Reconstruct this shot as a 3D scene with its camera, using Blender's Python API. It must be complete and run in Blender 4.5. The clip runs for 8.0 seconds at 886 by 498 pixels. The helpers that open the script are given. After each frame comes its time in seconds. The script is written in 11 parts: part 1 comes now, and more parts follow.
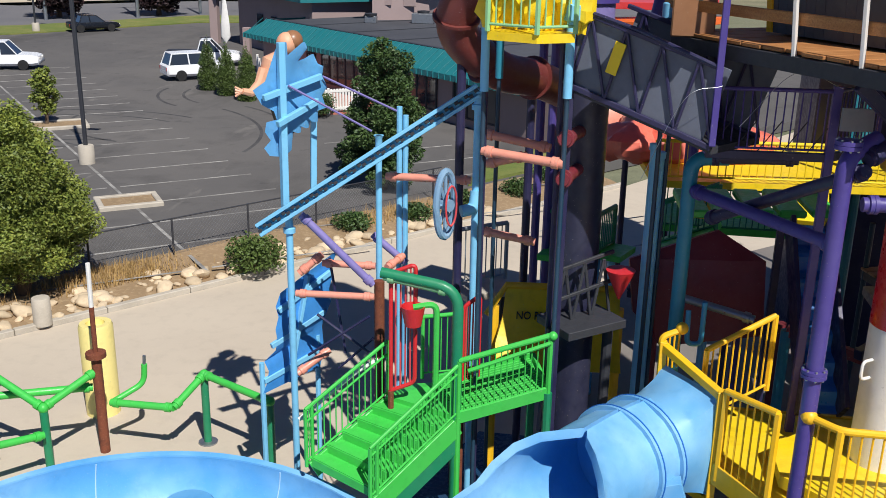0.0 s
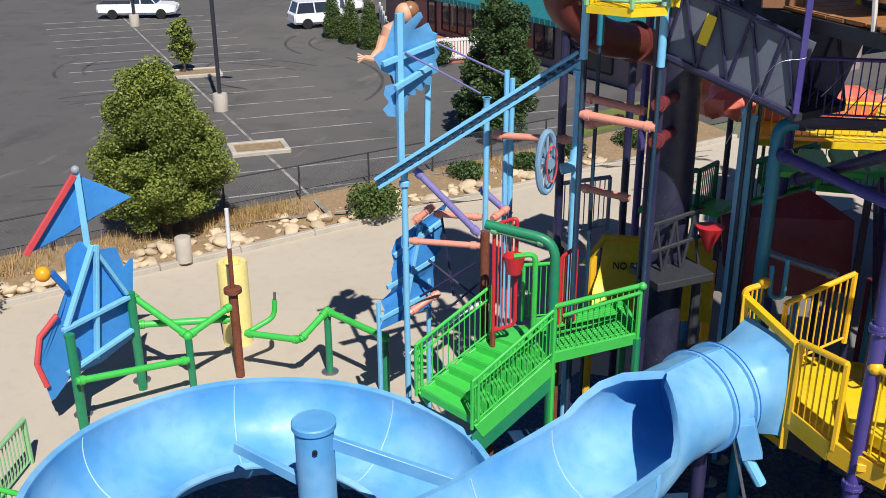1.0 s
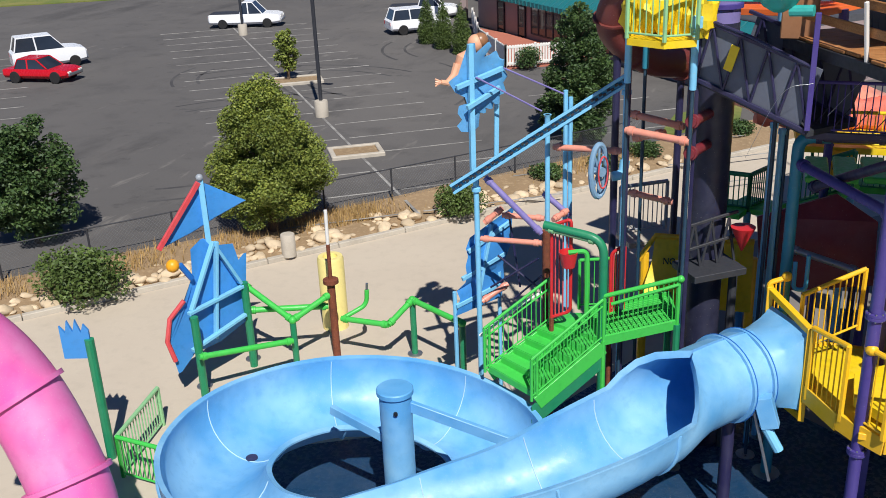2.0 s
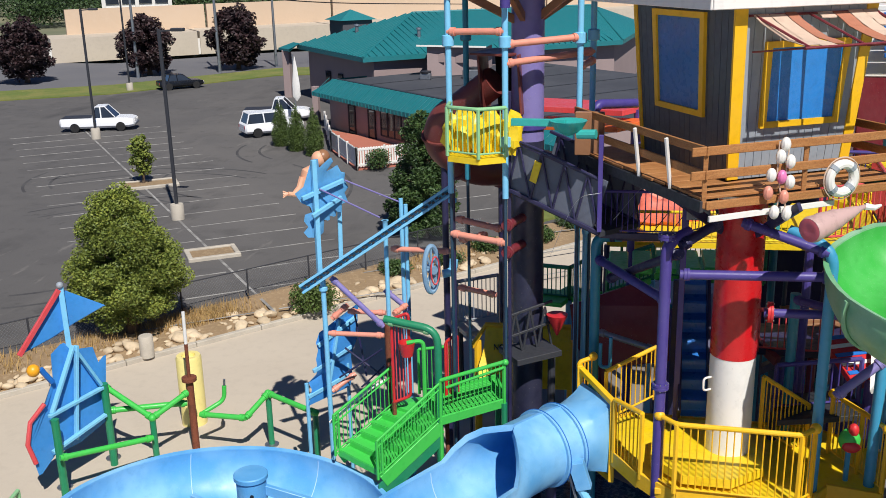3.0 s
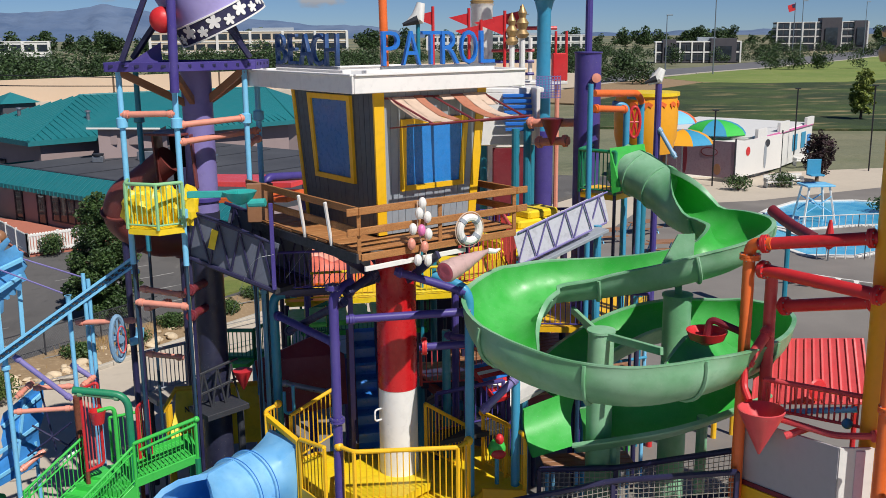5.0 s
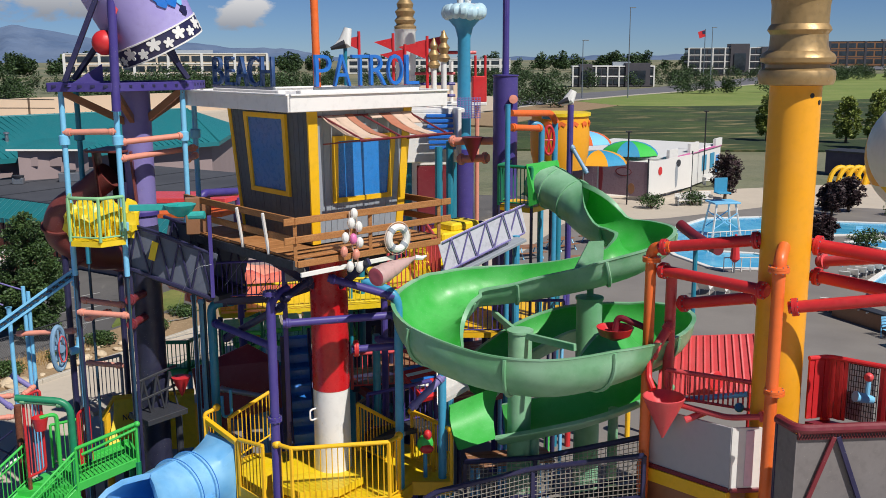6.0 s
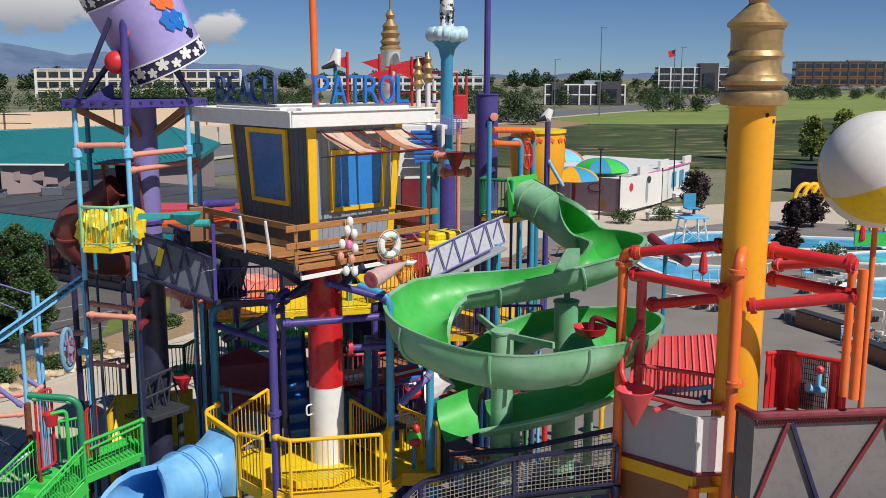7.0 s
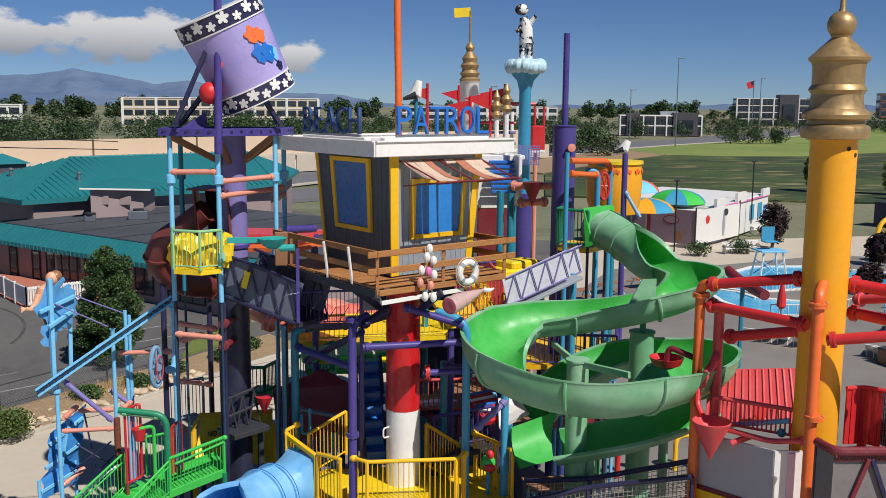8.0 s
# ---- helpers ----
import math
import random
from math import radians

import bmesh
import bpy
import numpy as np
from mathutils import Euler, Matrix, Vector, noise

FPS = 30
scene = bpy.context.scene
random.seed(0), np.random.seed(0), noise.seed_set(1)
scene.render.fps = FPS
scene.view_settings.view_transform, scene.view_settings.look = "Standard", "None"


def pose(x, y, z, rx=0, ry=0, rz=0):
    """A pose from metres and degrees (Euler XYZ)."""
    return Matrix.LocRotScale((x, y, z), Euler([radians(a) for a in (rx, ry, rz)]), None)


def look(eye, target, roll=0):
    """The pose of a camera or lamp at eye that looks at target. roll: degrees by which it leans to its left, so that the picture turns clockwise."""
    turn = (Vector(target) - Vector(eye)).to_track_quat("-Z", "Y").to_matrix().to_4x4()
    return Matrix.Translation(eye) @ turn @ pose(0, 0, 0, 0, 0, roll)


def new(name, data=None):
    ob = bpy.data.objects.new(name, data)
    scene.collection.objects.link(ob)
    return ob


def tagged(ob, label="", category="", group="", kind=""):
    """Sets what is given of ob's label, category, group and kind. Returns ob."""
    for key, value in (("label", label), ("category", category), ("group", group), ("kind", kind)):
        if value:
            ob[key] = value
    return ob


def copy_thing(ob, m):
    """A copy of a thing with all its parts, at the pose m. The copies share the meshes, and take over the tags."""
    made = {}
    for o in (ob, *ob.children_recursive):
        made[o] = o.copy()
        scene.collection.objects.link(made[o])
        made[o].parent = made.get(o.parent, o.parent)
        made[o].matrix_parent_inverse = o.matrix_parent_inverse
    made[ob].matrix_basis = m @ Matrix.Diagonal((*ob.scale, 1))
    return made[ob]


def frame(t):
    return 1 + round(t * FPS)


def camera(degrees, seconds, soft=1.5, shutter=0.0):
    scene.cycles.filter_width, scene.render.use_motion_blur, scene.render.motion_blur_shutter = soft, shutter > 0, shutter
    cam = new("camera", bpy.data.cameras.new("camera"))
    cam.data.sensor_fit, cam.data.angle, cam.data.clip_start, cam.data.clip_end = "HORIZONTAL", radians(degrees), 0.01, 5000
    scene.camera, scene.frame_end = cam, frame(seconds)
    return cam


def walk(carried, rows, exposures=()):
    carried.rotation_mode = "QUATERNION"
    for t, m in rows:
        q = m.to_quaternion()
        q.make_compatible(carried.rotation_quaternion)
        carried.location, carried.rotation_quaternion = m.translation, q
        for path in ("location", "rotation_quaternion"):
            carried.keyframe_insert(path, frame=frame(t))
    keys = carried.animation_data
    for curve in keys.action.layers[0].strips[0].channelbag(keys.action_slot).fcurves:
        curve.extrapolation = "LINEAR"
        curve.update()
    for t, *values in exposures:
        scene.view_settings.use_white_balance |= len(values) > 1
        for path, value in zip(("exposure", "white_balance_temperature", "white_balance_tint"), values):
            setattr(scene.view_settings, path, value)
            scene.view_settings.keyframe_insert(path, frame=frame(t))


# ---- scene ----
cam = camera(49.04, 8.0, 0.7)
ROWS = [
    (0, -3.855, 7.504, 10.309, 71.608, -1.037, 9.581),
    (0.5, -3.640, 6.960, 10.601, 69.820, -0.466, 12.544),
    (1, -3.321, 6.223, 10.965, 68.196, 0.223, 16.537),
    (1.2, -3.207, 5.959, 11.082, 67.691, 0.543, 17.958),
    (2.3, -1.451, 3.234, 12.401, 68.334, 2.436, 22.484),
    (2.5, -1.230, 2.875, 12.600, 69.603, 2.185, 20.403),
    (3, -0.862, 2.097, 12.857, 73.228, 1.271, 13.726),
    (3.5, -0.463, 1.209, 12.925, 75.480, 0.747, 8.019),
    (4, -0.202, 0.851, 13.006, 76.122, 0.711, 4.129),
    (4.5, -0.253, 0.258, 13.016, 76.871, 0.529, -0.680),
    (5, -0.370, -0.245, 13.051, 77.505, 0.543, -4.883),
    (5.2, -0.365, -0.438, 13.053, 77.855, 0.293, -5.986),
    (6.3, -0.900, -2.368, 13.060, 79.056, 0.442, -10.434),
    (6.5, -1.054, -2.673, 13.100, 79.240, 0.474, -10.857),
    (7, -1.354, -3.494, 13.134, 79.801, -0.138, -11.062),
    (7.5, -1.547, -3.985, 13.163, 80.494, -0.587, -9.763),
    (8, -1.582, -3.922, 13.175, 81.495, -0.446, -6.737),
]
walk(cam, [(t, pose(x, y, z, rx, ry, rz)) for t, x, y, z, rx, ry, rz in ROWS], [(0.0, 0.06), (2.5, 0.03), (4.0, -0.09), (8.0, -0.13)])

# ---- light ----
CLOUDS = [((-0.2, 0.978, 0.061), 0.088, 0.026), ((-0.29, 0.955, 0.062), 0.045, 0.022), ((-0.036, 0.998, 0.044), 0.034, 0.02)]     # direction, width and height of each cloud
SUN_EL, SUN_AZ = 50.0, 147.0     # degrees; azimuth clockwise from +y
world = bpy.data.worlds.new("sky")
scene.world = world
world.use_nodes = True
_n = world.node_tree.nodes
_sky = _n.new("ShaderNodeTexSky")
_sky.sky_type = 'NISHITA'
_sky.sun_disc = False
_sky.sun_elevation, _sky.sun_rotation = radians(SUN_EL), radians(SUN_AZ)
_sky.altitude, _sky.air_density, _sky.dust_density, _sky.ozone_density = 1400.0, 0.7, 0.0, 6.0
_n["Background"].inputs["Strength"].default_value = 0.057
# cumulus over the hills
_k = world.node_tree.links


def _vec(op, a, b):
    n = _n.new("ShaderNodeVectorMath")
    n.operation = op
    _k.new(a, n.inputs[0])
    if b is not None:
        n.inputs[1].default_value = b
    return n


def _val(op, a, b):
    n = _n.new("ShaderNodeMath")
    n.operation = op
    for slot, v in ((0, a), (1, b)):
        if isinstance(v, (int, float)):
            n.inputs[slot].default_value = v
        else:
            _k.new(v, n.inputs[slot])
    return n.outputs[0]


_tc = _n.new("ShaderNodeTexCoord")
_no = _n.new("ShaderNodeTexNoise")
_no.inputs["Scale"].default_value, _no.inputs["Detail"].default_value, _no.inputs["Roughness"].default_value = 1.0, 8.0, 0.58
_k.new(_vec('MULTIPLY', _tc.outputs["Generated"], (22.0, 22.0, 46.0)).outputs[0], _no.inputs["Vector"])
_tint = _n.new("ShaderNodeMix")
_tint.data_type, _tint.blend_type = 'RGBA', 'MULTIPLY'
_tint.inputs[0].default_value = 1.0
_tint.inputs[7].default_value = (0.86, 0.98, 1.17, 1.0)
_k.new(_sky.outputs[0], _tint.inputs[6])
_last = _tint.outputs[2]
for _c, _w, _h in CLOUDS:
    _off = _vec('SUBTRACT', _tc.outputs["Generated"], _c)
    _len = _vec('LENGTH', _vec('MULTIPLY', _off.outputs[0], (1 / _w, 1 / _w, 1 / _h)).outputs[0], None)
    _fac = _val('SUBTRACT', _val('MULTIPLY', _no.outputs["Fac"], 2.2), _len.outputs["Value"])
    _rg = _n.new("ShaderNodeMapRange")
    _rg.inputs["From Min"].default_value, _rg.inputs["From Max"].default_value = 0.22, 0.5
    _k.new(_fac, _rg.inputs["Value"])
    _sep = _n.new("ShaderNodeSeparateXYZ")
    _k.new(_off.outputs[0], _sep.inputs[0])
    _up = _n.new("ShaderNodeMapRange")
    _up.inputs["From Min"].default_value, _up.inputs["From Max"].default_value = -0.8 * _h, 0.5 * _h
    _k.new(_sep.outputs[2], _up.inputs["Value"])
    _body = _n.new("ShaderNodeMix")
    _body.data_type = 'RGBA'
    _body.inputs[6].default_value, _body.inputs[7].default_value = (5.4, 5.9, 6.9, 1.0), (12.5, 12.5, 12.8, 1.0)
    _k.new(_up.outputs["Result"], _body.inputs[0])
    _mx = _n.new("ShaderNodeMix")
    _mx.data_type = 'RGBA'
    _k.new(_rg.outputs["Result"], _mx.inputs[0])
    _k.new(_last, _mx.inputs[6])
    _k.new(_body.outputs[2], _mx.inputs[7])
    _last = _mx.outputs[2]
_k.new(_last, _n["Background"].inputs["Color"])
sun = new("sun", bpy.data.lights.new("sun", 'SUN'))
sun.data.energy, sun.data.angle, sun.data.color = 5.0, radians(0.5), (1.0, 0.96, 0.91)
_to = Vector((math.sin(radians(SUN_AZ)) * math.cos(radians(SUN_EL)), math.cos(radians(SUN_AZ)) * math.cos(radians(SUN_EL)), math.sin(radians(SUN_EL))))
sun.matrix_world = look(_to * 60, (0, 0, 0))


# ---- materials ----
def lin(r, g, b):
    """Linear colour from 0..255 display values."""
    def one(c):
        c /= 255.0
        return c / 12.92 if c <= 0.04045 else ((c + 0.055) / 1.055) ** 2.4
    return one(r), one(g), one(b), 1.0


class Nodes:
    """A node material under construction."""
    def __init__(self, name, rough=0.5, metal=0.0):
        self.mat = bpy.data.materials.new(name)
        self.mat.use_nodes = True
        self.t = self.mat.node_tree
        self.b = self.t.nodes["Principled BSDF"]
        self.b.inputs["Roughness"].default_value = rough
        self.b.inputs["Metallic"].default_value = metal

    def node(self, kind, **inputs):
        n = self.t.nodes.new(kind)
        for k, v in inputs.items():
            n.inputs[k.replace("_", " ")].default_value = v
        return n

    def link(self, a, b):
        self.t.links.new(a, b)

    def coords(self):
        return self.node("ShaderNodeNewGeometry").outputs["Position"]

    def noise(self, scale, detail=3.0, rough=0.55, stretch=None):
        n = self.node("ShaderNodeTexNoise", Scale=scale, Detail=detail, Roughness=rough)
        pos = self.coords()
        if stretch:
            m = self.node("ShaderNodeMapping")
            m.inputs["Scale"].default_value = stretch
            self.link(pos, m.inputs["Vector"])
            pos = m.outputs["Vector"]
        self.link(pos, n.inputs["Vector"])
        return n.outputs["Fac"]

    def ramp(self, fac, lo, hi, a=0.0, b=1.0):
        n = self.node("ShaderNodeMapRange")
        n.clamp = True
        for k, v in (("From Min", lo), ("From Max", hi), ("To Min", a), ("To Max", b)):
            n.inputs[k].default_value = v
        self.link(fac, n.inputs["Value"])
        return n.outputs["Result"]

    def mix(self, fac, a, b, mode='MIX'):
        n = self.node("ShaderNodeMix")
        n.data_type, n.blend_type = 'RGBA', mode
        for v, i in ((fac, 0), (a, 6), (b, 7)):
            if isinstance(v, (int, float)):
                n.inputs[i].default_value = v
            elif isinstance(v, tuple):
                n.inputs[i].default_value = v
            else:
                self.link(v, n.inputs[i])
        return n.outputs[2]

    def bump(self, height, strength=0.3, distance=0.01):
        n = self.node("ShaderNodeBump", Strength=strength, Distance=distance)
        self.link(height, n.inputs["Height"])
        self.link(n.outputs["Normal"], self.b.inputs["Normal"])

    def colour(self, c):
        if isinstance(c, tuple):
            self.b.inputs["Base Color"].default_value = c
        else:
            self.link(c, self.b.inputs["Base Color"])

    def rough(self, r):
        self.link(r, self.b.inputs["Roughness"])


def shade(c, k):
    return (min(1, c[0] * k), min(1, c[1] * k), min(1, c[2] * k), 1.0)


def paint(name, c, rough=0.38, wear=0.25, grime=0.35, metal=0.0, under=None):
    """Weathered paint: sun-bleached patches, dirt, chips."""
    n = Nodes(name, rough, metal)
    faded = tuple(min(1.0, v * 0.8 + 0.09) for v in c[:3]) + (1.0,)
    a = n.mix(n.ramp(n.noise(1.3, 4), 0.35, 0.75, 0, wear), c, faded)
    a = n.mix(n.ramp(n.noise(6.0, 5), 0.5, 0.8, 0, grime), a, shade(c, 0.55))
    a = n.mix(n.ramp(n.noise(27.0, 3), 0.68, 0.76, 0, wear * 1.6), a, under or lin(178, 170, 158))
    n.colour(a)
    n.rough(n.ramp(n.noise(9.0, 3), 0.3, 0.7, rough - 0.08, rough + 0.2))
    n.bump(n.noise(60.0, 3), 0.12, 0.004)
    return n.mat


def fibreglass(name, c, chalk):
    """Gel-coated slide: bleached where it weathers, streaked along the run."""
    n = Nodes(name, 0.32)
    a = n.mix(n.ramp(n.noise(0.75, 3), 0.38, 0.66), c, chalk)
    a = n.mix(n.ramp(n.noise(5.0, 6, 0.7), 0.5, 0.85, 0, 0.5), a, shade(c, 0.72))
    a = n.mix(n.ramp(n.noise(40.0, 4), 0.6, 0.8, 0, 0.2), a, lin(215, 222, 220))
    n.colour(a)
    n.rough(n.ramp(n.noise(3.0, 4), 0.3, 0.75, 0.34, 0.62))
    n.bump(n.noise(14.0, 3), 0.06, 0.01)
    return n.mat


def ground_mat(name, base, others, rough=0.9, bump=(30.0, 0.4, 0.02)):
    """Loose or rough ground: base colour and (scale, lo, hi, amount, colour[, stretch]) layers."""
    n = Nodes(name, rough)
    a = base
    for scale, lo, hi, amount, c, *stretch in others:
        a = n.mix(n.ramp(n.noise(scale, 6, 0.62, *stretch), lo, hi, 0, amount), a, c)
    n.colour(a)
    n.bump(n.noise(bump[0], 5), bump[1], bump[2])
    return n.mat


def leafy(name, c, c2, rough=0.6):
    n = Nodes(name, rough)
    g = n.node("ShaderNodeNewGeometry")
    a = n.mix(g.outputs["Random Per Island"], c, c2)
    a = n.mix(n.ramp(n.noise(0.9, 3), 0.4, 0.65, 0, 0.6), a, shade(c, 0.6))
    n.colour(a)
    n.b.inputs["Transmission Weight"].default_value = 0.0
    n.b.inputs["Subsurface Weight"].default_value = 0.0
    return n.mat


def random_tint(name, c, amount=0.25, rough=0.7, scale=20.0):
    """Pieces that differ by object."""
    n = Nodes(name, rough)
    o = n.node("ShaderNodeObjectInfo")
    a = n.mix(o.outputs["Random"], shade(c, 1 - amount), shade(c, 1 + amount))
    a = n.mix(n.ramp(n.noise(scale, 5), 0.45, 0.75, 0, 0.5), a, shade(c, 0.6))
    n.colour(a)
    n.bump(n.noise(scale * 2, 4), 0.3, 0.01)
    return n.mat


SKYBLUE = paint("sky_blue_paint", lin(124, 198, 236), wear=0.35)
TEAL = paint("teal_pipe_paint", lin(30, 128, 152))
TEALBLUE = paint("turquoise_blue_paint", lin(58, 150, 188))
PURPLE = paint("purple_paint", lin(70, 58, 134))
LILAC = paint("faded_purple_paint", lin(128, 118, 178), wear=0.5)
NAVY = paint("dark_navy_paint", lin(38, 36, 74))
YELLOW = paint("yellow_paint", lin(242, 188, 22), grime=0.3)
AMBER = paint("amber_column_paint", lin(240, 166, 26), wear=0.15, grime=0.2)
LEMON = paint("lemon_deck_paint", lin(240, 206, 24), wear=0.3, grime=0.45)
GREEN = paint("bright_green_paint", lin(64, 192, 76), wear=0.2)
DGREEN = paint("deep_green_paint", lin(26, 132, 90))
PALEGREEN = paint("pale_green_paint", lin(140, 196, 140), wear=0.5)
RED = paint("red_paint", lin(206, 40, 44), wear=0.2)
CORAL = paint("faded_red_paint", lin(214, 74, 78), wear=0.35)
MAROON = paint("maroon_paint", lin(118, 32, 44))
ORANGE = paint("orange_paint", lin(236, 110, 42))
SALMON = paint("salmon_pipe_paint", lin(226, 148, 126), wear=0.4)
PINK = fibreglass("pink_fibreglass", lin(226, 96, 170), lin(216, 134, 184))
MAGENTA = paint("pink_paint", lin(224, 120, 176))
WHITE = paint("white_paint", lin(232, 230, 224), wear=0.2, grime=0.25, under=lin(120, 112, 104))
CHIPPED = paint("chipped_white_timber", lin(236, 233, 228), wear=0.1, grime=0.3, under=lin(84, 78, 74))
GREYWALL = paint("grey_panel_paint", lin(176, 174, 178), wear=0.1, grime=0.15)
RUST = ground_mat("rusty_steel", lin(122, 66, 44), [(9, 0.45, 0.7, 0.8, lin(84, 46, 34)), (30, 0.55, 0.7, 0.5, lin(160, 104, 74))], 0.8, (50, 0.4, 0.006))
STEEL = paint("galvanised_steel", lin(160, 164, 168), rough=0.35, metal=0.8, wear=0.1)
DARKSTEEL = paint("dark_steel", lin(52, 54, 60), rough=0.5, wear=0.05)
GOLD = paint("gold_paint", lin(176, 146, 98), rough=0.4, metal=0.5, wear=0.5, grime=0.6)
BLUESLIDE = fibreglass("blue_fibreglass", lin(92, 164, 218), lin(136, 192, 230))
GREENSLIDE = fibreglass("green_fibreglass", lin(54, 168, 62), lin(84, 182, 92))
GREENOUT = fibreglass("bleached_green_fibreglass", lin(104, 166, 118), lin(150, 194, 160))
LILACFG = fibreglass("lilac_fibreglass", lin(158, 146, 208), lin(176, 166, 216))
BOARDBLUE = paint("blue_board_paint", lin(62, 142, 214), wear=0.2, grime=0.35)
STAIRBLUE = paint("blue_ramp_paint", lin(30, 110, 196), wear=0.2, grime=0.3)
# the shade on the hut's unlit walls is put into this grey
SHADEBOARD = paint("shaded_board_grey", lin(74, 82, 92), wear=0.18, grime=0.5)
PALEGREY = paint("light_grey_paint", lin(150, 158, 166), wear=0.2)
# one window blue, lightened for the sunny wall, darkened for the shaded one
LITPANE = paint("lit_window_blue", lin(38, 128, 206), rough=0.2, wear=0.15, grime=0.5)
SHADEPANE = paint("shaded_window_blue", lin(52, 112, 176), rough=0.25, wear=0.1, grime=0.5)
PALEBLUE = paint("painted_highlight_blue", lin(120, 196, 240), rough=0.3, wear=0.1)
PEACH = paint("peach_paint", lin(226, 170, 136), wear=0.2)
BROWN = paint("brown_paint", lin(148, 104, 72), wear=0.2)
BLACK = paint("black_paint", lin(28, 28, 32), wear=0.05)
MESHGREY = paint("grey_screen_panel", lin(98, 104, 118), rough=0.6, wear=0.2)
CANVAS = paint("sun_bleached_canvas", lin(206, 180, 158), rough=0.85, wear=0.4)
CANVASRED = paint("faded_striped_canvas", lin(176, 112, 84), rough=0.85, wear=0.4)
RUBBER = paint("rubber", lin(30, 30, 31), rough=0.8, wear=0.1)
WOOD = ground_mat("deck_timber", lin(168, 112, 62), [(2.2, 0.4, 0.7, 0.5, lin(198, 146, 92), (1, 1, 8)), (7, 0.45, 0.75, 0.6, lin(112, 72, 40), (0.6, 6, 6)), (40, 0.5, 0.8, 0.4, lin(92, 62, 40))], 0.7, (45, 0.3, 0.006))
CONCRETE = ground_mat("pool_deck_concrete", lin(196, 184, 166), [(0.25, 0.4, 0.7, 0.35, lin(176, 164, 148)), (2.4, 0.5, 0.8, 0.3, lin(160, 150, 136)), (18, 0.55, 0.8, 0.25, lin(214, 204, 190))], 0.88, (60, 0.25, 0.006))
KERB = ground_mat("kerb_concrete", lin(186, 178, 164), [(1.5, 0.45, 0.7, 0.5, lin(150, 142, 130)), (20, 0.5, 0.8, 0.4, lin(206, 200, 188))], 0.9, (50, 0.4, 0.008))
ASPHALT = ground_mat("worn_asphalt", lin(88, 86, 85), [(0.05, 0.5, 0.62, 0.6, lin(112, 108, 104)), (0.16, 0.56, 0.66, 0.75, lin(54, 53, 54), (1, 0.3, 1)), (0.9, 0.64, 0.7, 0.6, lin(132, 128, 122), (1, 0.2, 1)), (1.1, 0.6, 0.7, 0.5, lin(50, 49, 50)), (0.07, 0.36, 0.66, 0.55, lin(104, 101, 98)), (0.4, 0.52, 0.75, 0.5, lin(56, 55, 56)), (0.5, 0.6, 0.78, 0.45, lin(118, 114, 110), (1, 0.25, 1)), (60, 0.5, 0.75, 0.4, lin(120, 118, 116))], 0.92, (80, 0.4, 0.006))
ROADGREY = ground_mat("road_asphalt", lin(104, 104, 108), [(0.1, 0.4, 0.7, 0.4, lin(124, 122, 122)), (8, 0.5, 0.8, 0.3, lin(90, 90, 92))], 0.92, (60, 0.3, 0.006))
LINE = ground_mat("worn_white_line", lin(172, 170, 165), [(1.4, 0.38, 0.6, 0.8, lin(104, 102, 100)), (12, 0.5, 0.7, 0.5, lin(120, 118, 116))], 0.85, (60, 0.2, 0.003))
DIRT = ground_mat("dry_dirt", lin(150, 126, 96), [(0.6, 0.4, 0.7, 0.6, lin(132, 112, 84)), (6, 0.5, 0.75, 0.5, lin(196, 172, 136))], 0.95, (20, 0.5, 0.04))
LAWN = ground_mat("dry_lawn", lin(104, 118, 54), [(0.3, 0.4, 0.68, 0.7, lin(146, 136, 78)), (2.5, 0.45, 0.75, 0.5, lin(74, 96, 42))], 0.95, (14, 0.6, 0.05))
GRASSFIELD = ground_mat("open_grass", lin(112, 132, 62), [(0.03, 0.45, 0.6, 0.7, lin(134, 146, 76)), (0.2, 0.5, 0.7, 0.6, lin(156, 146, 98), (1, 3, 1)), (1.2, 0.5, 0.75, 0.5, lin(84, 106, 46))], 0.95, (4, 0.5, 0.15))
FIELD = ground_mat("weedy_field", lin(44, 60, 32), [(0.03, 0.47, 0.58, 0.8, lin(70, 88, 42)), (0.075, 0.55, 0.64, 0.75, lin(160, 142, 102), (1, 3.5, 1)), (0.35, 0.5, 0.72, 0.7, lin(36, 52, 28), (1, 2, 1)), (1.5, 0.5, 0.7, 0.4, lin(84, 98, 50))], 0.95, (4, 0.6, 0.2))
VALLEY = ground_mat("valley_floor", lin(112, 116, 92), [(0.004, 0.42, 0.6, 0.8, lin(150, 138, 108)), (0.01, 0.5, 0.65, 0.8, lin(66, 82, 56), (1, 4, 1)), (0.05, 0.5, 0.7, 0.5, lin(84, 98, 66))], 0.95, (1, 0.5, 0.5))
# distance haze is put into the blue of the rock
MOUNTAIN = ground_mat("haze_tinted_mountain", lin(84, 106, 138), [(0.0016, 0.42, 0.62, 0.7, lin(108, 124, 148)), (0.006, 0.5, 0.7, 0.7, lin(64, 88, 122)), (0.003, 0.66, 0.72, 0.5, lin(176, 172, 168))], 1.0, (0.01, 0.6, 20.0))
ROCK = random_tint("pale_boulder", lin(204, 184, 154), 0.2, 0.9, 6.0)
DRYGRASS = leafy("dry_grass", lin(196, 164, 108), lin(160, 128, 76), 0.9)
LEAF = leafy("green_leaves", lin(92, 112, 44), lin(150, 158, 66))
LEAFDARK = leafy("dark_green_leaves", lin(48, 76, 38), lin(84, 108, 52))
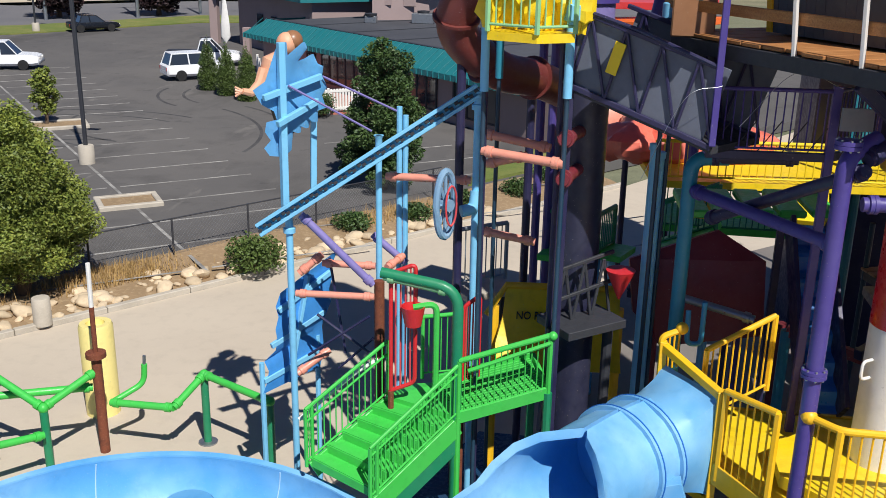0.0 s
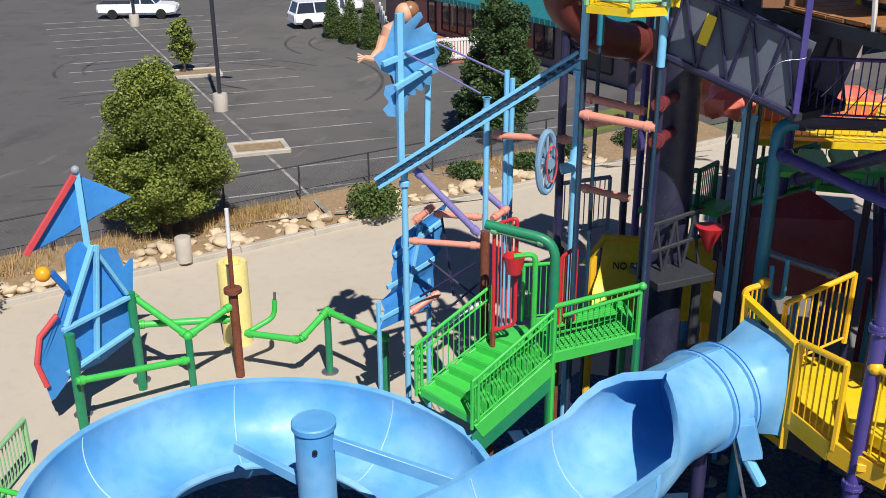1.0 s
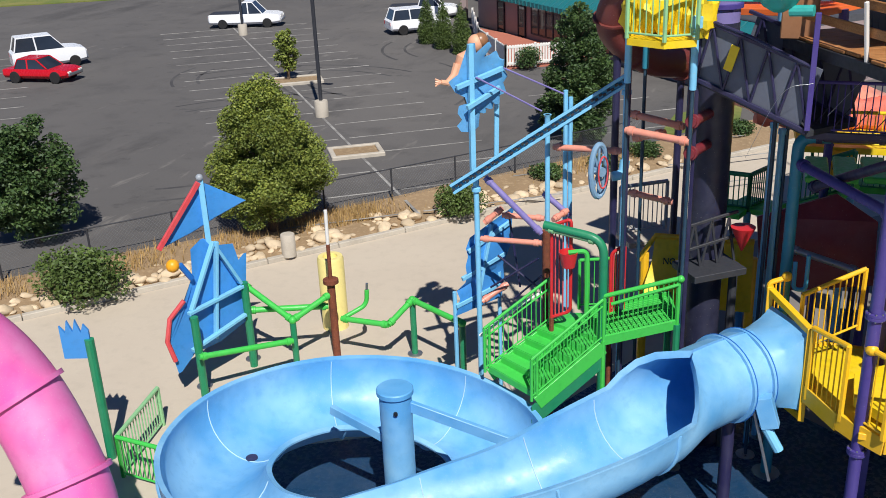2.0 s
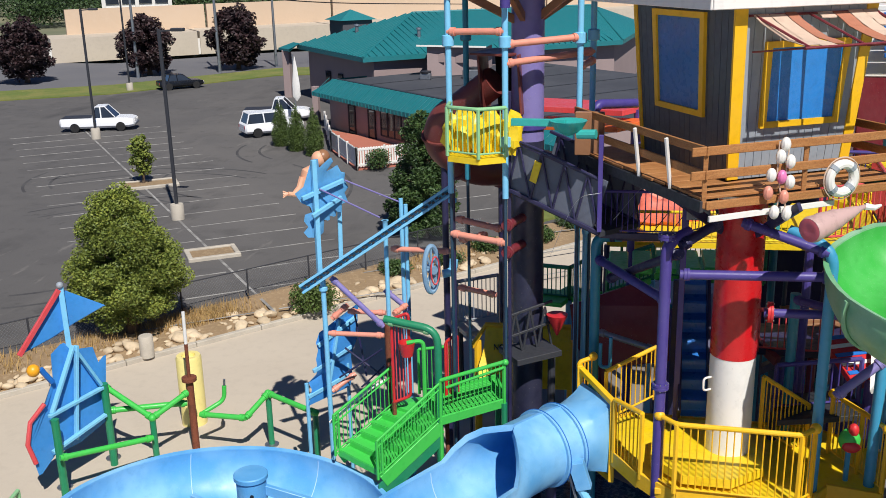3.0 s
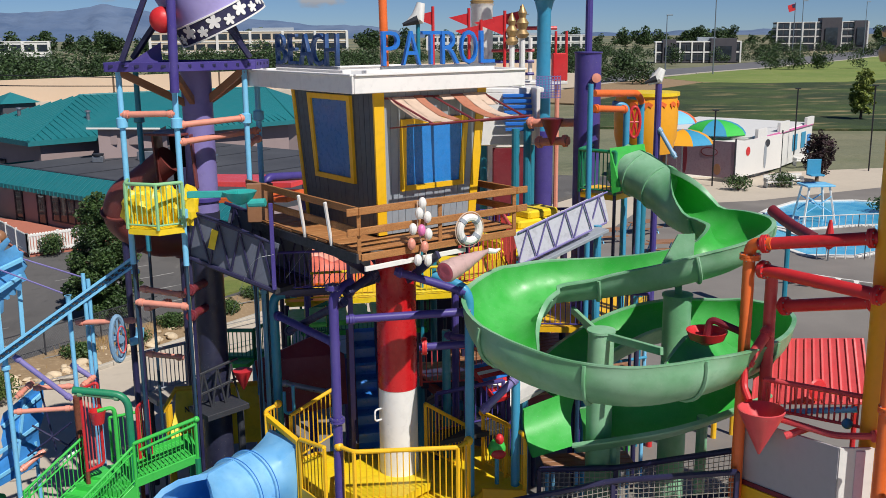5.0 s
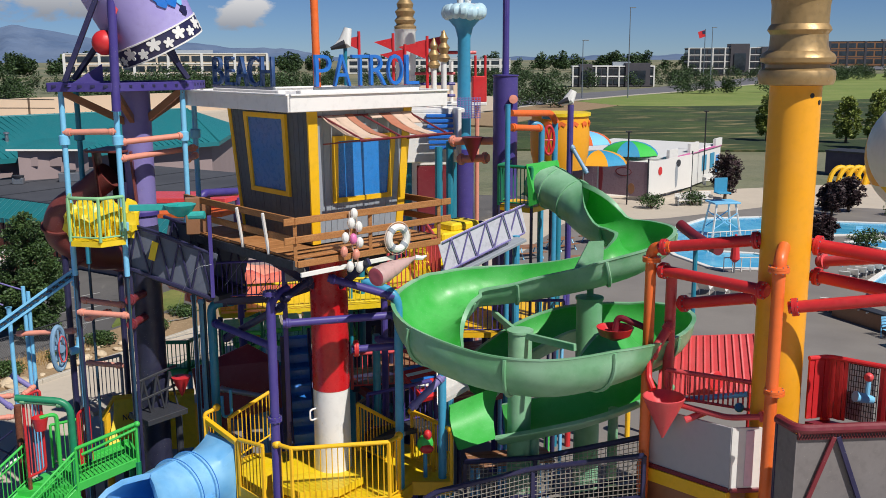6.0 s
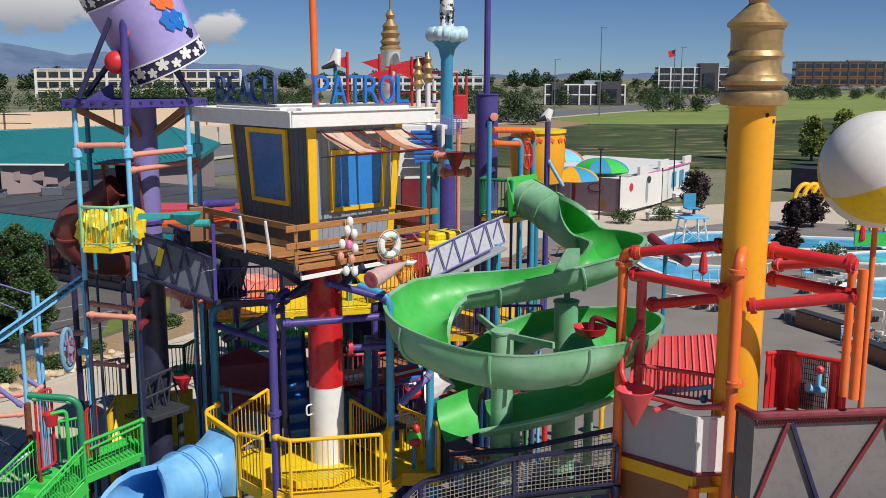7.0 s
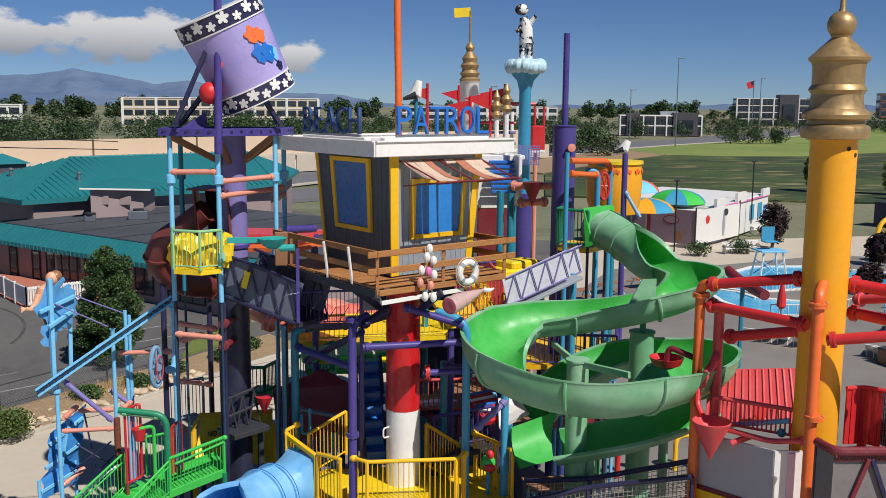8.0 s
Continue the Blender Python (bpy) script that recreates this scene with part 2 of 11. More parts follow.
LEAFRED = leafy("purple_leaves", lin(46, 32, 36), lin(66, 42, 44))
LEAFFAR = leafy("far_wood_leaves", lin(38, 58, 32), lin(74, 100, 50))
CYPRESS = leafy("conifer_leaves", lin(70, 92, 40), lin(96, 116, 52))
BARK = ground_mat("bark", lin(98, 82, 66), [(8, 0.45, 0.7, 0.6, lin(66, 54, 44), (1, 1, 0.2))], 0.95, (30, 0.6, 0.02))
ROOFTEAL = paint("teal_metal_roof", lin(28, 118, 124), rough=0.45, wear=0.15)
ROOFGREY = ground_mat("dark_flat_roof", lin(66, 68, 74), [(0.2, 0.4, 0.7, 0.5, lin(92, 94, 100)), (3, 0.5, 0.8, 0.4, lin(52, 54, 58))], 0.8, (20, 0.2, 0.02))
STUCCO = ground_mat("mauve_stucco", lin(156, 138, 136), [(0.5, 0.4, 0.7, 0.35, lin(138, 122, 120)), (25, 0.5, 0.8, 0.25, lin(178, 164, 160))], 0.92, (60, 0.3, 0.01))
BEIGE = ground_mat("beige_stucco", lin(206, 190, 168), [(0.3, 0.4, 0.7, 0.3, lin(190, 172, 150)), (10, 0.5, 0.8, 0.2, lin(216, 204, 186))], 0.92, (40, 0.2, 0.01))
SOUNDWALL = ground_mat("sound_wall_concrete", lin(208, 184, 158), [(0.05, 0.4, 0.65, 0.5, lin(190, 168, 144)), (0.4, 0.5, 0.8, 0.3, lin(220, 200, 178))], 0.95, (3, 0.3, 0.05))
OFFWHITE = ground_mat("pale_render", lin(222, 220, 214), [(0.2, 0.4, 0.7, 0.25, lin(202, 200, 196)), (6, 0.5, 0.8, 0.2, lin(196, 194, 188))], 0.9, (30, 0.1, 0.01))
DARKCLAD = ground_mat("dark_cladding", lin(74, 72, 78), [(0.3, 0.4, 0.7, 0.4, lin(92, 88, 92)), (6, 0.5, 0.8, 0.3, lin(60, 58, 62))], 0.8, (20, 0.1, 0.01))
BRICKRED = ground_mat("patio_pavers", lin(182, 112, 92), [(0.6, 0.4, 0.7, 0.4, lin(160, 94, 76)), (7, 0.5, 0.7, 0.3, lin(196, 134, 112))], 0.9, (30, 0.3, 0.01))
CARWHITE = paint("white_car_paint", lin(236, 238, 240), rough=0.2, wear=0.0, grime=0.05)
CARRED = paint("red_car_paint", lin(196, 22, 36), rough=0.2, wear=0.0, grime=0.05)
CARBLACK = paint("black_car_paint", lin(24, 26, 30), rough=0.2, wear=0.0, grime=0.05)


def glass_mat(name, c, rough=0.06):
    n = Nodes(name, rough)
    n.colour(n.mix(n.ramp(n.noise(0.4, 3), 0.35, 0.65), c, shade(c, 1.8)))
    n.b.inputs["IOR"].default_value = 1.5
    n.b.inputs["Specular IOR Level"].default_value = 0.8
    return n.mat


WINDOW = glass_mat("dark_window_glass", lin(38, 44, 52))


def water_mat():
    n = Nodes("pool_water", 0.06)
    a = n.mix(n.ramp(n.noise(0.5, 4), 0.4, 0.7), lin(70, 170, 216), lin(120, 204, 232))
    n.colour(a)
    n.bump(n.noise(5.0, 4), 0.25, 0.05)
    return n.mat


WATER = water_mat()


# ---- building blocks ----
def V3(p):
    return Vector((p[0], p[1], p[2]))


class Geo:
    """Collects vertices and faces of one part."""
    def __init__(self):
        self.v, self.f = [], []

    def add(self, verts, faces):
        k = len(self.v)
        self.v += [tuple(p) for p in verts]
        self.f += [tuple(i + k for i in q) for q in faces]
        return self

    def box(self, c, size, m=None, ch=0.012):
        """Chamfered box about c; m turns it."""
        h = [s / 2 for s in size]
        ch = min(ch, min(h) * 0.45)
        vs, idx = [], {}
        for sx in (-1, 1):
            for sy in (-1, 1):
                for sz in (-1, 1):
                    s = (sx, sy, sz)
                    for a in range(3):
                        p = [s[i] * (h[i] - (0 if i == a else ch)) for i in range(3)]
                        idx[(s, a)] = len(vs)
                        vs.append(Vector(p))
        fs = []
        for a in range(3):
            b, c2 = (a + 1) % 3, (a + 2) % 3
            for sg in (-1, 1):
                q = []
                for u, w in ((-1, -1), (1, -1), (1, 1), (-1, 1)):
                    s = [0, 0, 0]
                    s[a], s[b], s[c2] = sg, u, w
                    q.append(idx[(tuple(s), a)])
                fs.append(q if sg > 0 else q[::-1])
            for u in (-1, 1):
                for w in (-1, 1):
                    s0, s1 = [0, 0, 0], [0, 0, 0]
                    s0[a], s0[b], s0[c2] = -1, u, w
                    s1[a], s1[b], s1[c2] = 1, u, w
                    q = [idx[(tuple(s0), b)], idx[(tuple(s1), b)], idx[(tuple(s1), c2)], idx[(tuple(s0), c2)]]
                    fs.append(q if u * w < 0 else q[::-1])
        for sx in (-1, 1):
            for sy in (-1, 1):
                for sz in (-1, 1):
                    s = (sx, sy, sz)
                    q = [idx[(s, 0)], idx[(s, 1)], idx[(s, 2)]]
                    fs.append(q if sx * sy * sz > 0 else q[::-1])
        if m is not None:
            vs = [m @ p for p in vs]
        o = V3(c)
        return self.add([p + o for p in vs], fs)

    def bar(self, a, b, w, d, ch=0.008, up=(0, 0, 1)):
        """Straight timber or section from a to b, w wide and d deep."""
        a, b = V3(a), V3(b)
        y = (b - a).normalized()
        x = y.cross(V3(up))
        if x.length < 1e-3:
            x = Vector((1, 0, 0))
        x.normalize()
        z = x.cross(y)
        m = Matrix((x, y, z)).transposed()
        return self.box((a + b) / 2, (w, (b - a).length, d), m, ch)

    def tube(self, path, r, seg=12, closed=False, caps=True):
        """Round pipe along a path; r a number or one per point."""
        pts = [V3(p) for p in path]
        n = len(pts)
        rs = r if isinstance(r, (list, tuple)) else [r] * n
        vs, fs = [], []
        prev = None
        for i in range(n):
            if closed:
                d = pts[(i + 1) % n] - pts[i - 1]
            else:
                d = pts[min(i + 1, n - 1)] - pts[max(i - 1, 0)]
            d.normalize()
            if prev is None:
                s = d.cross(Vector((0, 0, 1)))
                if s.length < 1e-3:
                    s = d.cross(Vector((1, 0, 0)))
            else:
                s = prev - d * prev.dot(d)
            s.normalize()
            prev = s
            u = s.cross(d)
            for k in range(seg):
                t = 2 * math.pi * k / seg
                vs.append(pts[i] + (s * math.cos(t) + u * math.sin(t)) * rs[i])
        for i in range(n if closed else n - 1):
            j = (i + 1) % n
            for k in range(seg):
                l = (k + 1) % seg
                fs.append((i * seg + k, j * seg + k, j * seg + l, i * seg + l))
        if caps and not closed:
            fs.append(tuple(range(seg)))
            fs.append(tuple(range((n - 1) * seg, n * seg))[::-1])
        return self.add(vs, fs)

    def upright(self, a, b, h, d):
        """Upright panel on the line a-b, h high, d thick."""
        a, b = V3(a), V3(b)
        n = (b - a).cross(Vector((0, 0, 1))).normalized() * d / 2
        u = Vector((0, 0, h))
        return self.add([a + n, b + n, b - n, a - n, a + n + u, b + n + u, b - n + u, a - n + u],
                        [(3, 2, 1, 0), (4, 5, 6, 7), (0, 1, 5, 4), (1, 2, 6, 5), (2, 3, 7, 6), (3, 0, 4, 7)])

    def lathe(self, prof, base=(0, 0, 0), axis=(0, 0, 1), seg=24, scale=(1, 1)):
        """Turned body: prof = (radius, height) pairs along axis from base."""
        q = Vector((0, 0, 1)).rotation_difference(V3(axis).normalized())
        o = V3(base)
        vs, fs = [], []
        for r, h in prof:
            for k in range(seg):
                t = 2 * math.pi * k / seg
                vs.append(o + q @ Vector((r * math.cos(t) * scale[0], r * math.sin(t) * scale[1], h)))
        for i in range(len(prof) - 1):
            for k in range(seg):
                l = (k + 1) % seg
                fs.append((i * seg + k, i * seg + l, (i + 1) * seg + l, (i + 1) * seg + k))
        if prof[0][0] > 1e-4:
            fs.append(tuple(range(seg))[::-1])
        if prof[-1][0] > 1e-4:
            fs.append(tuple(range((len(prof) - 1) * seg, len(prof) * seg)))
        return self.add(vs, fs)

    def plate(self, poly, thick, m=None):
        """A flat board: poly in its own x, y, thick along z, placed by m."""
        n = len(poly)
        vs = [Vector((x, y, thick / 2)) for x, y in poly] + [Vector((x, y, -thick / 2)) for x, y in poly]
        if m is not None:
            vs = [m @ p for p in vs]
        fs = [tuple(range(n)), tuple(range(n, 2 * n))[::-1]]
        fs += [(i, n + i, n + (i + 1) % n, (i + 1) % n) for i in range(n)]
        return self.add(vs, fs)

    def slab(self, poly, z0, z1):
        """Upright prism over a polygon of (x, y)."""
        area = sum(a[0] * b[1] - b[0] * a[1] for a, b in zip(poly, poly[1:] + poly[:1]))
        if area < 0:
            poly = poly[::-1]
        n = len(poly)
        vs = [(x, y, z1) for x, y in poly] + [(x, y, z0) for x, y in poly]
        fs = [tuple(range(n)), tuple(range(n, 2 * n))[::-1]]
        fs += [(i, n + i, n + (i + 1) % n, (i + 1) % n) for i in range(n)]
        return self.add(vs, fs)

    def ball(self, c, r, seg=16, rings=10, squash=(1, 1, 1)):
        prof = [(math.sin(math.pi * i / rings), -math.cos(math.pi * i / rings)) for i in range(rings + 1)]
        prof[0], prof[-1] = (0.0005, -1), (0.0005, 1)
        o = V3(c)
        vs, fs = [], []
        for a, h in prof:
            for k in range(seg):
                t = 2 * math.pi * k / seg
                vs.append(o + Vector((a * math.cos(t) * squash[0], a * math.sin(t) * squash[1], h * squash[2])) * r)
        for i in range(rings):
            for k in range(seg):
                l = (k + 1) % seg
                fs.append((i * seg + k, i * seg + l, (i + 1) * seg + l, (i + 1) * seg + k))
        return self.add(vs, fs)


def fillet(path, r, n=6):
    """Rounds the corners of a pipe's path."""
    pts = [V3(p) for p in path]
    out = [pts[0]]
    for a, b, c in zip(pts, pts[1:], pts[2:]):
        d0, d1 = a - b, c - b
        k = min(r, d0.length * 0.45, d1.length * 0.45)
        p, q = b + d0.normalized() * k, b + d1.normalized() * k
        for i in range(n + 1):
            t = i / n
            out.append(p * (1 - t) ** 2 + b * 2 * t * (1 - t) + q * t * t)
    return out + [pts[-1]]


def spline(pts, per=8):
    """Smooth path through the points."""
    P = [V3(p) for p in pts]
    P = [P[0] * 2 - P[1]] + P + [P[-1] * 2 - P[-2]]
    out = []
    for a, b, c, d in zip(P, P[1:], P[2:], P[3:]):
        for i in range(per):
            t = i / per
            out.append(0.5 * ((2 * b) + (c - a) * t + (2 * a - 5 * b + 4 * c - d) * t * t + (3 * b - a - 3 * c + d) * t ** 3))
    return out + [P[-2]]


def mesh_of(name, geo, material, sharp=32.0):
    me = bpy.data.meshes.new(name)
    me.from_pydata(geo.v, [], geo.f)
    me.materials.append(material)
    me.polygons.foreach_set("use_smooth", [True] * len(me.polygons))
    me.set_sharp_from_angle(angle=radians(sharp))
    me.update()
    return me


SHIFT = Vector((0, 0, 0))      # where the group now being built stands, against its own plan


def shift(x=0.0, y=0.0, z=0.0):
    SHIFT.x, SHIFT.y, SHIFT.z = x, y, z


def plan_origin(parent):
    """The place of a parent in its group's plan."""
    return parent.location - SHIFT if parent.parent is None else parent.location


def thing(name, at, label, category, group="", kind=""):
    """A top-level thing: an Empty at its base."""
    ob = new(name)
    ob.location = V3(at) + SHIFT
    ob.empty_display_size = 0.2
    return tagged(ob, label, category, group, kind)


def part(name, geo, material, parent=None, label="", sharp=32.0):
    """One mesh object, in world places, under a thing or a part."""
    ob = new(name, mesh_of(name, geo, material, sharp))
    if parent is not None:
        ob.parent = parent
        ob.matrix_parent_inverse = Matrix.Translation(-plan_origin(parent))
    return tagged(ob, label)


def again(name, mesh, m, parent):
    """A further piece on a shared mesh, at the pose m."""
    ob = new(name, mesh)
    ob.parent = parent
    ob.matrix_parent_inverse = Matrix.Translation(-plan_origin(parent))
    ob.matrix_basis = m
    return ob


def whole(name, geo, material, label, category, group="", kind="", sharp=32.0):
    """A thing that is one single mesh, with its origin at its base."""
    lo = np.array(geo.v).min(0)
    hi = np.array(geo.v).max(0)
    o = Vector(((lo[0] + hi[0]) / 2, (lo[1] + hi[1]) / 2, lo[2]))
    geo.v = [(p[0] - o.x, p[1] - o.y, p[2] - o.z) for p in geo.v]
    ob = new(name, mesh_of(name, geo, material, sharp))
    ob.location = o + SHIFT
    return tagged(ob, label, category, group, kind)


def lerp(a, b, t):
    return V3(a) * (1 - t) + V3(b) * t


_bars = {}


def bar_mesh(h, r, material):
    """Upright round bar of height h, standing on its origin."""
    key = (round(h, 2), r, material.name)
    if key not in _bars:
        _bars[key] = mesh_of("bar", Geo().tube([(0, 0, 0), (0, 0, h)], r, 6), material)
    return _bars[key]


def railing(parent, pts, h, material, gap=0.14, r=0.035, rb=0.012, posts=True, low=0.1, name="bar", knobs=False):
    """Guard rail along pts (its foot line): hand rail, foot rail, posts and bars."""
    top = [V3(p) + Vector((0, 0, h)) for p in pts]
    part("hand_rail", Geo().tube(fillet(top, 0.12) if len(top) > 2 else top, r, 10), material, parent)
    part("foot_rail", Geo().tube([V3(p) + Vector((0, 0, low)) for p in pts], rb * 1.6, 8), material, parent)
    if posts:
        for p in pts:
            again("post", bar_mesh(h, r, material), Matrix.Translation(V3(p)), parent)
    if knobs:
        for p in (top[0], top[-1]):
            part("knob", Geo().ball(p, r * 2.1, 10, 8), material, parent)
    for a, b in zip(pts, pts[1:]):
        a, b = V3(a), V3(b)
        n = max(2, round((b - a).length / gap))
        for i in range(1, n):
            again(name, bar_mesh(h - low, rb, material), Matrix.Translation(lerp(a, b, i / n) + Vector((0, 0, low))), parent)


def flange(parent, at, axis, r, material, bolts=8):
    """Bolted pipe joint."""
    a = V3(axis).normalized()
    k = 1.5 if r > 0.1 else 1.3
    g = Geo().lathe([(r * 1.0, -0.055), (r * k, -0.05), (r * k, -0.006), (r * k * 0.95, 0.0), (r * k, 0.006), (r * k, 0.05), (r, 0.055)], at, a, 18)
    f = part("flange", g, material, parent)
    q = Vector((0, 0, 1)).rotation_difference(a)
    key = ("bolt", 0.07)
    if key not in _bars:
        _bars[key] = mesh_of("bolt", Geo().lathe([(0.015, -0.07), (0.015, 0.07)], (0, 0, 0), (0, 0, 1), 6), STEEL)
    if r > 0.105:
        for k in range(bolts):
            t = 2 * math.pi * k / bolts
            again("bolt", _bars[key], Matrix.Translation(V3(at) + q @ Vector((math.cos(t) * r * 1.28, math.sin(t) * r * 1.28, 0))) @ q.to_matrix().to_4x4(), f)


def pipe(parent, path, r, material, bend=0.3, name="pipe", ends=True, seg=14):
    """A pipe with rounded bends, bolted at both ends."""
    p = [V3(q) for q in path]
    ob = part(name, Geo().tube(fillet(p, bend) if len(p) > 2 else p, r, seg), material, parent)
    if ends:
        for at, nxt in ((p[0], p[1]), (p[-1], p[-2])):
            d = (nxt - at).normalized()
            flange(parent, at + d * 0.12, d, r, material)
    return ob


def flume(path, r, start, stop, banks, thick=0.05, seg=14, rim=0.07):
    """Half-pipe along a path: r its radius, start and stop the arc in degrees from straight down, banks the lean in degrees per point."""
    pts = [V3(p) for p in path]
    n = len(pts)
    g = Geo()
    inner, outer = [], []
    for i in range(n):
        d = (pts[min(i + 1, n - 1)] - pts[max(i - 1, 0)]).normalized()
        s = d.cross(Vector((0, 0, 1))).normalized()
        u = s.cross(d).normalized()
        rot = Matrix.Rotation(radians(banks[i]), 3, d)
        s, u = rot @ s, rot @ u
        a0, a1 = start[i], stop[i]
        ri = r[i] if isinstance(r, (list, tuple)) else r
        row, row2 = [], []
        for k in range(seg + 1):
            a = radians(a0 + (a1 - a0) * k / seg)
            e = s * math.sin(a) - u * math.cos(a)
            row.append(pts[i] + e * ri)
            row2.append(pts[i] + e * (ri + thick))
        # turned-over lips
        for R, sgn in ((0, -1), (seg, 1)):
            a = radians(a0 if R == 0 else a1)
            e = s * math.sin(a) - u * math.cos(a)
            row2[R] = row[R] + e * rim
        inner.append(row)
        outer.append(row2)
    m = seg + 1
    vs = [p for row in inner for p in row]
    fs = [(i * m + k, i * m + k + 1, (i + 1) * m + k + 1, (i + 1) * m + k) for i in range(n - 1) for k in range(seg)]
    gi = Geo().add(vs, fs)
    vo = [p for row in outer for p in row]
    fo = [(i * m + k + 1, i * m + k, (i + 1) * m + k, (i + 1) * m + k + 1) for i in range(n - 1) for k in range(seg)]
    go = Geo().add(vo, fo)
    # lips and ends close the shell
    gl = Geo()
    for k in (0, seg):
        a = [inner[i][k] for i in range(n)]
        b = [outer[i][k] + Vector((0, 0, 0.0)) for i in range(n)]
        lipv, lipf = [], []
        for i in range(n):
            up = Vector((0, 0, 0.012))
            lipv += [a[i] + up, b[i] + up, a[i] - up * 2, b[i] - up * 2]
        for i in range(n - 1):
            q, w = i * 4, (i + 1) * 4
            lipf += [(q, q + 1, w + 1, w), (q + 2, w + 2, w + 3, q + 3), (q, w, w + 2, q + 2), (q + 1, q + 3, w + 3, w + 1)]
        gl.add(lipv, lipf)
    for i in (0, n - 1):
        q = len(gl.v)
        gl.add(inner[i] + outer[i], [(k, k + 1, m + k + 1, m + k) for k in range(seg)])
    return gi, go, gl


# ---- the ground ----
EDGE = Vector((-21.65, 24.72, 0))          # a corner of the pool deck's kerb line
ALONG = Vector((0.63, 0.777, 0)).normalized()
OUT = Vector((-ALONG.y, ALONG.x, 0))       # towards the parking lot


def at_edge(s, n, z=0.0):
    p = EDGE + ALONG * s + OUT * n
    return (p.x, p.y, z)


def sheet(name, poly, z0, z1, material, label, category):
    return whole(name, Geo().slab([(p[0], p[1]) for p in poly], z0, z1), material, label, category, kind="structure")


def build_ground():
    g = Geo()
    ring = [0, 120, 300, 700, 1500, 4300]
    vs, fs, seg = [(0, 60, -0.25)], [], 48
    for r in ring[1:]:
        for k in range(seg):
            a = 2 * math.pi * k / seg
            vs.append((r * math.cos(a), 60 + r * math.sin(a), -0.25))
    for k in range(seg):
        fs.append((0, 1 + k, 1 + (k + 1) % seg))
    for i in range(len(ring) - 2):
        for k in range(seg):
            l = (k + 1) % seg
            a, b = 1 + i * seg, 1 + (i + 1) * seg
            fs.append((a + k, b + k, b + l, a + l))
    g.add(vs, fs)
    whole("ground", g, VALLEY, "flat valley floor of dry grass and scrub reaching the horizon", "ground", kind="structure")
    sheet("pavement", [at_edge(-45, 0), at_edge(30, 0), (22, 86), (75, 92), (60, 0), (20, -30), (-20, -30)], -0.24, 0.0, CONCRETE,
          "pale sunlit concrete pool deck under the play structure", "pavement")
    g = Geo()
    # low kerb that bounds the deck
    for i in range(30):
        a, b = at_edge(-45 + i * 2.5 + 0.01, 0.11, 0.05), at_edge(-45 + (i + 1) * 2.5 - 0.01, 0.11, 0.05)
        g.bar(a, b, 0.2, 0.22, 0.02)
    whole("kerb", g, KERB, "low concrete kerb along the edge of the pool deck", "kerb", kind="structure")
    # planted bank of bare soil between deck and fence
    g = Geo()
    n, m = 60, 5
    rnd = random.Random(4)
    vs = [at_edge(-45 + 75 * i / n, 0.2 + 2.6 * j / m, 0.02 + 0.3 * j / m + rnd.uniform(0, 0.09)) for i in range(n + 1) for j in range(m + 1)]
    fs = [(i * (m + 1) + j, (i + 1) * (m + 1) + j, (i + 1) * (m + 1) + j + 1, i * (m + 1) + j + 1) for i in range(n) for j in range(m)]
    g.add(vs, fs)
    whole("planting_bank", g, DIRT, "bare dry soil bank between pool deck and parking lot", "soil", kind="structure")
    lot = sheet("road", [at_edge(-70, 2.7), at_edge(75, 2.7), (10, 90), (-8, 118), (-45.80, 105.15), (-56.61, 89.33), (-120, 50)], -0.2, 0.3, ASPHALT,
                "worn grey asphalt parking lot with faded markings", "parking lot")
    sheet("verge", [(-8, 118.3), (-46.01, 105.66), (-56.84, 89.71), (-120, 50.4), (-125, 57), (-60.88, 96.26), (-49.03, 112.74), (-8, 126)], -0.2, 0.36, LAWN,
          "strip of mown lawn along the street", "lawn")
    sheet("street", [(-8, 126.3), (-49.28, 113.32), (-61.15, 96.71), (-125, 57.5), (-260, 57), (-200, 120), (-74.01, 117.57), (-56.96, 133.25), (20, 150)], -0.2, 0.31, ROADGREY,
          "grey street beyond the lawn strip", "road")
    sheet("lawn_island", [at_edge(24, 3.2), at_edge(29, 3.4), at_edge(32, 6.2), at_edge(27, 5.6)], 0.2, 0.42, LAWN, "small kerbed patch of grass in the lot", "lawn")
    # faded stall lines either side of a long centre line
    mid, md = Vector((-20.6, 39.6, 0.305)), Vector((-0.66, 0.751, 0)).normalized()
    sd = Vector((0.80, 0.60, 0)).normalized()
    g = Geo().bar(mid - md * 8, mid + md * 40, 0.12, 0.012, 0.001)
    part("centre_line", g, LINE, lot)
    line = mesh_of("stall_line", Geo().box((0, 0, 0), (5.3, 0.085, 0.012), None, 0.001), LINE)
    turn = math.atan2(sd.y, sd.x)
    for i in range(-3, 15):
        for sgn in (-1, 1):
            p = mid + md * (i * 2.72 + 0.4) + sd * sgn * 2.9
            again("stall_line", line, Matrix.Translation(p) @ Matrix.Rotation(turn, 4, 'Z'), lot)
    # curved tyre marks burnt into the surface
    rnd = random.Random(15)
    tyre = ground_mat("tyre_mark", lin(66, 65, 66), [(0.8, 0.42, 0.62, 0.9, lin(84, 83, 83)), (20, 0.5, 0.7, 0.5, lin(92, 90, 90))], 0.9, (60, 0.2, 0.003))
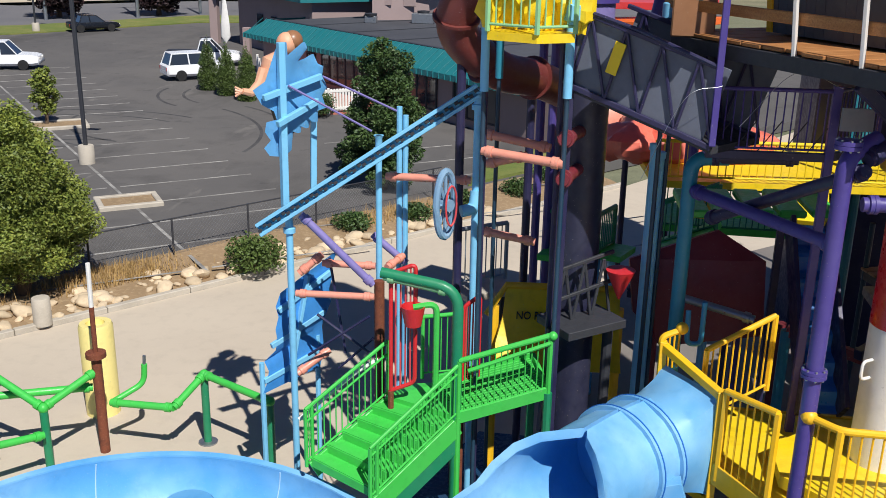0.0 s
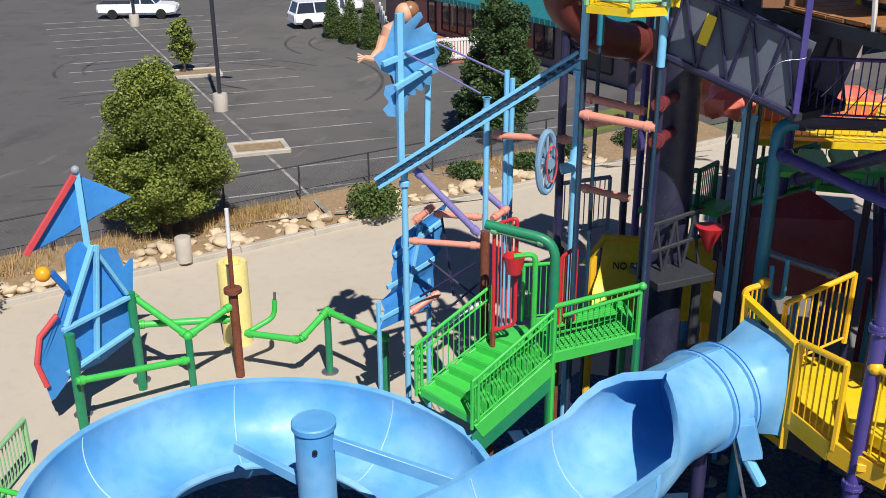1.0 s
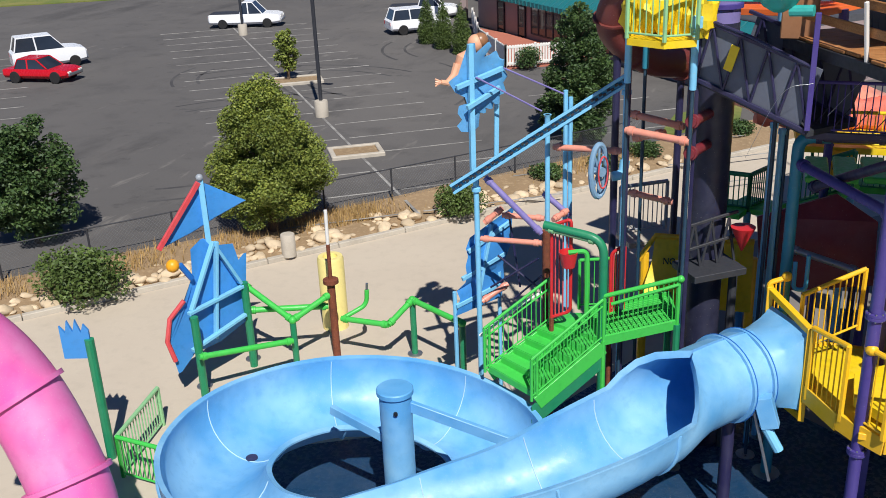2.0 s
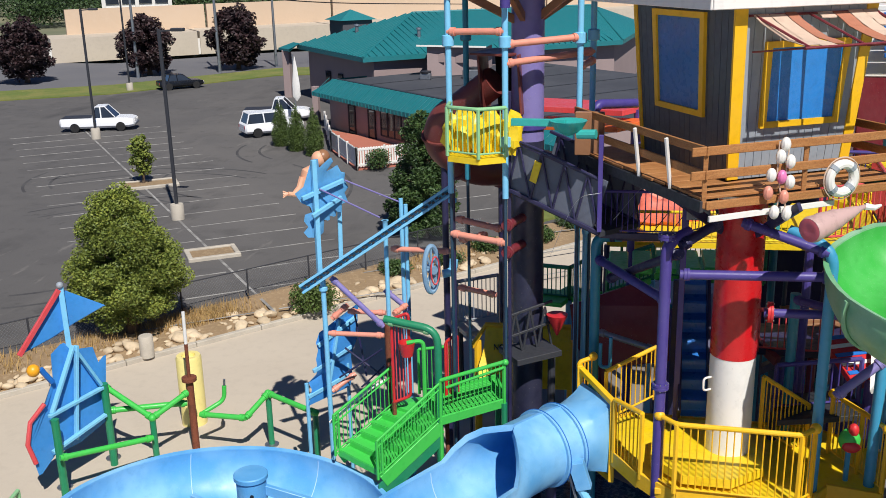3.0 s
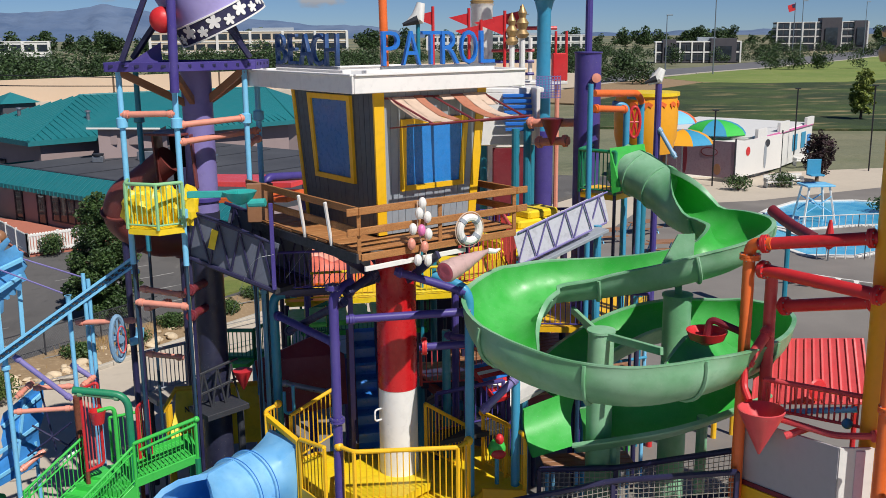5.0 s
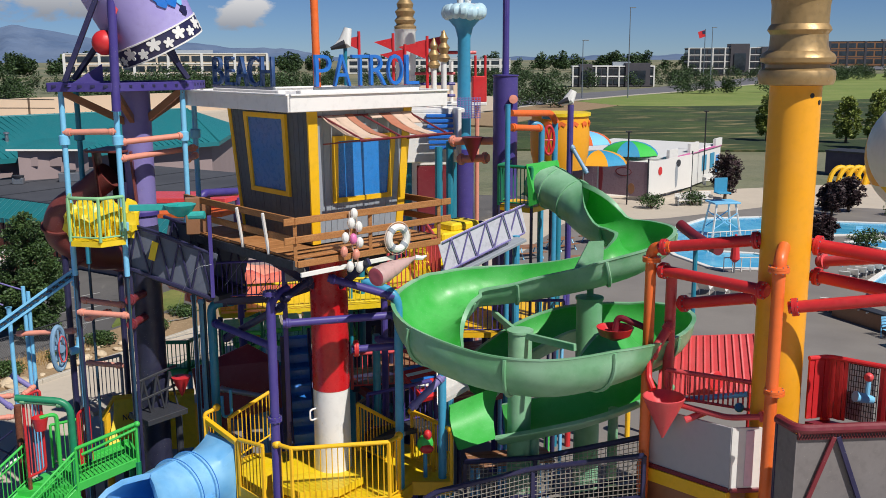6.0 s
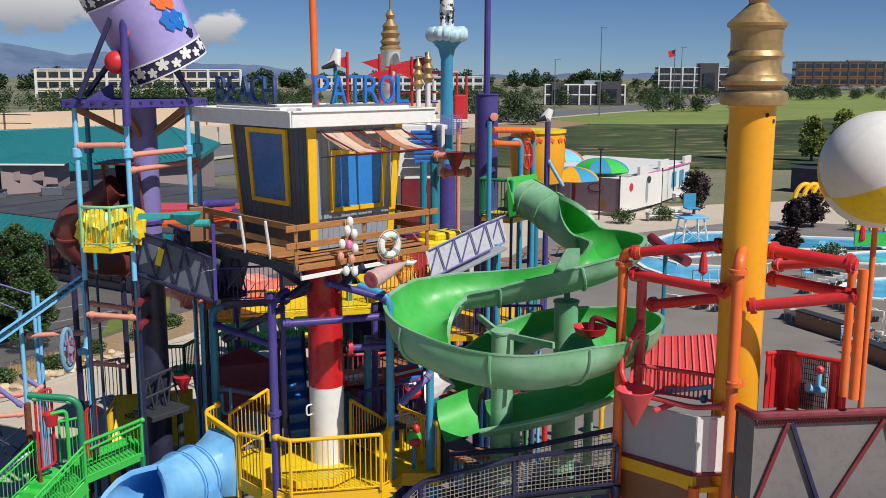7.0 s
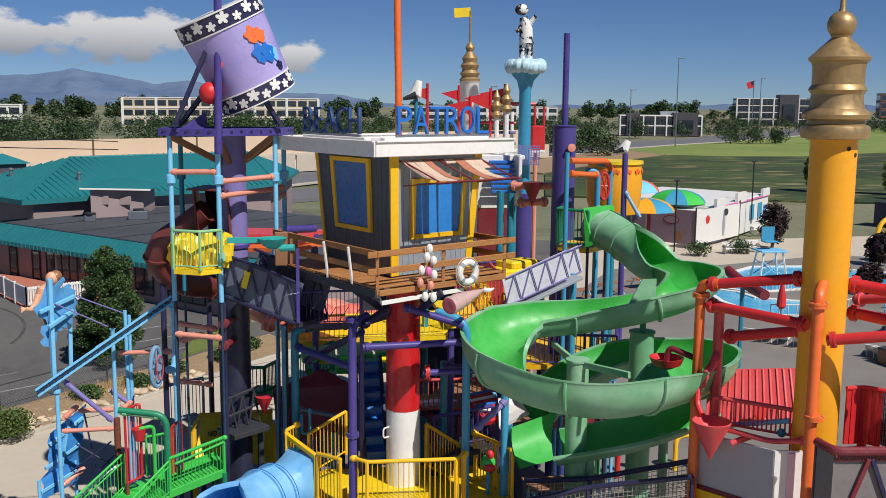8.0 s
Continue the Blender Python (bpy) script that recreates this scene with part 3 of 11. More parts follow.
    for i in range(16):
        c = mid + md * rnd.uniform(-6, 26) + sd * rnd.uniform(-14, 16)
        r, a0, span = rnd.uniform(4, 13), rnd.uniform(0, 6.28), rnd.uniform(0.5, 1.5)
        for off in (0, 1.5):
            vs = []
            for k in range(17):
                a = a0 + span * k / 16
                for w in (-0.09, 0.09):
                    vs.append((c.x + math.cos(a) * (r + off + w), c.y + math.sin(a) * (r + off + w), 0.3035))
            far = [(Vector(q) - EDGE).dot(OUT) for q in vs]
            if min(far) < 3.4 or max(far) > 36:
                continue
            part("tyre_mark", Geo().add(vs, [(2 * k, 2 * k + 1, 2 * k + 3, 2 * k + 2) for k in range(16)]), tyre, lot)
    for i in range(-2, 12):
        p = mid + md * (i * 2.72 + 3) - sd * 17.0
        again("stall_line", line, Matrix.Translation(p) @ Matrix.Rotation(turn, 4, 'Z'), lot)
        p = mid + md * (i * 2.72 - 6) + sd * 13.5
        if i < 6:
            again("stall_line", line, Matrix.Translation(p) @ Matrix.Rotation(turn, 4, 'Z'), lot)


def island(at, size, turn):
    """Kerbed planting island in the lot."""
    t = thing("kerb_island", at, "low rectangular concrete kerb round bare soil in the lot", "kerb island", "islands in the parking lot")
    m = Matrix.Rotation(turn, 3, 'Z')
    w, d = size
    for c, s in (((0, -d / 2, 0.06), (w, 0.22, 0.2)), ((0, d / 2, 0.06), (w, 0.22, 0.2)), ((-w / 2 + 0.11, 0, 0.062), (0.22, d - 0.23, 0.2)), ((w / 2 - 0.11, 0, 0.062), (0.22, d - 0.23, 0.2))):
        part("kerb_stone", Geo().box(V3(at) + m @ V3(c), s, m, 0.03), KERB, t)
    part("soil", Geo().box(V3(at) + Vector((0, 0, 0.04)), (w - 0.24, d - 0.24, 0.1), m, 0.02), DIRT, t, "dry bare soil")


def lamp_post(at, h, group="lamp posts in the lot", arms=1):
    t = thing("street_lamp", at, "tall dark square lamp post on a round concrete base", "street lamp", group)
    at = V3(at)
    part("base", Geo().lathe([(0.34, 0), (0.34, 0.75), (0.31, 0.8), (0.0005, 0.81)], at, seg=18), KERB, t, "round pale concrete base")
    part("pole", Geo().box(at + Vector((0, 0, h / 2 + 0.35)), (0.15, 0.15, h - 0.7), None, 0.02), DARKSTEEL, t)
    for k in range(2 if arms > 1 else 1):
        sx = 1 - 2 * k
        part("arm", Geo().bar(at + Vector((0, 0, h - 0.1)), at + Vector((sx * 0.7, 0.1, h - 0.06)), 0.08, 0.08), DARKSTEEL, t)
        part("lamp_head", Geo().box(at + Vector((sx * 0.95, 0.12, h - 0.04)), (0.65, 0.34, 0.16), None, 0.04), DARKSTEEL, t)


def leaves(rnd, clumps, count, size):
    """Small bent leaf blades scattered through ellipsoid clumps (centre, radii)."""
    g = Geo()
    vol = [c[1][0] * c[1][1] * c[1][2] for c in clumps]
    tot = sum(vol)
    vs, fs = [], []
    for (c, r), v in zip(clumps, vol):
        for _ in range(max(4, int(count * v / tot))):
            while True:
                p = Vector((rnd.uniform(-1, 1), rnd.uniform(-1, 1), rnd.uniform(-1, 1)))
                if 0.2 < p.length < 1:
                    break
            p = p * (0.55 + 0.45 * rnd.random()) if p.length < 0.6 else p
            q = Vector((c[0] + p.x * r[0], c[1] + p.y * r[1], c[2] + p.z * r[2]))
            a = Vector((rnd.uniform(-1, 1), rnd.uniform(-1, 1), rnd.uniform(-0.6, 0.6))).normalized()
            b = a.cross(Vector((rnd.uniform(-1, 1), rnd.uniform(-1, 1), rnd.uniform(-1, 1)))).normalized()
            s = size * rnd.uniform(0.6, 1.35)
            k = len(vs)
            vs += [tuple(q - a * s), tuple(q + b * s * 0.5 + Vector((0, 0, s * 0.2))), tuple(q + a * s), tuple(q - b * s * 0.5 + Vector((0, 0, s * 0.2)))]
            fs += [(k, k + 1, k + 2, k + 3)]
    g.add(vs, fs)
    return g


def tree(name, at, h, w, material, label, seed, count=5000, leaf=0.13, trunk=0.3, shape=0.0, group=""):
    """Tapered trunk, limbs and a ragged crown of leaf clumps. shape > 0 narrows the crown upwards."""
    rnd = random.Random(seed)
    t = thing(name, at, label, "tree", group)
    at = V3(at)
    g = Geo().tube([at, at + Vector((0.03, 0.02, h * trunk)), at + Vector((0.0, 0.05, h * 0.9))], [w * 0.045 + 0.04, w * 0.032 + 0.02, 0.02], 9)
    limbs = Geo()
    clumps = []
    n = 46 if count < 50000 else 90
    for i in range(n):
        u = (i + 0.5) / n
        z = h * (trunk * 0.75 + (1 - trunk * 0.8) * u)
        prof = math.sin(math.pi * (0.12 + 0.8 * u)) ** 0.75
        if shape:
            prof = (1 - u) ** shape * min(1.0, 0.5 + u * 2.6)
        a = i * 2.4 + rnd.uniform(-0.5, 0.5)
        rr = w / 2 * prof * rnd.uniform(0.55, 0.92)
        c = at + Vector((math.cos(a) * rr, math.sin(a) * rr, z + rnd.uniform(-0.03, 0.03) * h))
        s = w * 0.125 * (0.55 + 0.6 * prof) * rnd.uniform(0.75, 1.3)
        clumps.append((c, (s, s, s * rnd.uniform(0.6, 0.95))))
        limbs.tube([at + Vector((0, 0.03, max(h * trunk * 0.7, z - h * 0.14))), (at + Vector((0, 0, z)) + c) / 2 - Vector((0, 0, h * 0.03)), c], [0.05, 0.035, 0.012], 5)
    for i in range(9):
        u = (i + 0.5) / 9
        k = ((1 - u) ** shape if shape else 1.0) * w * 0.17 + 0.08
        clumps.append((at + Vector((0, 0, h * (trunk + ((0.95 if n < 60 else 0.86) - trunk) * u))), (k, k, h * 0.075)))
    part("trunk", g, BARK, t)
    if "conifer" not in name:
        part("branching", limbs, BARK, t)
    part("crown", leaves(rnd, clumps, count, leaf), material, t)
    return t


def cypress(name, at, h, w, material, label, seed, group=""):
    """Clipped cone of fine foliage on a short stem."""
    rnd = random.Random(seed)
    t = thing(name, at, label, "tree", group)
    at = V3(at)
    part("trunk", Geo().tube([at, at + Vector((0, 0, h * 0.85))], [0.07, 0.02], 7), BARK, t)
    clumps = []
    for i in range(13):
        u = i / 12
        r = w / 2 * (0.78 + 0.22 * min(1, u * 4)) * (1 - u ** 2.1) + 0.05
        clumps.append((at + Vector((rnd.uniform(-0.04, 0.04), rnd.uniform(-0.04, 0.04), 0.15 + (h - 0.3) * u)), (r, r, h * 0.085)))
    part("crown", leaves(rnd, clumps, 12000, 0.045), material, t)
    return t


def shrub(name, at, size, material, label, seed, count=1500, leaf=0.09, group=""):
    rnd = random.Random(seed)
    t = thing(name, at, label, "bush", group)
    at = V3(at)
    stems = Geo()
    clumps = []
    for i in range(12):
        a = i * 2.4
        k = math.sqrt((i + 0.5) / 12)
        c = at + Vector((math.cos(a) * size[0] / 2 * k * 0.7, math.sin(a) * size[1] / 2 * k * 0.7, size[2] * (0.62 - 0.22 * k) * rnd.uniform(0.85, 1.15)))
        clumps.append((c, (size[0] * 0.24, size[1] * 0.24, size[2] * 0.38)))
        stems.tube([at, c], [0.025, 0.01], 5)
    part("branching", stems, BARK, t)
    part("foliage", leaves(rnd, clumps, count, leaf), material, t)
    return t


def build_lot_things():
    island((-21.04, 39.98, 0.30), (2.3, 1.5), 0.62)
    island((-31.33, 52.28, 0.30), (3.4, 1.8), 0.62)
    lamp_post((-25.67, 45.43, 0.30), 9.5)
    lamp_post((-43.62, 66.11, 0.30), 9.5)
    lamp_post((-56.41, 92.21, 0.30), 9.5)
    tree("parking_lot_tree", (-19.55, 30.75, 0.25), 5.2, 4.3, LEAF, "leafy green young shade tree in the planting bank", 11, 90000, 0.05, 0.2, 0.42)
    tree("young_tree", (-31.75, 52.52, 0.35), 2.9, 1.5, LEAF, "small green sapling in a kerbed island", 12, 2500, 0.09, 0.25)
    tree("bank_tree", (-26.84, 27.40, 0.25), 4.2, 3.4, LEAFDARK, "dark green leafy tree in the planting bank", 13, 20000, 0.075, 0.15)
    tree("broad_tree", (-12.32, 44.19, 0.30), 5.9, 4.1, LEAFDARK, "dense dark green tree at the edge of the lot", 14, 34000, 0.07, 0.1, 0.5)
    for k, (p, s) in enumerate((((-61.6, 105.2, 0.36), 7.0), ((-53.2, 111.3, 0.36), 7.6))):
        tree("plum_tree", p, s * 0.93, 6.6, LEAFRED, "round purple-leaved street tree on the lawn strip", 20 + k, 11000, 0.21, 0.13, group="street trees")
    tree("plum_tree", (-72, 97, 0.36), 6.5, 6.2, LEAFRED, "round purple-leaved street tree on the lawn strip", 23, 11000, 0.21, 0.13, group="street trees")
    for k, p in enumerate(((-28.3, 65.2, 0.30), (-26.45, 63.6, 0.30), (-24.6, 62.1, 0.30))):
        cypress("conical_conifer", p, 3.35, 1.35, CYPRESS, "narrow conical evergreen beside the patio fence", 30 + k, "conifers")
    shrub("round_bush", (-19.0, 58.26, 0.30), (1.7, 1.7, 1.5), LEAFDARK, "round clipped green bush against the white fence", 41, 1800, 0.07)
    shrub("red_bush", (-17.3, 60.16, 0.30), (1.3, 1.3, 0.95), LEAFRED, "small dark red barberry bush against the fence", 42, 900, 0.06)
    shrub("spreading_bush", (-22.43, 24.44, 0.10), (3.4, 2.4, 1.7), CYPRESS, "broad low evergreen juniper in the bank", 43, 5000, 0.07)
    shrub("spreading_bush", (-14.05, 34.29, 0.15), (2.0, 1.8, 1.3), CYPRESS, "low green shrub at the end of the rock border", 44, 3500, 0.06)
    for k, (u, n) in enumerate(((17, 1.6), (19.5, 1.2), (22, 1.7), (25, 1.4), (27.5, 2.0))):
        shrub("bank_shrub", at_edge(u, n, 0.12), (1.5, 1.2, 0.8), LEAFDARK, "low dull green shrub in the dry soil bank", 90 + k, 1800, 0.06, "bank shrubs")
    # bank stones and dry tufts
    rnd = random.Random(8)
    base = thing("rock_border", at_edge(-2, 1, 0.1), "border of pale loose landscaping boulders along the kerb", "rocks")
    stones = []
    for k in range(6):
        g = Geo().ball((0, 0, 0), 0.5, 9, 6)
        g.v = [tuple(Vector(p) * (1 + 0.35 * noise.noise(Vector(p) * 2.3 + Vector((k * 7, 0, 0))))) for p in g.v]
        stones.append(mesh_of("boulder", g, ROCK, 50))
    for i in range(300):
        s = rnd.uniform(-13, 23)
        n = rnd.choice((rnd.uniform(0.3, 1.1), rnd.uniform(0.3, 1.6)))
        k = (0.14 + 0.34 * rnd.random() ** 1.6) * (1.2 if n < 1 else 0.8)
        m = Matrix.Translation(at_edge(s, n, 0.05 + 0.1 * n + k * 0.16)) @ Euler((rnd.uniform(-.4, .4), rnd.uniform(-.4, .4), rnd.uniform(0, 6.3))).to_matrix().to_4x4() @ Matrix.Diagonal((k * 1.25, k, k * 0.62, 1))
        again("boulder", rnd.choice(stones), m, base)
    g = Geo()
    for i in range(3600):
        c = rnd.choice((1.5, 4.4, 7.4, 8.4, 9.3, 9.0, -3, -7, 18, 20))
        s, n = rnd.gauss(c, 0.7), rnd.uniform(1.3, 2.6)
        p = Vector(at_edge(s, n, 0.08 + 0.1 * n))
        a = rnd.uniform(0, 6.3)
        d = Vector((math.cos(a), math.sin(a), 0))
        hgt = rnd.uniform(0.1, 0.45)
        w = Vector((-d.y, d.x, 0)) * 0.012
        g.add([p - w, p + w, p + d * hgt * 0.35 + Vector((0, 0, hgt))], [(0, 1, 2)])
    whole("dry_grass", g, DRYGRASS, "tufts of straw-coloured dry grass among the rocks", "grass", kind="stuff")
    # concrete stub in the bank
    whole("concrete_stub", Geo().lathe([(0.24, 0), (0.24, 0.72), (0.22, 0.76), (0.0005, 0.77)], (-18.09, 29.25, 0.10), seg=16), KERB,
          "short round concrete stub standing among the rocks", "concrete stub")
    # chain-link fence
    f = thing("chain_link_fence", at_edge(0, 2.62, 0.28), "dark chain-link fence along the parking lot edge", "fence")
    post = mesh_of("post", Geo().tube([(0, 0, 0), (0, 0, 1.25)], 0.035, 8), DARKSTEEL)
    for i in range(-6, 9):
        again("post", post, Matrix.Translation(at_edge(i * 2.7, 2.62, 0.27)), f)
    part("top_rail", Geo().tube([at_edge(-17, 2.62, 1.5), at_edge(22, 2.62, 1.5)], 0.024, 8), DARKSTEEL, f)
    g = Geo()
    n = 310
    for i in range(n):
        s = -16.5 + 38 * i / n
        g.tube([at_edge(s, 2.62, 0.32), at_edge(s + 1.1, 2.62, 1.48)], 0.0028, 3, caps=False)
        g.tube([at_edge(s + 1.1, 2.62, 0.32), at_edge(s, 2.62, 1.48)], 0.0028, 3, caps=False)
    part("wire_mesh", g, STEEL, f)


def wheel(parent, at, r, axis):
    w = part("wheel", Geo().lathe([(r * 0.62, -0.11), (r * 0.95, -0.11), (r, -0.07), (r, 0.07), (r * 0.95, 0.11), (r * 0.62, 0.11)], at, axis, 20), RUBBER, parent, "black tyre")
    part("rim", Geo().lathe([(0.0005, -0.1), (r * 0.6, -0.1), (r * 0.62, 0.1), (r * 0.2, 0.08), (0.0005, 0.08)], at, axis, 14), STEEL, w)


def car(name, at, turn, length, width, height, material, style, label):
    """A parked car: body from a rounded side profile, glass, wheels, lights."""
    t = thing(name, at, label, "car")
    m = Matrix.Translation(at) @ Matrix.Rotation(turn, 4, 'Z')
    L, W, H = length / 2, width / 2, height
    hood = {"pickup": 0.56, "suv": 0.6, "sedan": 0.6}[style] * H
    rows = []
    # stations along the car: x, half width, floor, shoulder
    for x, k, zb, zs in ((-L, 0.86, 0.42, hood * 0.9), (-L + 0.12, 0.97, 0.32, hood), (-L * 0.5, 1.0, 0.28, hood), (0, 1.0, 0.28, hood), (L * 0.5, 1.0, 0.28, hood), (L - 0.5, 0.97, 0.28, hood * 0.96), (L - 0.1, 0.9, 0.34, hood * 0.85), (L, 0.78, 0.42, hood * 0.66)):
        rows.append([(x, y * W * k, z) for y, z in ((-0.86, zb), (-1, zb + 0.16), (-1, zs * 0.78), (-0.93, zs), (0.93, zs), (1, zs * 0.78), (1, zb + 0.16), (0.86, zb))])
    g = Geo()
    n = 8
    vs = [m @ Vector(p) for r in rows for p in r]
    fs = [(i * n + k, (i + 1) * n + k, (i + 1) * n + (k + 1) % n, i * n + (k + 1) % n) for i in range(len(rows) - 1) for k in range(n)]
    fs += [tuple(range(n)), tuple(range((len(rows) - 1) * n, len(rows) * n))[::-1]]
    g.add(vs, fs)
    part("body", g, material, t)
    x0, x1 = {"pickup": (-0.12 * L, 0.5 * L), "suv": (-0.93 * L, 0.42 * L), "sedan": (-0.62 * L, 0.4 * L)}[style]
    c = Geo()
    vs = [m @ Vector(p) for p in ((x0, -W * 0.9, hood), (x1, -W * 0.9, hood), (x1 - 0.75, -W * 0.74, H), (x0 + 0.25, -W * 0.74, H), (x0, W * 0.9, hood), (x1, W * 0.9, hood), (x1 - 0.75, W * 0.74, H), (x0 + 0.25, W * 0.74, H))]
    c.add(vs, [(0, 1, 2, 3), (7, 6, 5, 4), (1, 5, 6, 2), (4, 0, 3, 7)])
    part("glazing", c, WINDOW, t)
    r = Geo().box(m @ Vector(((x0 + x1 - 0.5) / 2, 0, H)), (x1 - x0 - 0.95, W * 1.5, 0.07), m.to_3x3(), 0.03)
    for sx in (-1, 1):
        for xa, xb in ((x0, x0 + 0.25), (x1, x1 - 0.75), ((x0 + x1) / 2 - 0.2, (x0 + x1) / 2 - 0.25)):
            part("pillar", Geo().bar(m @ Vector((xa, sx * W * 0.905, hood)), m @ Vector((xb, sx * W * 0.745, H)), 0.09, 0.05), material, t)
    part("roof", r, material, t)
    if style == "pickup":
        b = Geo().box(m @ Vector(((-L + x0) / 2, 0, hood + 0.01)), (L + x0 - 0.22, W * 1.66, 0.05), m.to_3x3(), 0.01)
        part("bed", b, DARKSTEEL, t, "dark pickup bed liner")
    for x in (-L * 0.6, L * 0.62):
        for sy in (-1, 1):
            wheel(t, m @ Vector((x, sy * (W - 0.08), 0.36)), 0.36, m.to_3x3() @ Vector((0, sy, 0)))
    for sy in (-1, 1):
        part("headlight", Geo().box(m @ Vector((L - 0.06, sy * W * 0.6, hood * 0.72)), (0.12, 0.34, 0.15), m.to_3x3(), 0.03), OFFWHITE, t)
        part("tail_light", Geo().box(m @ Vector((-L + 0.03, sy * W * 0.74, hood * 0.75)), (0.08, 0.18, 0.25), m.to_3x3(), 0.02), RED, t)
    part("bumper", Geo().box(m @ Vector((L - 0.02, 0, 0.5)), (0.16, W * 1.6, 0.18), m.to_3x3(), 0.04), STEEL, t)


def build_cars():
    car("pickup_truck", (-45.61, 69.81, 0.30), 0.36, 5.7, 2.0, 1.9, CARWHITE, "pickup", "white crew-cab pickup truck standing in the parking lot")
    car("parked_suv", (-30.9, 69.6, 0.30), 0.72, 4.6, 1.95, 1.75, CARWHITE, "suv", "white sport utility car parked beside the conifers")
    car("parked_pickup", (-33.0, 75.6, 0.30), 0.3, 5.4, 2.0, 1.85, CARWHITE, "pickup", "white pickup parked near the building entrance")
    car("red_car", (-47.13, 49.41, 0.30), 0.15, 4.5, 1.85, 1.4, CARRED, "sedan", "bright red sedan parked in the lot")
    car("delivery_van", (-49.99, 53.05, 0.30), 0.9, 4.6, 2.0, 2.1, CARWHITE, "suv", "white van parked behind the red car")
    car("black_car", (-51.77, 94.27, 0.30), 0.75, 4.6, 1.9, 1.5, CARBLACK, "sedan", "black car parked by the lawn strip")


def wall_box(parent, name, a, b, depth, z0, z1, material, label=""):
    """Straight wall from a to b (x, y), thickened away to its left."""
    a, b = Vector((a[0], a[1])), Vector((b[0], b[1]))
    d = (b - a).normalized()
    n = Vector((-d.y, d.x)) * depth
    return part(name, Geo().slab([tuple(a), tuple(b), tuple(b + n), tuple(a + n)], z0, z1), material, parent, label)


def build_restaurant():
    t = thing("restaurant_building", (-20, 72, 0.3), "low mauve stucco restaurant with teal metal roofs and dark flat roof", "building")
    W0 = Vector((-28.3, 72.9))
    W1 = Vector((-17.0, 62.4))
    d = (W1 - W0).normalized()
    n = Vector((-d.y, d.x))
    W2 = W0 + d * 29
    # front wing with flat roof
    wall_box(t, "wall", W0, W2, 14.0, 0.3, 3.5, STUCCO)
    part("flat_roof", Geo().slab([tuple(W0 - d * 0.2 + n * 0.55), tuple(W2 + n * 0.55), tuple(W2 + n * 20), tuple(W0 - d * 0.2 + n * 20)], 3.5, 3.86), ROOFGREY, t, "dark grey membrane roof")
    # sloped teal fascia along the front and end
    P = lambda x, y, z: (W0.x + d.x * x + n.x * y, W0.y + d.y * x + n.y * y, z)
    g = Geo()
    g.add([P(-1.5, -0.75, 3.0), P(29, -0.75, 3.0), P(29, 0.6, 3.98), P(-0.3, 0.6, 3.98), P(-1.5, 3.6, 3.0), P(-0.3, 3.6, 3.98), P(29, -0.75, 2.7), P(-1.5, -0.75, 2.7), P(-1.5, 3.6, 2.7)],
          [(0, 1, 2, 3), (4, 0, 3, 5), (1, 0, 7, 6), (0, 4, 8, 7)])
    a = part("awning_roof", g, ROOFTEAL, t, "sloping teal metal fascia roof")
    s = Geo()
    for i in range(51):
        x = -1 + i * 0.58
        s.bar(P(x, -0.77, 3.02), P(x + 0.02, 0.58, 4.0), 0.035, 0.03, 0.004)
    for i in range(61):
        x = -1.4 + i * 0.5
        s.bar(P(x, -0.78, 2.98), P(x, -0.78, 2.7), 0.06, 0.03, 0.004)
    part("seams", s, ROOFTEAL, a)
    part("parapet_trim", Geo().bar(P(-0.2, 0.75, 3.95), P(29, 0.75, 3.95), 0.25, 0.14), DARKSTEEL, t)
    # windows of the front
    for x0, x1 in ((8.0, 13.6), (15.5, 20.0), (21.5, 25.0)):
        w = part("window", Geo().bar(P(x0, -0.03, 1.75), P(x1, -0.03, 1.75), 0.08, 1.9, 0.01), WINDOW, t, "dark glazed window band")
        k = int((x1 - x0) / 0.9)
        f = Geo()
        for i in range(k + 1):
            x = x0 + (x1 - x0) * i / k
            f.bar(P(x, -0.09, 0.78), P(x, -0.09, 2.72), 0.08, 0.06, 0.004)
        f.bar(P(x0, -0.09, 0.78), P(x1, -0.09, 0.78), 0.08, 0.08).bar(P(x0, -0.09, 2.72), P(x1, -0.09, 2.72), 0.08, 0.08)
        part("frame", f, DARKSTEEL, w)
    for x in (3.2, 6.2):
        dr = part("door", Geo().bar(P(x, -0.04, 1.35), P(x + 0.95, -0.04, 1.35), 0.09, 2.1, 0.01), WINDOW, t, "dark glazed door")
        part("frame", Geo().bar(P(x, -0.1, 0.3), P(x, -0.1, 2.45), 0.08, 0.07).bar(P(x + 0.95, -0.1, 0.3), P(x + 0.95, -0.1, 2.45), 0.08, 0.07).bar(P(x, -0.1, 2.45), P(x + 0.95, -0.1, 2.45), 0.08, 0.07), DARKSTEEL, dr)
    # tall hall behind under a low hipped roof
    L, N, R = V3((-37.45, 89.38, 5.20)), V3((-26.99, 77.49, 5.20)), V3((-7.40, 93.51, 5.20))
    r1, r2 = V3((-26.16, 89.75, 8.00)), V3((-10.80, 100.12, 8.00))
    R2 = R + Vector((1.5, 20, 0))
    L2 = L + Vector((10, 22, 0))
    roof = Geo().add([L, N, R, R2, L2, r1, r2], [(0, 1, 5), (1, 2, 6, 5), (2, 3, 6), (3, 4, 5, 6), (4, 0, 5)])
    lo = Vector((0, 0, -0.4))
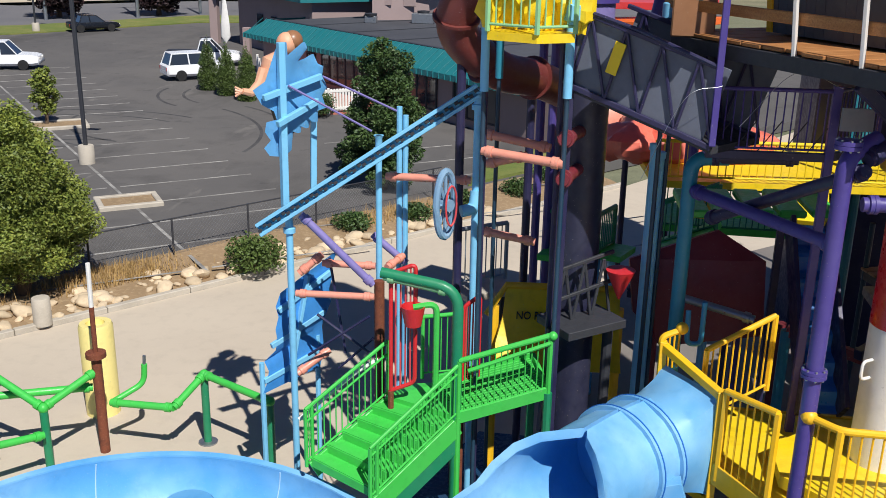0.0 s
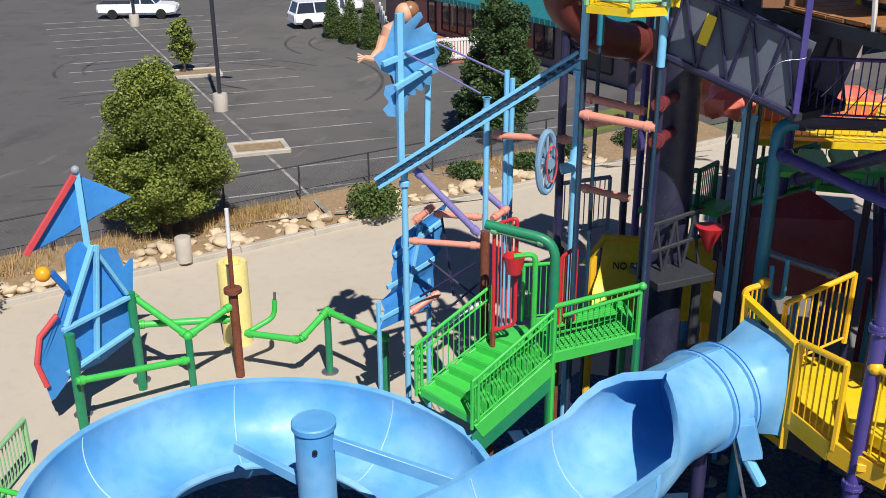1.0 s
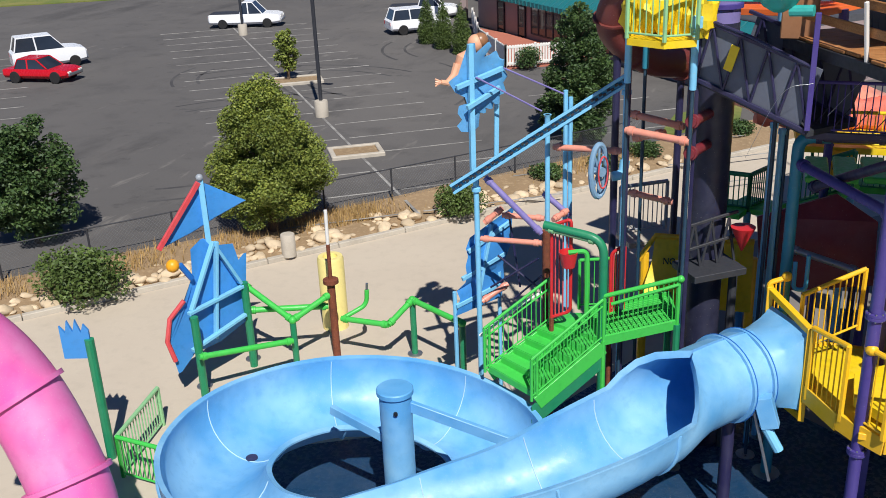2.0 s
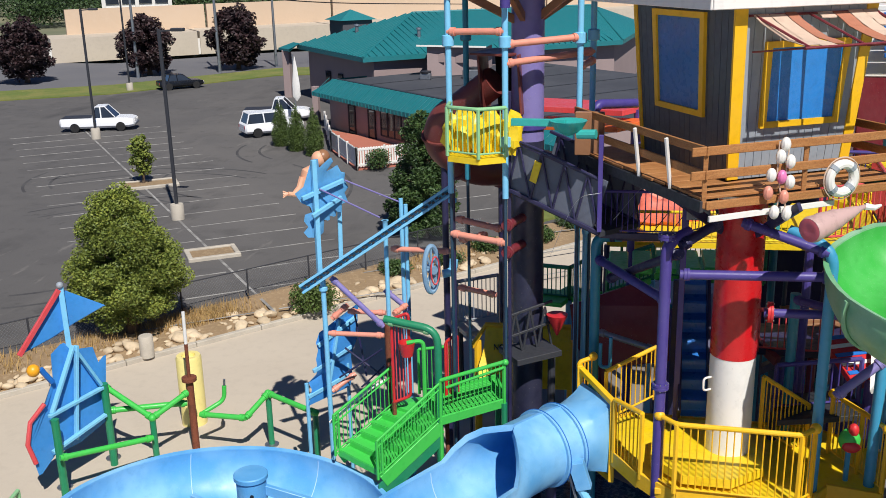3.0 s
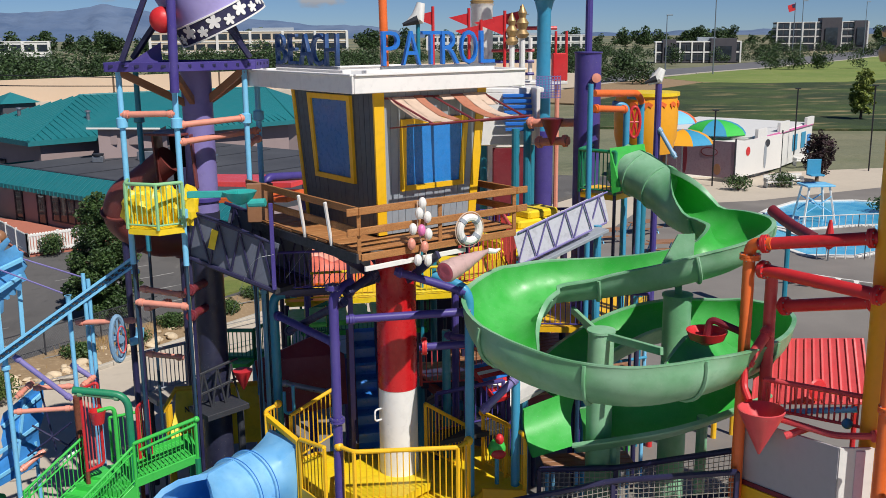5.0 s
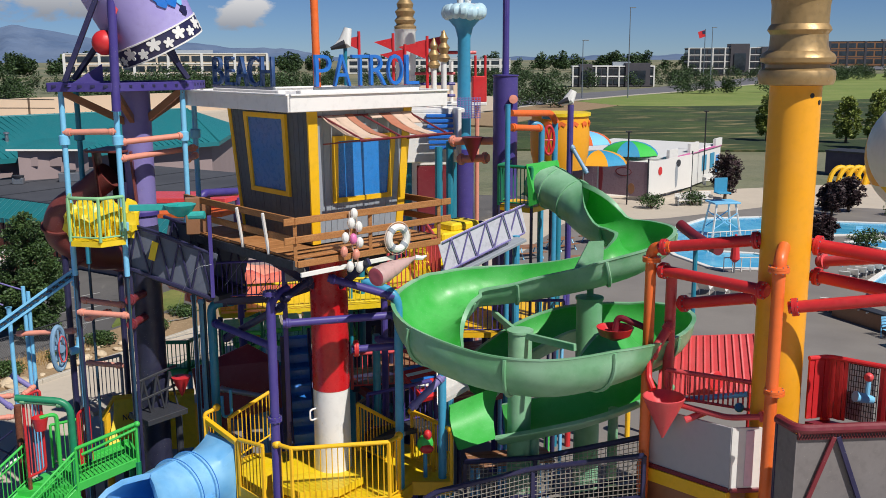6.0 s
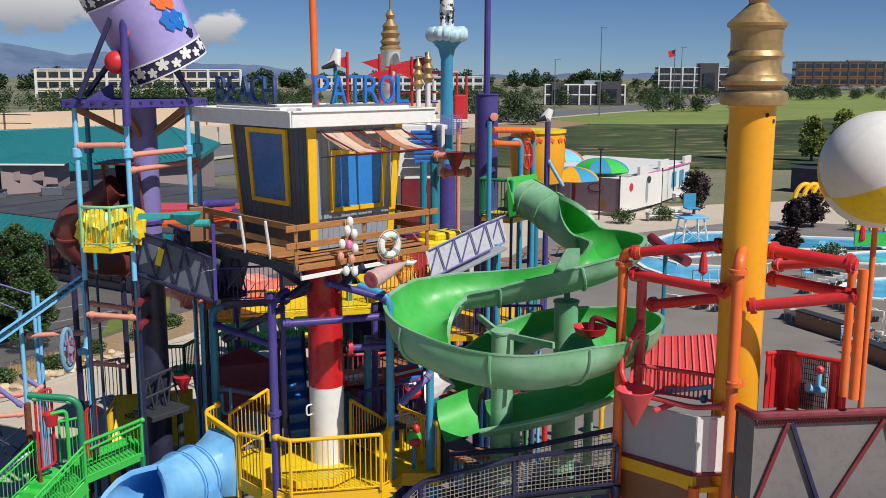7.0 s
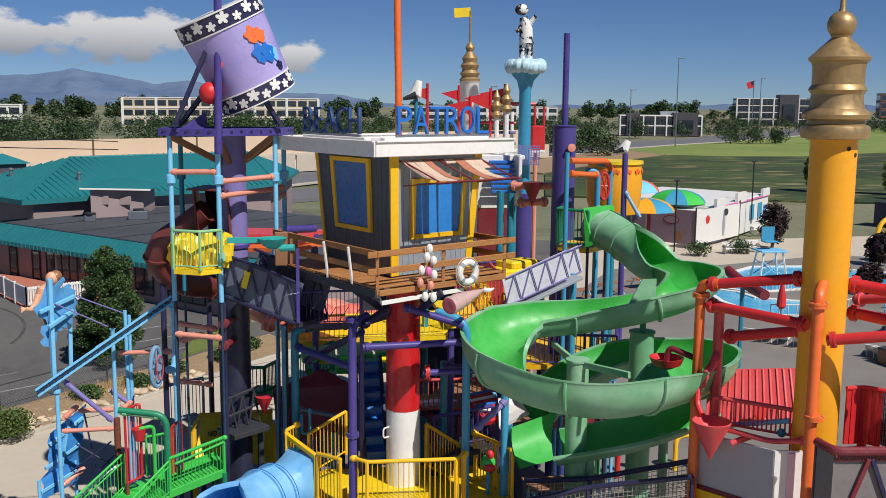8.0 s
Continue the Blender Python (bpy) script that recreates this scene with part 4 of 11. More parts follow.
    roof.add([L, N, R, R2, L + lo, N + lo, R + lo, R2 + lo], [(0, 4, 5, 1), (1, 5, 6, 2), (2, 6, 7, 3)])
    hr = part("roof", roof, ROOFTEAL, t, "teal standing-seam metal roof")
    def seams(a, b, c, e, gap=0.62):
        """Raised seams on the slope with eave a-b and top c-e."""
        g = Geo()
        u = (b - a).normalized()
        w = (c - a) - u * (c - a).dot(u)
        top = w.length
        w.normalize()
        length, sc, se = (b - a).length, (c - a).dot(u), (e - a).dot(u)
        for k in range(1, int(length / gap)):
            x = k * gap
            v = top
            if x < sc:
                v = min(v, top * x / sc)
            if x > se:
                v = min(v, top * (length - x) / max(length - se, 0.1))
            if v > 0.2:
                g.bar(a + u * x + Vector((0, 0, 0.04)), a + u * x + w * v + Vector((0, 0, 0.05)), 0.07, 0.14, 0.004)
        return g
    part("seams", seams(L, N, r1, r1), ROOFTEAL, hr)
    part("seams", seams(N, R, r1, r2), ROOFTEAL, hr)
    part("ridge_cap", Geo().tube([N, r1, r2, R], 0.12, 6), ROOFTEAL, hr)
    ins = [L + Vector((1.2, -0.2, 0)), N + Vector((0.5, 1.2, 0)), R + Vector((-0.8, 0.8, 0)), R2 - Vector((0.8, 1, 0)), L2]
    part("wall", Geo().slab([(q.x, q.y) for q in ins], 0.3, 4.95), STUCCO, t)
    for f0, f1, z0, z1 in ((0.3, 0.37, 0.9, 3.2), (0.5, 0.56, 0.9, 3.2), (0.7, 0.84, 0.3, 3.0)):
        a, b = lerp(ins[0], ins[1], f0) + Vector((-0.08, -0.08, 0)), lerp(ins[0], ins[1], f1) + Vector((-0.08, -0.08, 0))
        part("window", Geo().bar((a.x, a.y, (z0 + z1) / 2), (b.x, b.y, (z0 + z1) / 2), 0.1, z1 - z0, 0.01), WINDOW, t)
    # pale clerestory box and small hipped roof over it
    a, b = V3((-22.08, 75.85, 6.28)), V3((-16.92, 77.68, 6.01))
    c, e = V3((-20.15, 79.48, 6.86)), V3((-18.41, 80.42, 6.74))
    dz = Vector((0, 6.5, 0))
    part("dormer_roof", Geo().add([a, b, b + dz, a + dz, c, e], [(0, 1, 5, 4), (1, 2, 5), (2, 3, 4, 5), (3, 0, 4)]), ROOFTEAL, t, "small teal hipped roof")
    part("gutter", Geo().bar(a, b, 0.13, 0.13), OFFWHITE, t, "white gutter")
    part("dormer_wall", Geo().slab([(a.x + 0.7, a.y + 0.6), (b.x - 0.7, b.y + 0.6), (b.x - 0.7, b.y + 6), (a.x + 0.7, a.y + 6)], 3.8, a.z - 0.1), STUCCO, t)
    for f in (0.3, 0.62):
        q = lerp(a, b, f) + Vector((0, 0.5, -0.95))
        part("vent_panel", Geo().box(q, (0.9, 0.12, 0.7), None, 0.02), STUCCO, t)
    # square cupola with its own roof
    a, b, c = V3((-35.68, 92.35, 7.45)), V3((-33.21, 90.07, 7.29)), V3((-30.27, 92.16, 7.41))
    e = a + c - b
    tip = V3((-32.98, 92.28, 8.23))
    for q in (a, b, c, e):
        q.z = b.z
    part("cupola_roof", Geo().add([a, b, c, e, tip], [(0, 1, 4), (1, 2, 4), (2, 3, 4), (3, 0, 4), (3, 2, 1, 0)]), ROOFTEAL, t, "small teal pyramid roof")
    m = (a + c) / 2
    sq = [lerp(m, q, 0.8) for q in (a, b, c, e)]
    part("cupola_wall", Geo().slab([(q.x, q.y) for q in sq], 4.5, b.z - 0.02), DARKCLAD, t)
    # dark membrane roof runs from the fascia back to the hall
    for x in (4, 9, 14, 19, 24):
        part("roof_seam", Geo().bar(P(x, 1.0, 3.88), P(x, 19, 3.88), 0.14, 0.05), DARKSTEEL, t)
    # porch pillar, roof equipment
    part("pillar", Geo().box(L + Vector((-0.95, -0.35, -2.7)), (0.7, 0.7, 4.5), None, 0.03), STUCCO, t)
    Q = [L + Vector(v) for v in ((-1.9, 0.0, -0.3), (-0.1, -1.7, -0.3), (0.5, -0.5, 0.15), (-0.7, 0.9, 0.15), (-1.9, 0.0, -0.5), (-0.1, -1.7, -0.5))]
    part("porch_roof", Geo().add(Q, [(0, 1, 2, 3), (0, 4, 5, 1), (4, 5, 2, 3)]), ROOFTEAL, t)
    part("pillar", Geo().box((-30.4, 75.4, 1.7), (0.5, 0.5, 2.9), None, 0.03), STUCCO, t)
    for p, sz in (((-17.5, 75.5, 4.2), (1.5, 1.0, 0.7)), ((-12.5, 73, 4.15), (1.1, 0.9, 0.6)), ((-21.0, 74.5, 4.1), (0.8, 0.6, 0.5))):
        u = part("roof_unit", Geo().box(p, sz, None, 0.05), STEEL, t, "grey roof air handler")
        part("fan_cowl", Geo().lathe([(0.4, 0), (0.45, 0.15), (0.0005, 0.2)], (p[0], p[1], p[2] + sz[2] / 2), seg=16), DARKSTEEL, u)
    for p in (lerp(N, r1, 0.5) + Vector((2.5, 0.5, 0)), lerp(L, r1, 0.5) + Vector((1.0, -2, 0.1))):
        part("roof_vent", Geo().lathe([(0.16, -1.0), (0.16, 0.3), (0.26, 0.32), (0.24, 0.45), (0.0005, 0.5)], p, seg=12), STEEL, t)
    # white flag on a pole by the corner
    fl = thing("entrance_banner", (-30.9, 72.3, 0.3), "tall furled white banner on a pole by the entrance", "banner")
    part("pole", Geo().tube([(-30.9, 72.3, 0.3), (-30.9, 72.3, 6.0)], 0.05, 8), STEEL, fl)
    part("cloth", Geo().lathe([(0.04, 0), (0.34, 0.4), (0.3, 1.4), (0.16, 2.6), (0.03, 3.4)], (-30.75, 72.3, 2.4), seg=10, scale=(1, 0.4)), WHITE, fl)
    # patio
    F = [(-28.29, 71.64, 0.30), (-24.84, 63.55, 0.30), (-21.13, 57.92, 0.30), (-18.17, 59.98, 0.30)]
    sheet("patio", [(p[0], p[1]) for p in F] + [(-16.2, 61.9), (-24.8, 69.3)], 0.2, 0.4, BRICKRED, "red paver patio in front of the restaurant", "patio")
    f = thing("picket_fence", (F[2][0], F[2][1], 0.4), "white vinyl fence panels enclosing the patio", "fence")
    for a, b in ((F[0], F[1]), (F[1], F[2]), (F[2], F[3])):
        a, b = V3(a), V3(b)
        L = (b - a).length
        k = max(1, round(L / 2.0))
        for i in range(k + 1):
            part("post", Geo().box(lerp(a, b, i / k) + Vector((0, 0, 0.75)), (0.14, 0.14, 1.45), None, 0.02), WHITE, f)
        for z in (0.35, 1.3):
            part("rail", Geo().bar(a + Vector((0, 0, z)), b + Vector((0, 0, z)), 0.06, 0.14), WHITE, f)
        n2 = round(L / 0.17)
        dd = (b - a).normalized()
        pk = mesh_of("picket", Geo().box((0, 0, 0.6), (0.12, 0.025, 1.2), None, 0.006), WHITE)
        for i in range(n2):
            again("picket", pk, Matrix.Translation(lerp(a, b, (i + 0.5) / n2) + Vector((0, 0, 0.22))) @ Matrix.Rotation(math.atan2(dd.y, dd.x), 4, 'Z'), f)


build_ground()
build_lot_things()
build_cars()
shift(0.9)
build_restaurant()
shift()


# ---- the lifeguard hut on its column ----
RD, LD = Vector((0.85, 0.527, 0)).normalized(), Vector((-0.527, 0.85, 0)).normalized()
DECK = 3.1          # yellow deck


def hp(o, a, b, z):
    """Place a metres along the hut's bright side and b along its shaded side from corner o."""
    p = Vector((o[0], o[1], 0)) + RD * a + LD * b
    return Vector((p.x, p.y, z))


def text_mesh(word, height, depth):
    cu = bpy.data.curves.new("letter", 'FONT')
    cu.body, cu.size, cu.extrude, cu.resolution_u = word, height / 0.72, depth / 2, 3
    cu.bevel_depth, cu.offset = 0.004, -0.018 * height
    ob = bpy.data.objects.new("letter", cu)
    scene.collection.objects.link(ob)
    me = bpy.data.meshes.new_from_object(ob.evaluated_get(bpy.context.evaluated_depsgraph_get()))
    bpy.data.objects.remove(ob)
    bpy.data.curves.remove(cu)
    me.name = "letter"
    return me


def sign(name, word, at, way, length, height, material, label):
    """Free-standing letters on a rail, each one a piece."""
    t = thing(name, at, label, "sign")
    way = V3(way).normalized()
    out = Vector((way.y, -way.x, 0))
    m3 = Matrix((way, Vector((0, 0, 1)), out)).transposed().to_4x4()
    step = length / len(word)
    part("base_rail", Geo().bar(V3(at) + Vector((0, 0, 0.03)), V3(at) + way * length + Vector((0, 0, 0.03)), 0.06, 0.06), STEEL, t)
    for i, c in enumerate(word):
        me = text_mesh(c, height, 0.08)
        me.materials.clear()
        me.materials.append(material)
        xs = [v.co.x for v in me.vertices]
        w = max(xs) - min(xs)
        k = min(1.0, step * 0.92 / w)
        m = Matrix.Translation(V3(at) + way * (step * (i + 0.5)) + Vector((0, 0, 0.06))) @ m3 @ Matrix.Diagonal((k, 1, 1, 1)) @ Matrix.Translation((-(max(xs) + min(xs)) / 2, 0, 0))
        again("letter", me, m, t)
    return t


def build_hut():
    t = thing("lifeguard_hut", (0.9, 20.9, 8.95), "grey boarded lifeguard hut with yellow trim and flat white roof", "hut")
    B0 = (0.07, 19.5)
    z0, z1 = 8.98, 11.95
    wr, wl = 2.47, 2.97
    c = hp(B0, wr / 2, wl / 2, 0)

    def face(k, u, z, out=0.0):
        """Point on a wall: k 0 bright, 1 shaded, 2 back, 3 far side; u from 0 to 1."""
        f = (z - z0) / (z1 - z0)
        s = 1.0 + 0.14 * f
        a, b = ((u, 0), (0, u), (u, 1), (1, u))[k]
        n = (-LD, -RD, LD, RD)[k]
        p = c + RD * (a - 0.5) * wr * s + LD * (b - 0.5) * wl * s
        return Vector((p.x, p.y, z)) + n * out

    core = Geo()
    vs = [face(0, 0, z0, -0.05), face(0, 1, z0, -0.05), face(2, 1, z0, -0.05), face(2, 0, z0, -0.05), face(0, 0, z1, -0.05), face(0, 1, z1, -0.05), face(2, 1, z1, -0.05), face(2, 0, z1, -0.05)]
    core.add(vs, [(3, 2, 1, 0), (4, 5, 6, 7), (0, 1, 5, 4), (1, 2, 6, 5), (2, 3, 7, 6), (3, 0, 4, 7)])
    part("core", core, SHADEBOARD, t)
    rnd = random.Random(3)
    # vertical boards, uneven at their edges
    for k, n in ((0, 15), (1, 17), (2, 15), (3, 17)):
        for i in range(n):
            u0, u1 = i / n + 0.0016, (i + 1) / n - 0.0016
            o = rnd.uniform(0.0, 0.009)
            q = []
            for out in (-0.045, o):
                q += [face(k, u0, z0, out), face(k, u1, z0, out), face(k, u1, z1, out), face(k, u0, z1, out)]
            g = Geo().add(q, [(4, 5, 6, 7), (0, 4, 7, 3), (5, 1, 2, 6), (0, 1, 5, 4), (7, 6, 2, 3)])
            # boards out of the sun take the darker, shaded grey
            part("board", g, PALEGREY if k == 0 else SHADEBOARD, t)

    def panel(k, u0, u1, za, zb, material, out, name, parent, th=0.05, label=""):
        q = []
        for o in (out - th, out):
            q += [face(k, u0, za, o), face(k, u1, za, o), face(k, u1, zb, o), face(k, u0, zb, o)]
        g = Geo().add(q, [(4, 5, 6, 7), (0, 4, 7, 3), (5, 1, 2, 6), (0, 1, 5, 4), (7, 6, 2, 3), (3, 2, 1, 0)])
        return part(name, g, material, parent, label)

    # corner trims
    for k, u0, u1 in ((0, -0.012, 0.075), (0, 0.93, 1.01), (1, 0.975, 1.01), (3, 0.0, 0.06)):
        panel(k, u0, u1, z0, z1, YELLOW, 0.035, "corner_trim", t)
    # windows
    for k, u0, u1, za, zb in ((1, 0.29, 0.74, 10.1, 11.72), (0, 0.26, 0.8, 9.98, 11.25)):
        w = panel(k, u0, u1, za, zb, SHADEPANE if k else LITPANE, 0.03, "window", t, 0.04, "blue painted window panel")
        du = 0.045 if k == 0 else 0.04
        for a, b, c0, c1 in ((u0 - du, u0, za - 0.11, zb + 0.11), (u1, u1 + du, za - 0.11, zb + 0.11), (u0, u1, za - 0.11, za), (u0, u1, zb, zb + 0.11)):
            panel(k, a, b, c0, c1, YELLOW, 0.075, "frame", w, 0.08, "yellow window frame")
    # roof
    F = (-0.36, 18.72)
    A, B = 4.35, 4.6
    g = Geo().slab([tuple(hp(F, a, b, 0).xy) for a, b in ((0.06, 0.06), (A - 0.06, 0.06), (A - 0.06, B - 0.06), (0.06, B - 0.06))], 11.96, 12.2)
    roof = part("roof", g, CHIPPED, t, "flat white timber roof")
    for a0, b0, a1, b1 in ((0, 0, A, 0), (A, 0, A, B), (A, B, 0, B), (0, B, 0, 0)):
        p, q = hp(F, a0, b0, 12.1), hp(F, a1, b1, 12.1)
        part("fascia_board", Geo().bar(p, q, 0.07, 0.34, 0.012), CHIPPED, roof, "chipped white fascia board")
        part("cap_board", Geo().bar(p + Vector((0, 0, 0.19)), q + Vector((0, 0, 0.19)), 0.16, 0.04, 0.008), CHIPPED, roof)
    # upstands that carry the letters
    for a0, b0, a1, b1 in ((0.55, 0.5, A - 0.5, 0.5), (0.4, 0.9, 0.4, B - 0.8)):
        part("sign_plinth", Geo().bar(hp(F, a0, b0, 12.28), hp(F, a1, b1, 12.28), 0.2, 0.16, 0.015), CHIPPED, roof)
    sign("rooftop_sign", "PATROL", hp(F, 0.95, 0.5, 12.36), RD, 3.0, 0.74, STAIRBLUE, "blue capital letters standing along the white roof edge")
    sign("rooftop_sign", "BEACH", hp(F, 0.4, 3.95, 12.36), -LD, 2.75, 0.7, paint("dark_letter_blue", lin(34, 70, 120)), "dark blue capital letters on the shaded roof edge")
    # orange mast through the roof
    m = thing("orange_mast", hp(F, 1.2, 0.72, 12.2), "tall thin orange mast rising from the hut roof", "mast")
    b = hp(F, 1.2, 0.72, 12.2)
    part("pole", Geo().tube([b, b + Vector((-0.07, 0, 5.4))], 0.085, 12), ORANGE, m)
    part("collar", Geo().lathe([(0.16, 0), (0.16, 0.05), (0.1, 0.09)], b, seg=14), ORANGE, m)
    # awning: torn striped canvas on a red frame
    a = thing("window_awning", face(0, 0.5, 11.62, 0.1), "torn faded striped canvas awning on a red frame", "awning")
    top, low, out = 11.8, 11.36, 1.3
    fr = Geo()
    for u in (0.12, 0.5, 0.98):
        fr.tube([face(0, u, top, 0.05), face(0, u + 0.06, low, out)], 0.022, 6).tube([face(0, u, 11.2, 0.05), face(0, u + 0.06, low, out)], 0.018, 6)
    fr.tube([face(0, 0.14, low, out), face(0, 1.08, low + 0.02, out)], 0.025, 6).tube([face(0, 0.08, top, 0.05), face(0, 1.0, top, 0.05)], 0.025, 6)
    part("frame", fr, MAROON, a)
    n = 8
    for i in range(n):
        u0, u1 = 0.1 + 0.9 * i / n, 0.1 + 0.9 * (i + 1) / n - 0.006
        q = []
        m2 = 6
        short = (0.93, 0.97, 0.9, 0.0, 0.12, 0.98, 0.95, 0.34)[i]
        if not short:
            continue
        if i == 2:
            u1 -= 0.03
        for j in range(m2 + 1):
            f = j / m2 * short
            sag = -0.1 * math.sin(math.pi * f) + rnd.uniform(-0.012, 0.012)
            for u in (u0, u1):
                q.append(face(0, u + 0.06 * f, top + (low - top) * f + sag + 0.03, 0.05 + (out - 0.05) * f))
        k = len(q)
        q += [p - Vector((0, 0, 0.012)) for p in q]
        fs = []
        for j in range(m2):
            fs += [(2 * j, 2 * j + 1, 2 * j + 3, 2 * j + 2), (k + 2 * j, k + 2 * j + 2, k + 2 * j + 3, k + 2 * j + 1)]
        part("canvas_strip", Geo().add(q, fs), CANVASRED if i in (2, 5) else CANVAS, a)

    # timber deck
    D = (-0.34, 18.32)
    A, B = 3.95, 4.6
    dk = thing("hut_deck", hp(D, A / 2, B / 2, 8.7), "brown timber deck with two-board rails round the lifeguard hut", "deck")
    plank = 12
    for i in range(plank):
        b0, b1 = B * i / plank + 0.008, B * (i + 1) / plank - 0.008
        z = 8.92 + rnd.uniform(-0.006, 0.006)
        part("plank", Geo().bar(hp(D, -0.05 + rnd.uniform(-.05, .05), (b0 + b1) / 2, z), hp(D, A + rnd.uniform(-.05, .08), (b0 + b1) / 2, z), b1 - b0, 0.05, 0.008), WOOD, dk)
    for a in (0.2, A / 2, A - 0.2):
        part("joist", Geo().bar(hp(D, a, 0.05, 8.8), hp(D, a, B - 0.05, 8.8), 0.09, 0.18), DARKSTEEL, dk)
    part("edge_beam", Geo().bar(hp(D, -0.05, -0.03, 8.78), hp(D, -0.05, B, 8.78), 0.07, 0.2), DARKSTEEL, dk)
    part("edge_beam", Geo().bar(hp(D, 0, -0.06, 8.8), hp(D, A, -0.06, 8.8), 0.07, 0.14), WOOD, dk)
    for z, w in ((9.72, 0.15), (9.32, 0.15)):
        for a0, b0, a1, b1 in ((-0.3, -0.05, A + 0.35, -0.05), (-0.02, -0.1, -0.02, B + 0.3), (A + 0.05, -0.1, A + 0.05, B + 0.2)):
            part("rail_board", Geo().bar(hp(D, a0, b0, z), hp(D, a1, b1, z), 0.045, w, 0.01), WOOD, dk)
    for a, b in ((-0.12, 0.95), (-0.12, 2.05)):
        part("rail_post", Geo().bar(hp(D, a + 0.1, b + 0.05, 8.75), hp(D, a - 0.1, b - 0.05, 9.8), 0.05, 0.07, 0.008), WHITE, dk, "white painted rail post")
    for a, b in ((0.0, 0.0), (A * 0.5, 0.02), (A + 0.02, 0.0), (A + 0.02, 2.2), (0.03, B)):
        part("rail_post", Geo().bar(hp(D, a, b, 8.75), hp(D, a, b, 9.76), 0.08, 0.09, 0.008), WOOD, dk)

    # life ring and floats
    p = hp(D, 2.62, -0.14, 9.05)
    r = thing("life_ring", p, "white life ring with rope hung on the hut rail", "life ring")
    ring = [p + RD * math.cos(a) * 0.25 + Vector((0, 0, math.sin(a) * 0.25)) for a in (2 * math.pi * i / 28 for i in range(28))]
    part("ring", Geo().tube(ring, 0.085, 10, closed=True), WHITE, r)
    for a in (0.8, 2.35, 3.9, 5.5):
        q = p + RD * math.cos(a) * 0.25 + Vector((0, 0, math.sin(a) * 0.25))
        w = RD * -math.sin(a) + Vector((0, 0, math.cos(a)))
        part("band", Geo().tube([q - w * 0.04, q + w * 0.04], 0.095, 10), PALEGREY, r)
    part("grab_line", Geo().tube([q + (q - p).normalized() * 0.12 for q in ring], 0.012, 6, closed=True), CANVAS, r)
    f = thing("fishing_floats", hp(D, 1.3, -0.14, 8.6), "bunch of weathered white and pink net floats on rope", "net floats")
    for x, z, mtl in ((0.0, 9.55, WHITE), (0.2, 9.45, WHITE), (-0.16, 9.25, WHITE), (0.05, 9.2, MAGENTA), (0.22, 9.1, WHITE), (-0.2, 8.95, SALMON), (0.12, 8.85, SALMON), (-0.05, 8.6, WHITE), (0.2, 8.55, WHITE), (0.08, 9.75, WHITE)):
        q = hp(D, 1.3 + x, -0.2, z)
        part("float", Geo().ball(q, 0.085, 10, 8, (1, 1, 1.45)), mtl, f)
    part("rope", Geo().tube([hp(D, 1.3, -0.14, 9.8), hp(D, 1.28, -0.16, 9.3), hp(D, 1.38, -0.16, 8.9), hp(D, 1.3, -0.15, 8.55)], 0.014, 6).tube([hp(D, 1.5, -0.14, 9.7), hp(D, 1.45, -0.16, 9.2), hp(D, 1.5, -0.16, 8.5)], 0.014, 6), CANVAS, f)
    # moulded conch shell under the deck edge
    sh = thing("conch_shell", (1.28, 18.46, 8.39), "weathered pink and grey moulded conch shell hung under the hut deck", "shell")
    p0, p1 = V3((1.30, 17.95, 8.54)), V3((2.27, 18.96, 8.72))
    ax = (p1 - p0)
    L = ax.length
    k = 0.74
    body = [(0.27, 0), (0.3, 0.05), (0.27, 0.18), (0.285, 0.22), (0.23, 0.4), (0.24, 0.43), (0.15, 0.66), (0.155, 0.69), (0.07, 0.9), (0.05, 1.0), (0.0005, 1.02)]
    part("body", Geo().lathe([(r * k, f * L) for r, f in body], p0, ax, 22), paint("weathered_shell", lin(196, 164, 158), wear=0.6, grime=0.8), sh)
    part("mouth", Geo().lathe([(0.0005, -0.004), (0.12 * k, -0.008), (0.22 * k, -0.014), (0.262 * k, -0.004)], p0, ax, 22), paint("shell_pink", lin(196, 92, 106), rough=0.5), sh, "pink mouth")
    part("tip", Geo().tube([p1, p1 + Vector((0.16, 0.02, -0.02)), p1 + Vector((0.26, 0.02, 0.03))], [0.06, 0.05, 0.02], 8), WHITE, sh, "white tip")
    part("trim_board", Geo().bar(hp(D, 0.1, -0.02, 8.55), hp(D, 2.6, -0.02, 8.6), 0.06, 0.1), WHITE, dk)

    # column
    cl = thing("hut_column", (0.42, 20.3, DECK), "thick round steel column painted red above white", "column")
    part("white_section", Geo().lathe([(0.44, 0.05), (0.43, 2.31)], (0.42, 20.3, DECK), seg=32), WHITE, cl, "white painted lower section")
    part("red_section", Geo().lathe([(0.438, 0), (0.438, 3.2)], (0.42, 20.3, 5.39), seg=32), paint("deep_red_gloss", lin(196, 20, 28), rough=0.25, wear=0.12, grime=0.3), cl, "glossy red upper section")
    part("cap_plate", Geo().lathe([(0.75, 0), (0.75, 0.06)], (0.42, 20.3, 8.59), seg=24), WHITE, cl)
    for a in range(4):
        v = Vector((math.cos(a * 1.57 + 0.6), math.sin(a * 1.57 + 0.6), 0))
        part("bracket", Geo().bar(Vector((0.42, 20.3, 7.9)) + v * 0.43, Vector((0.42, 20.3, 8.65)) + v * 1.5, 0.08, 0.16), NAVY, cl)
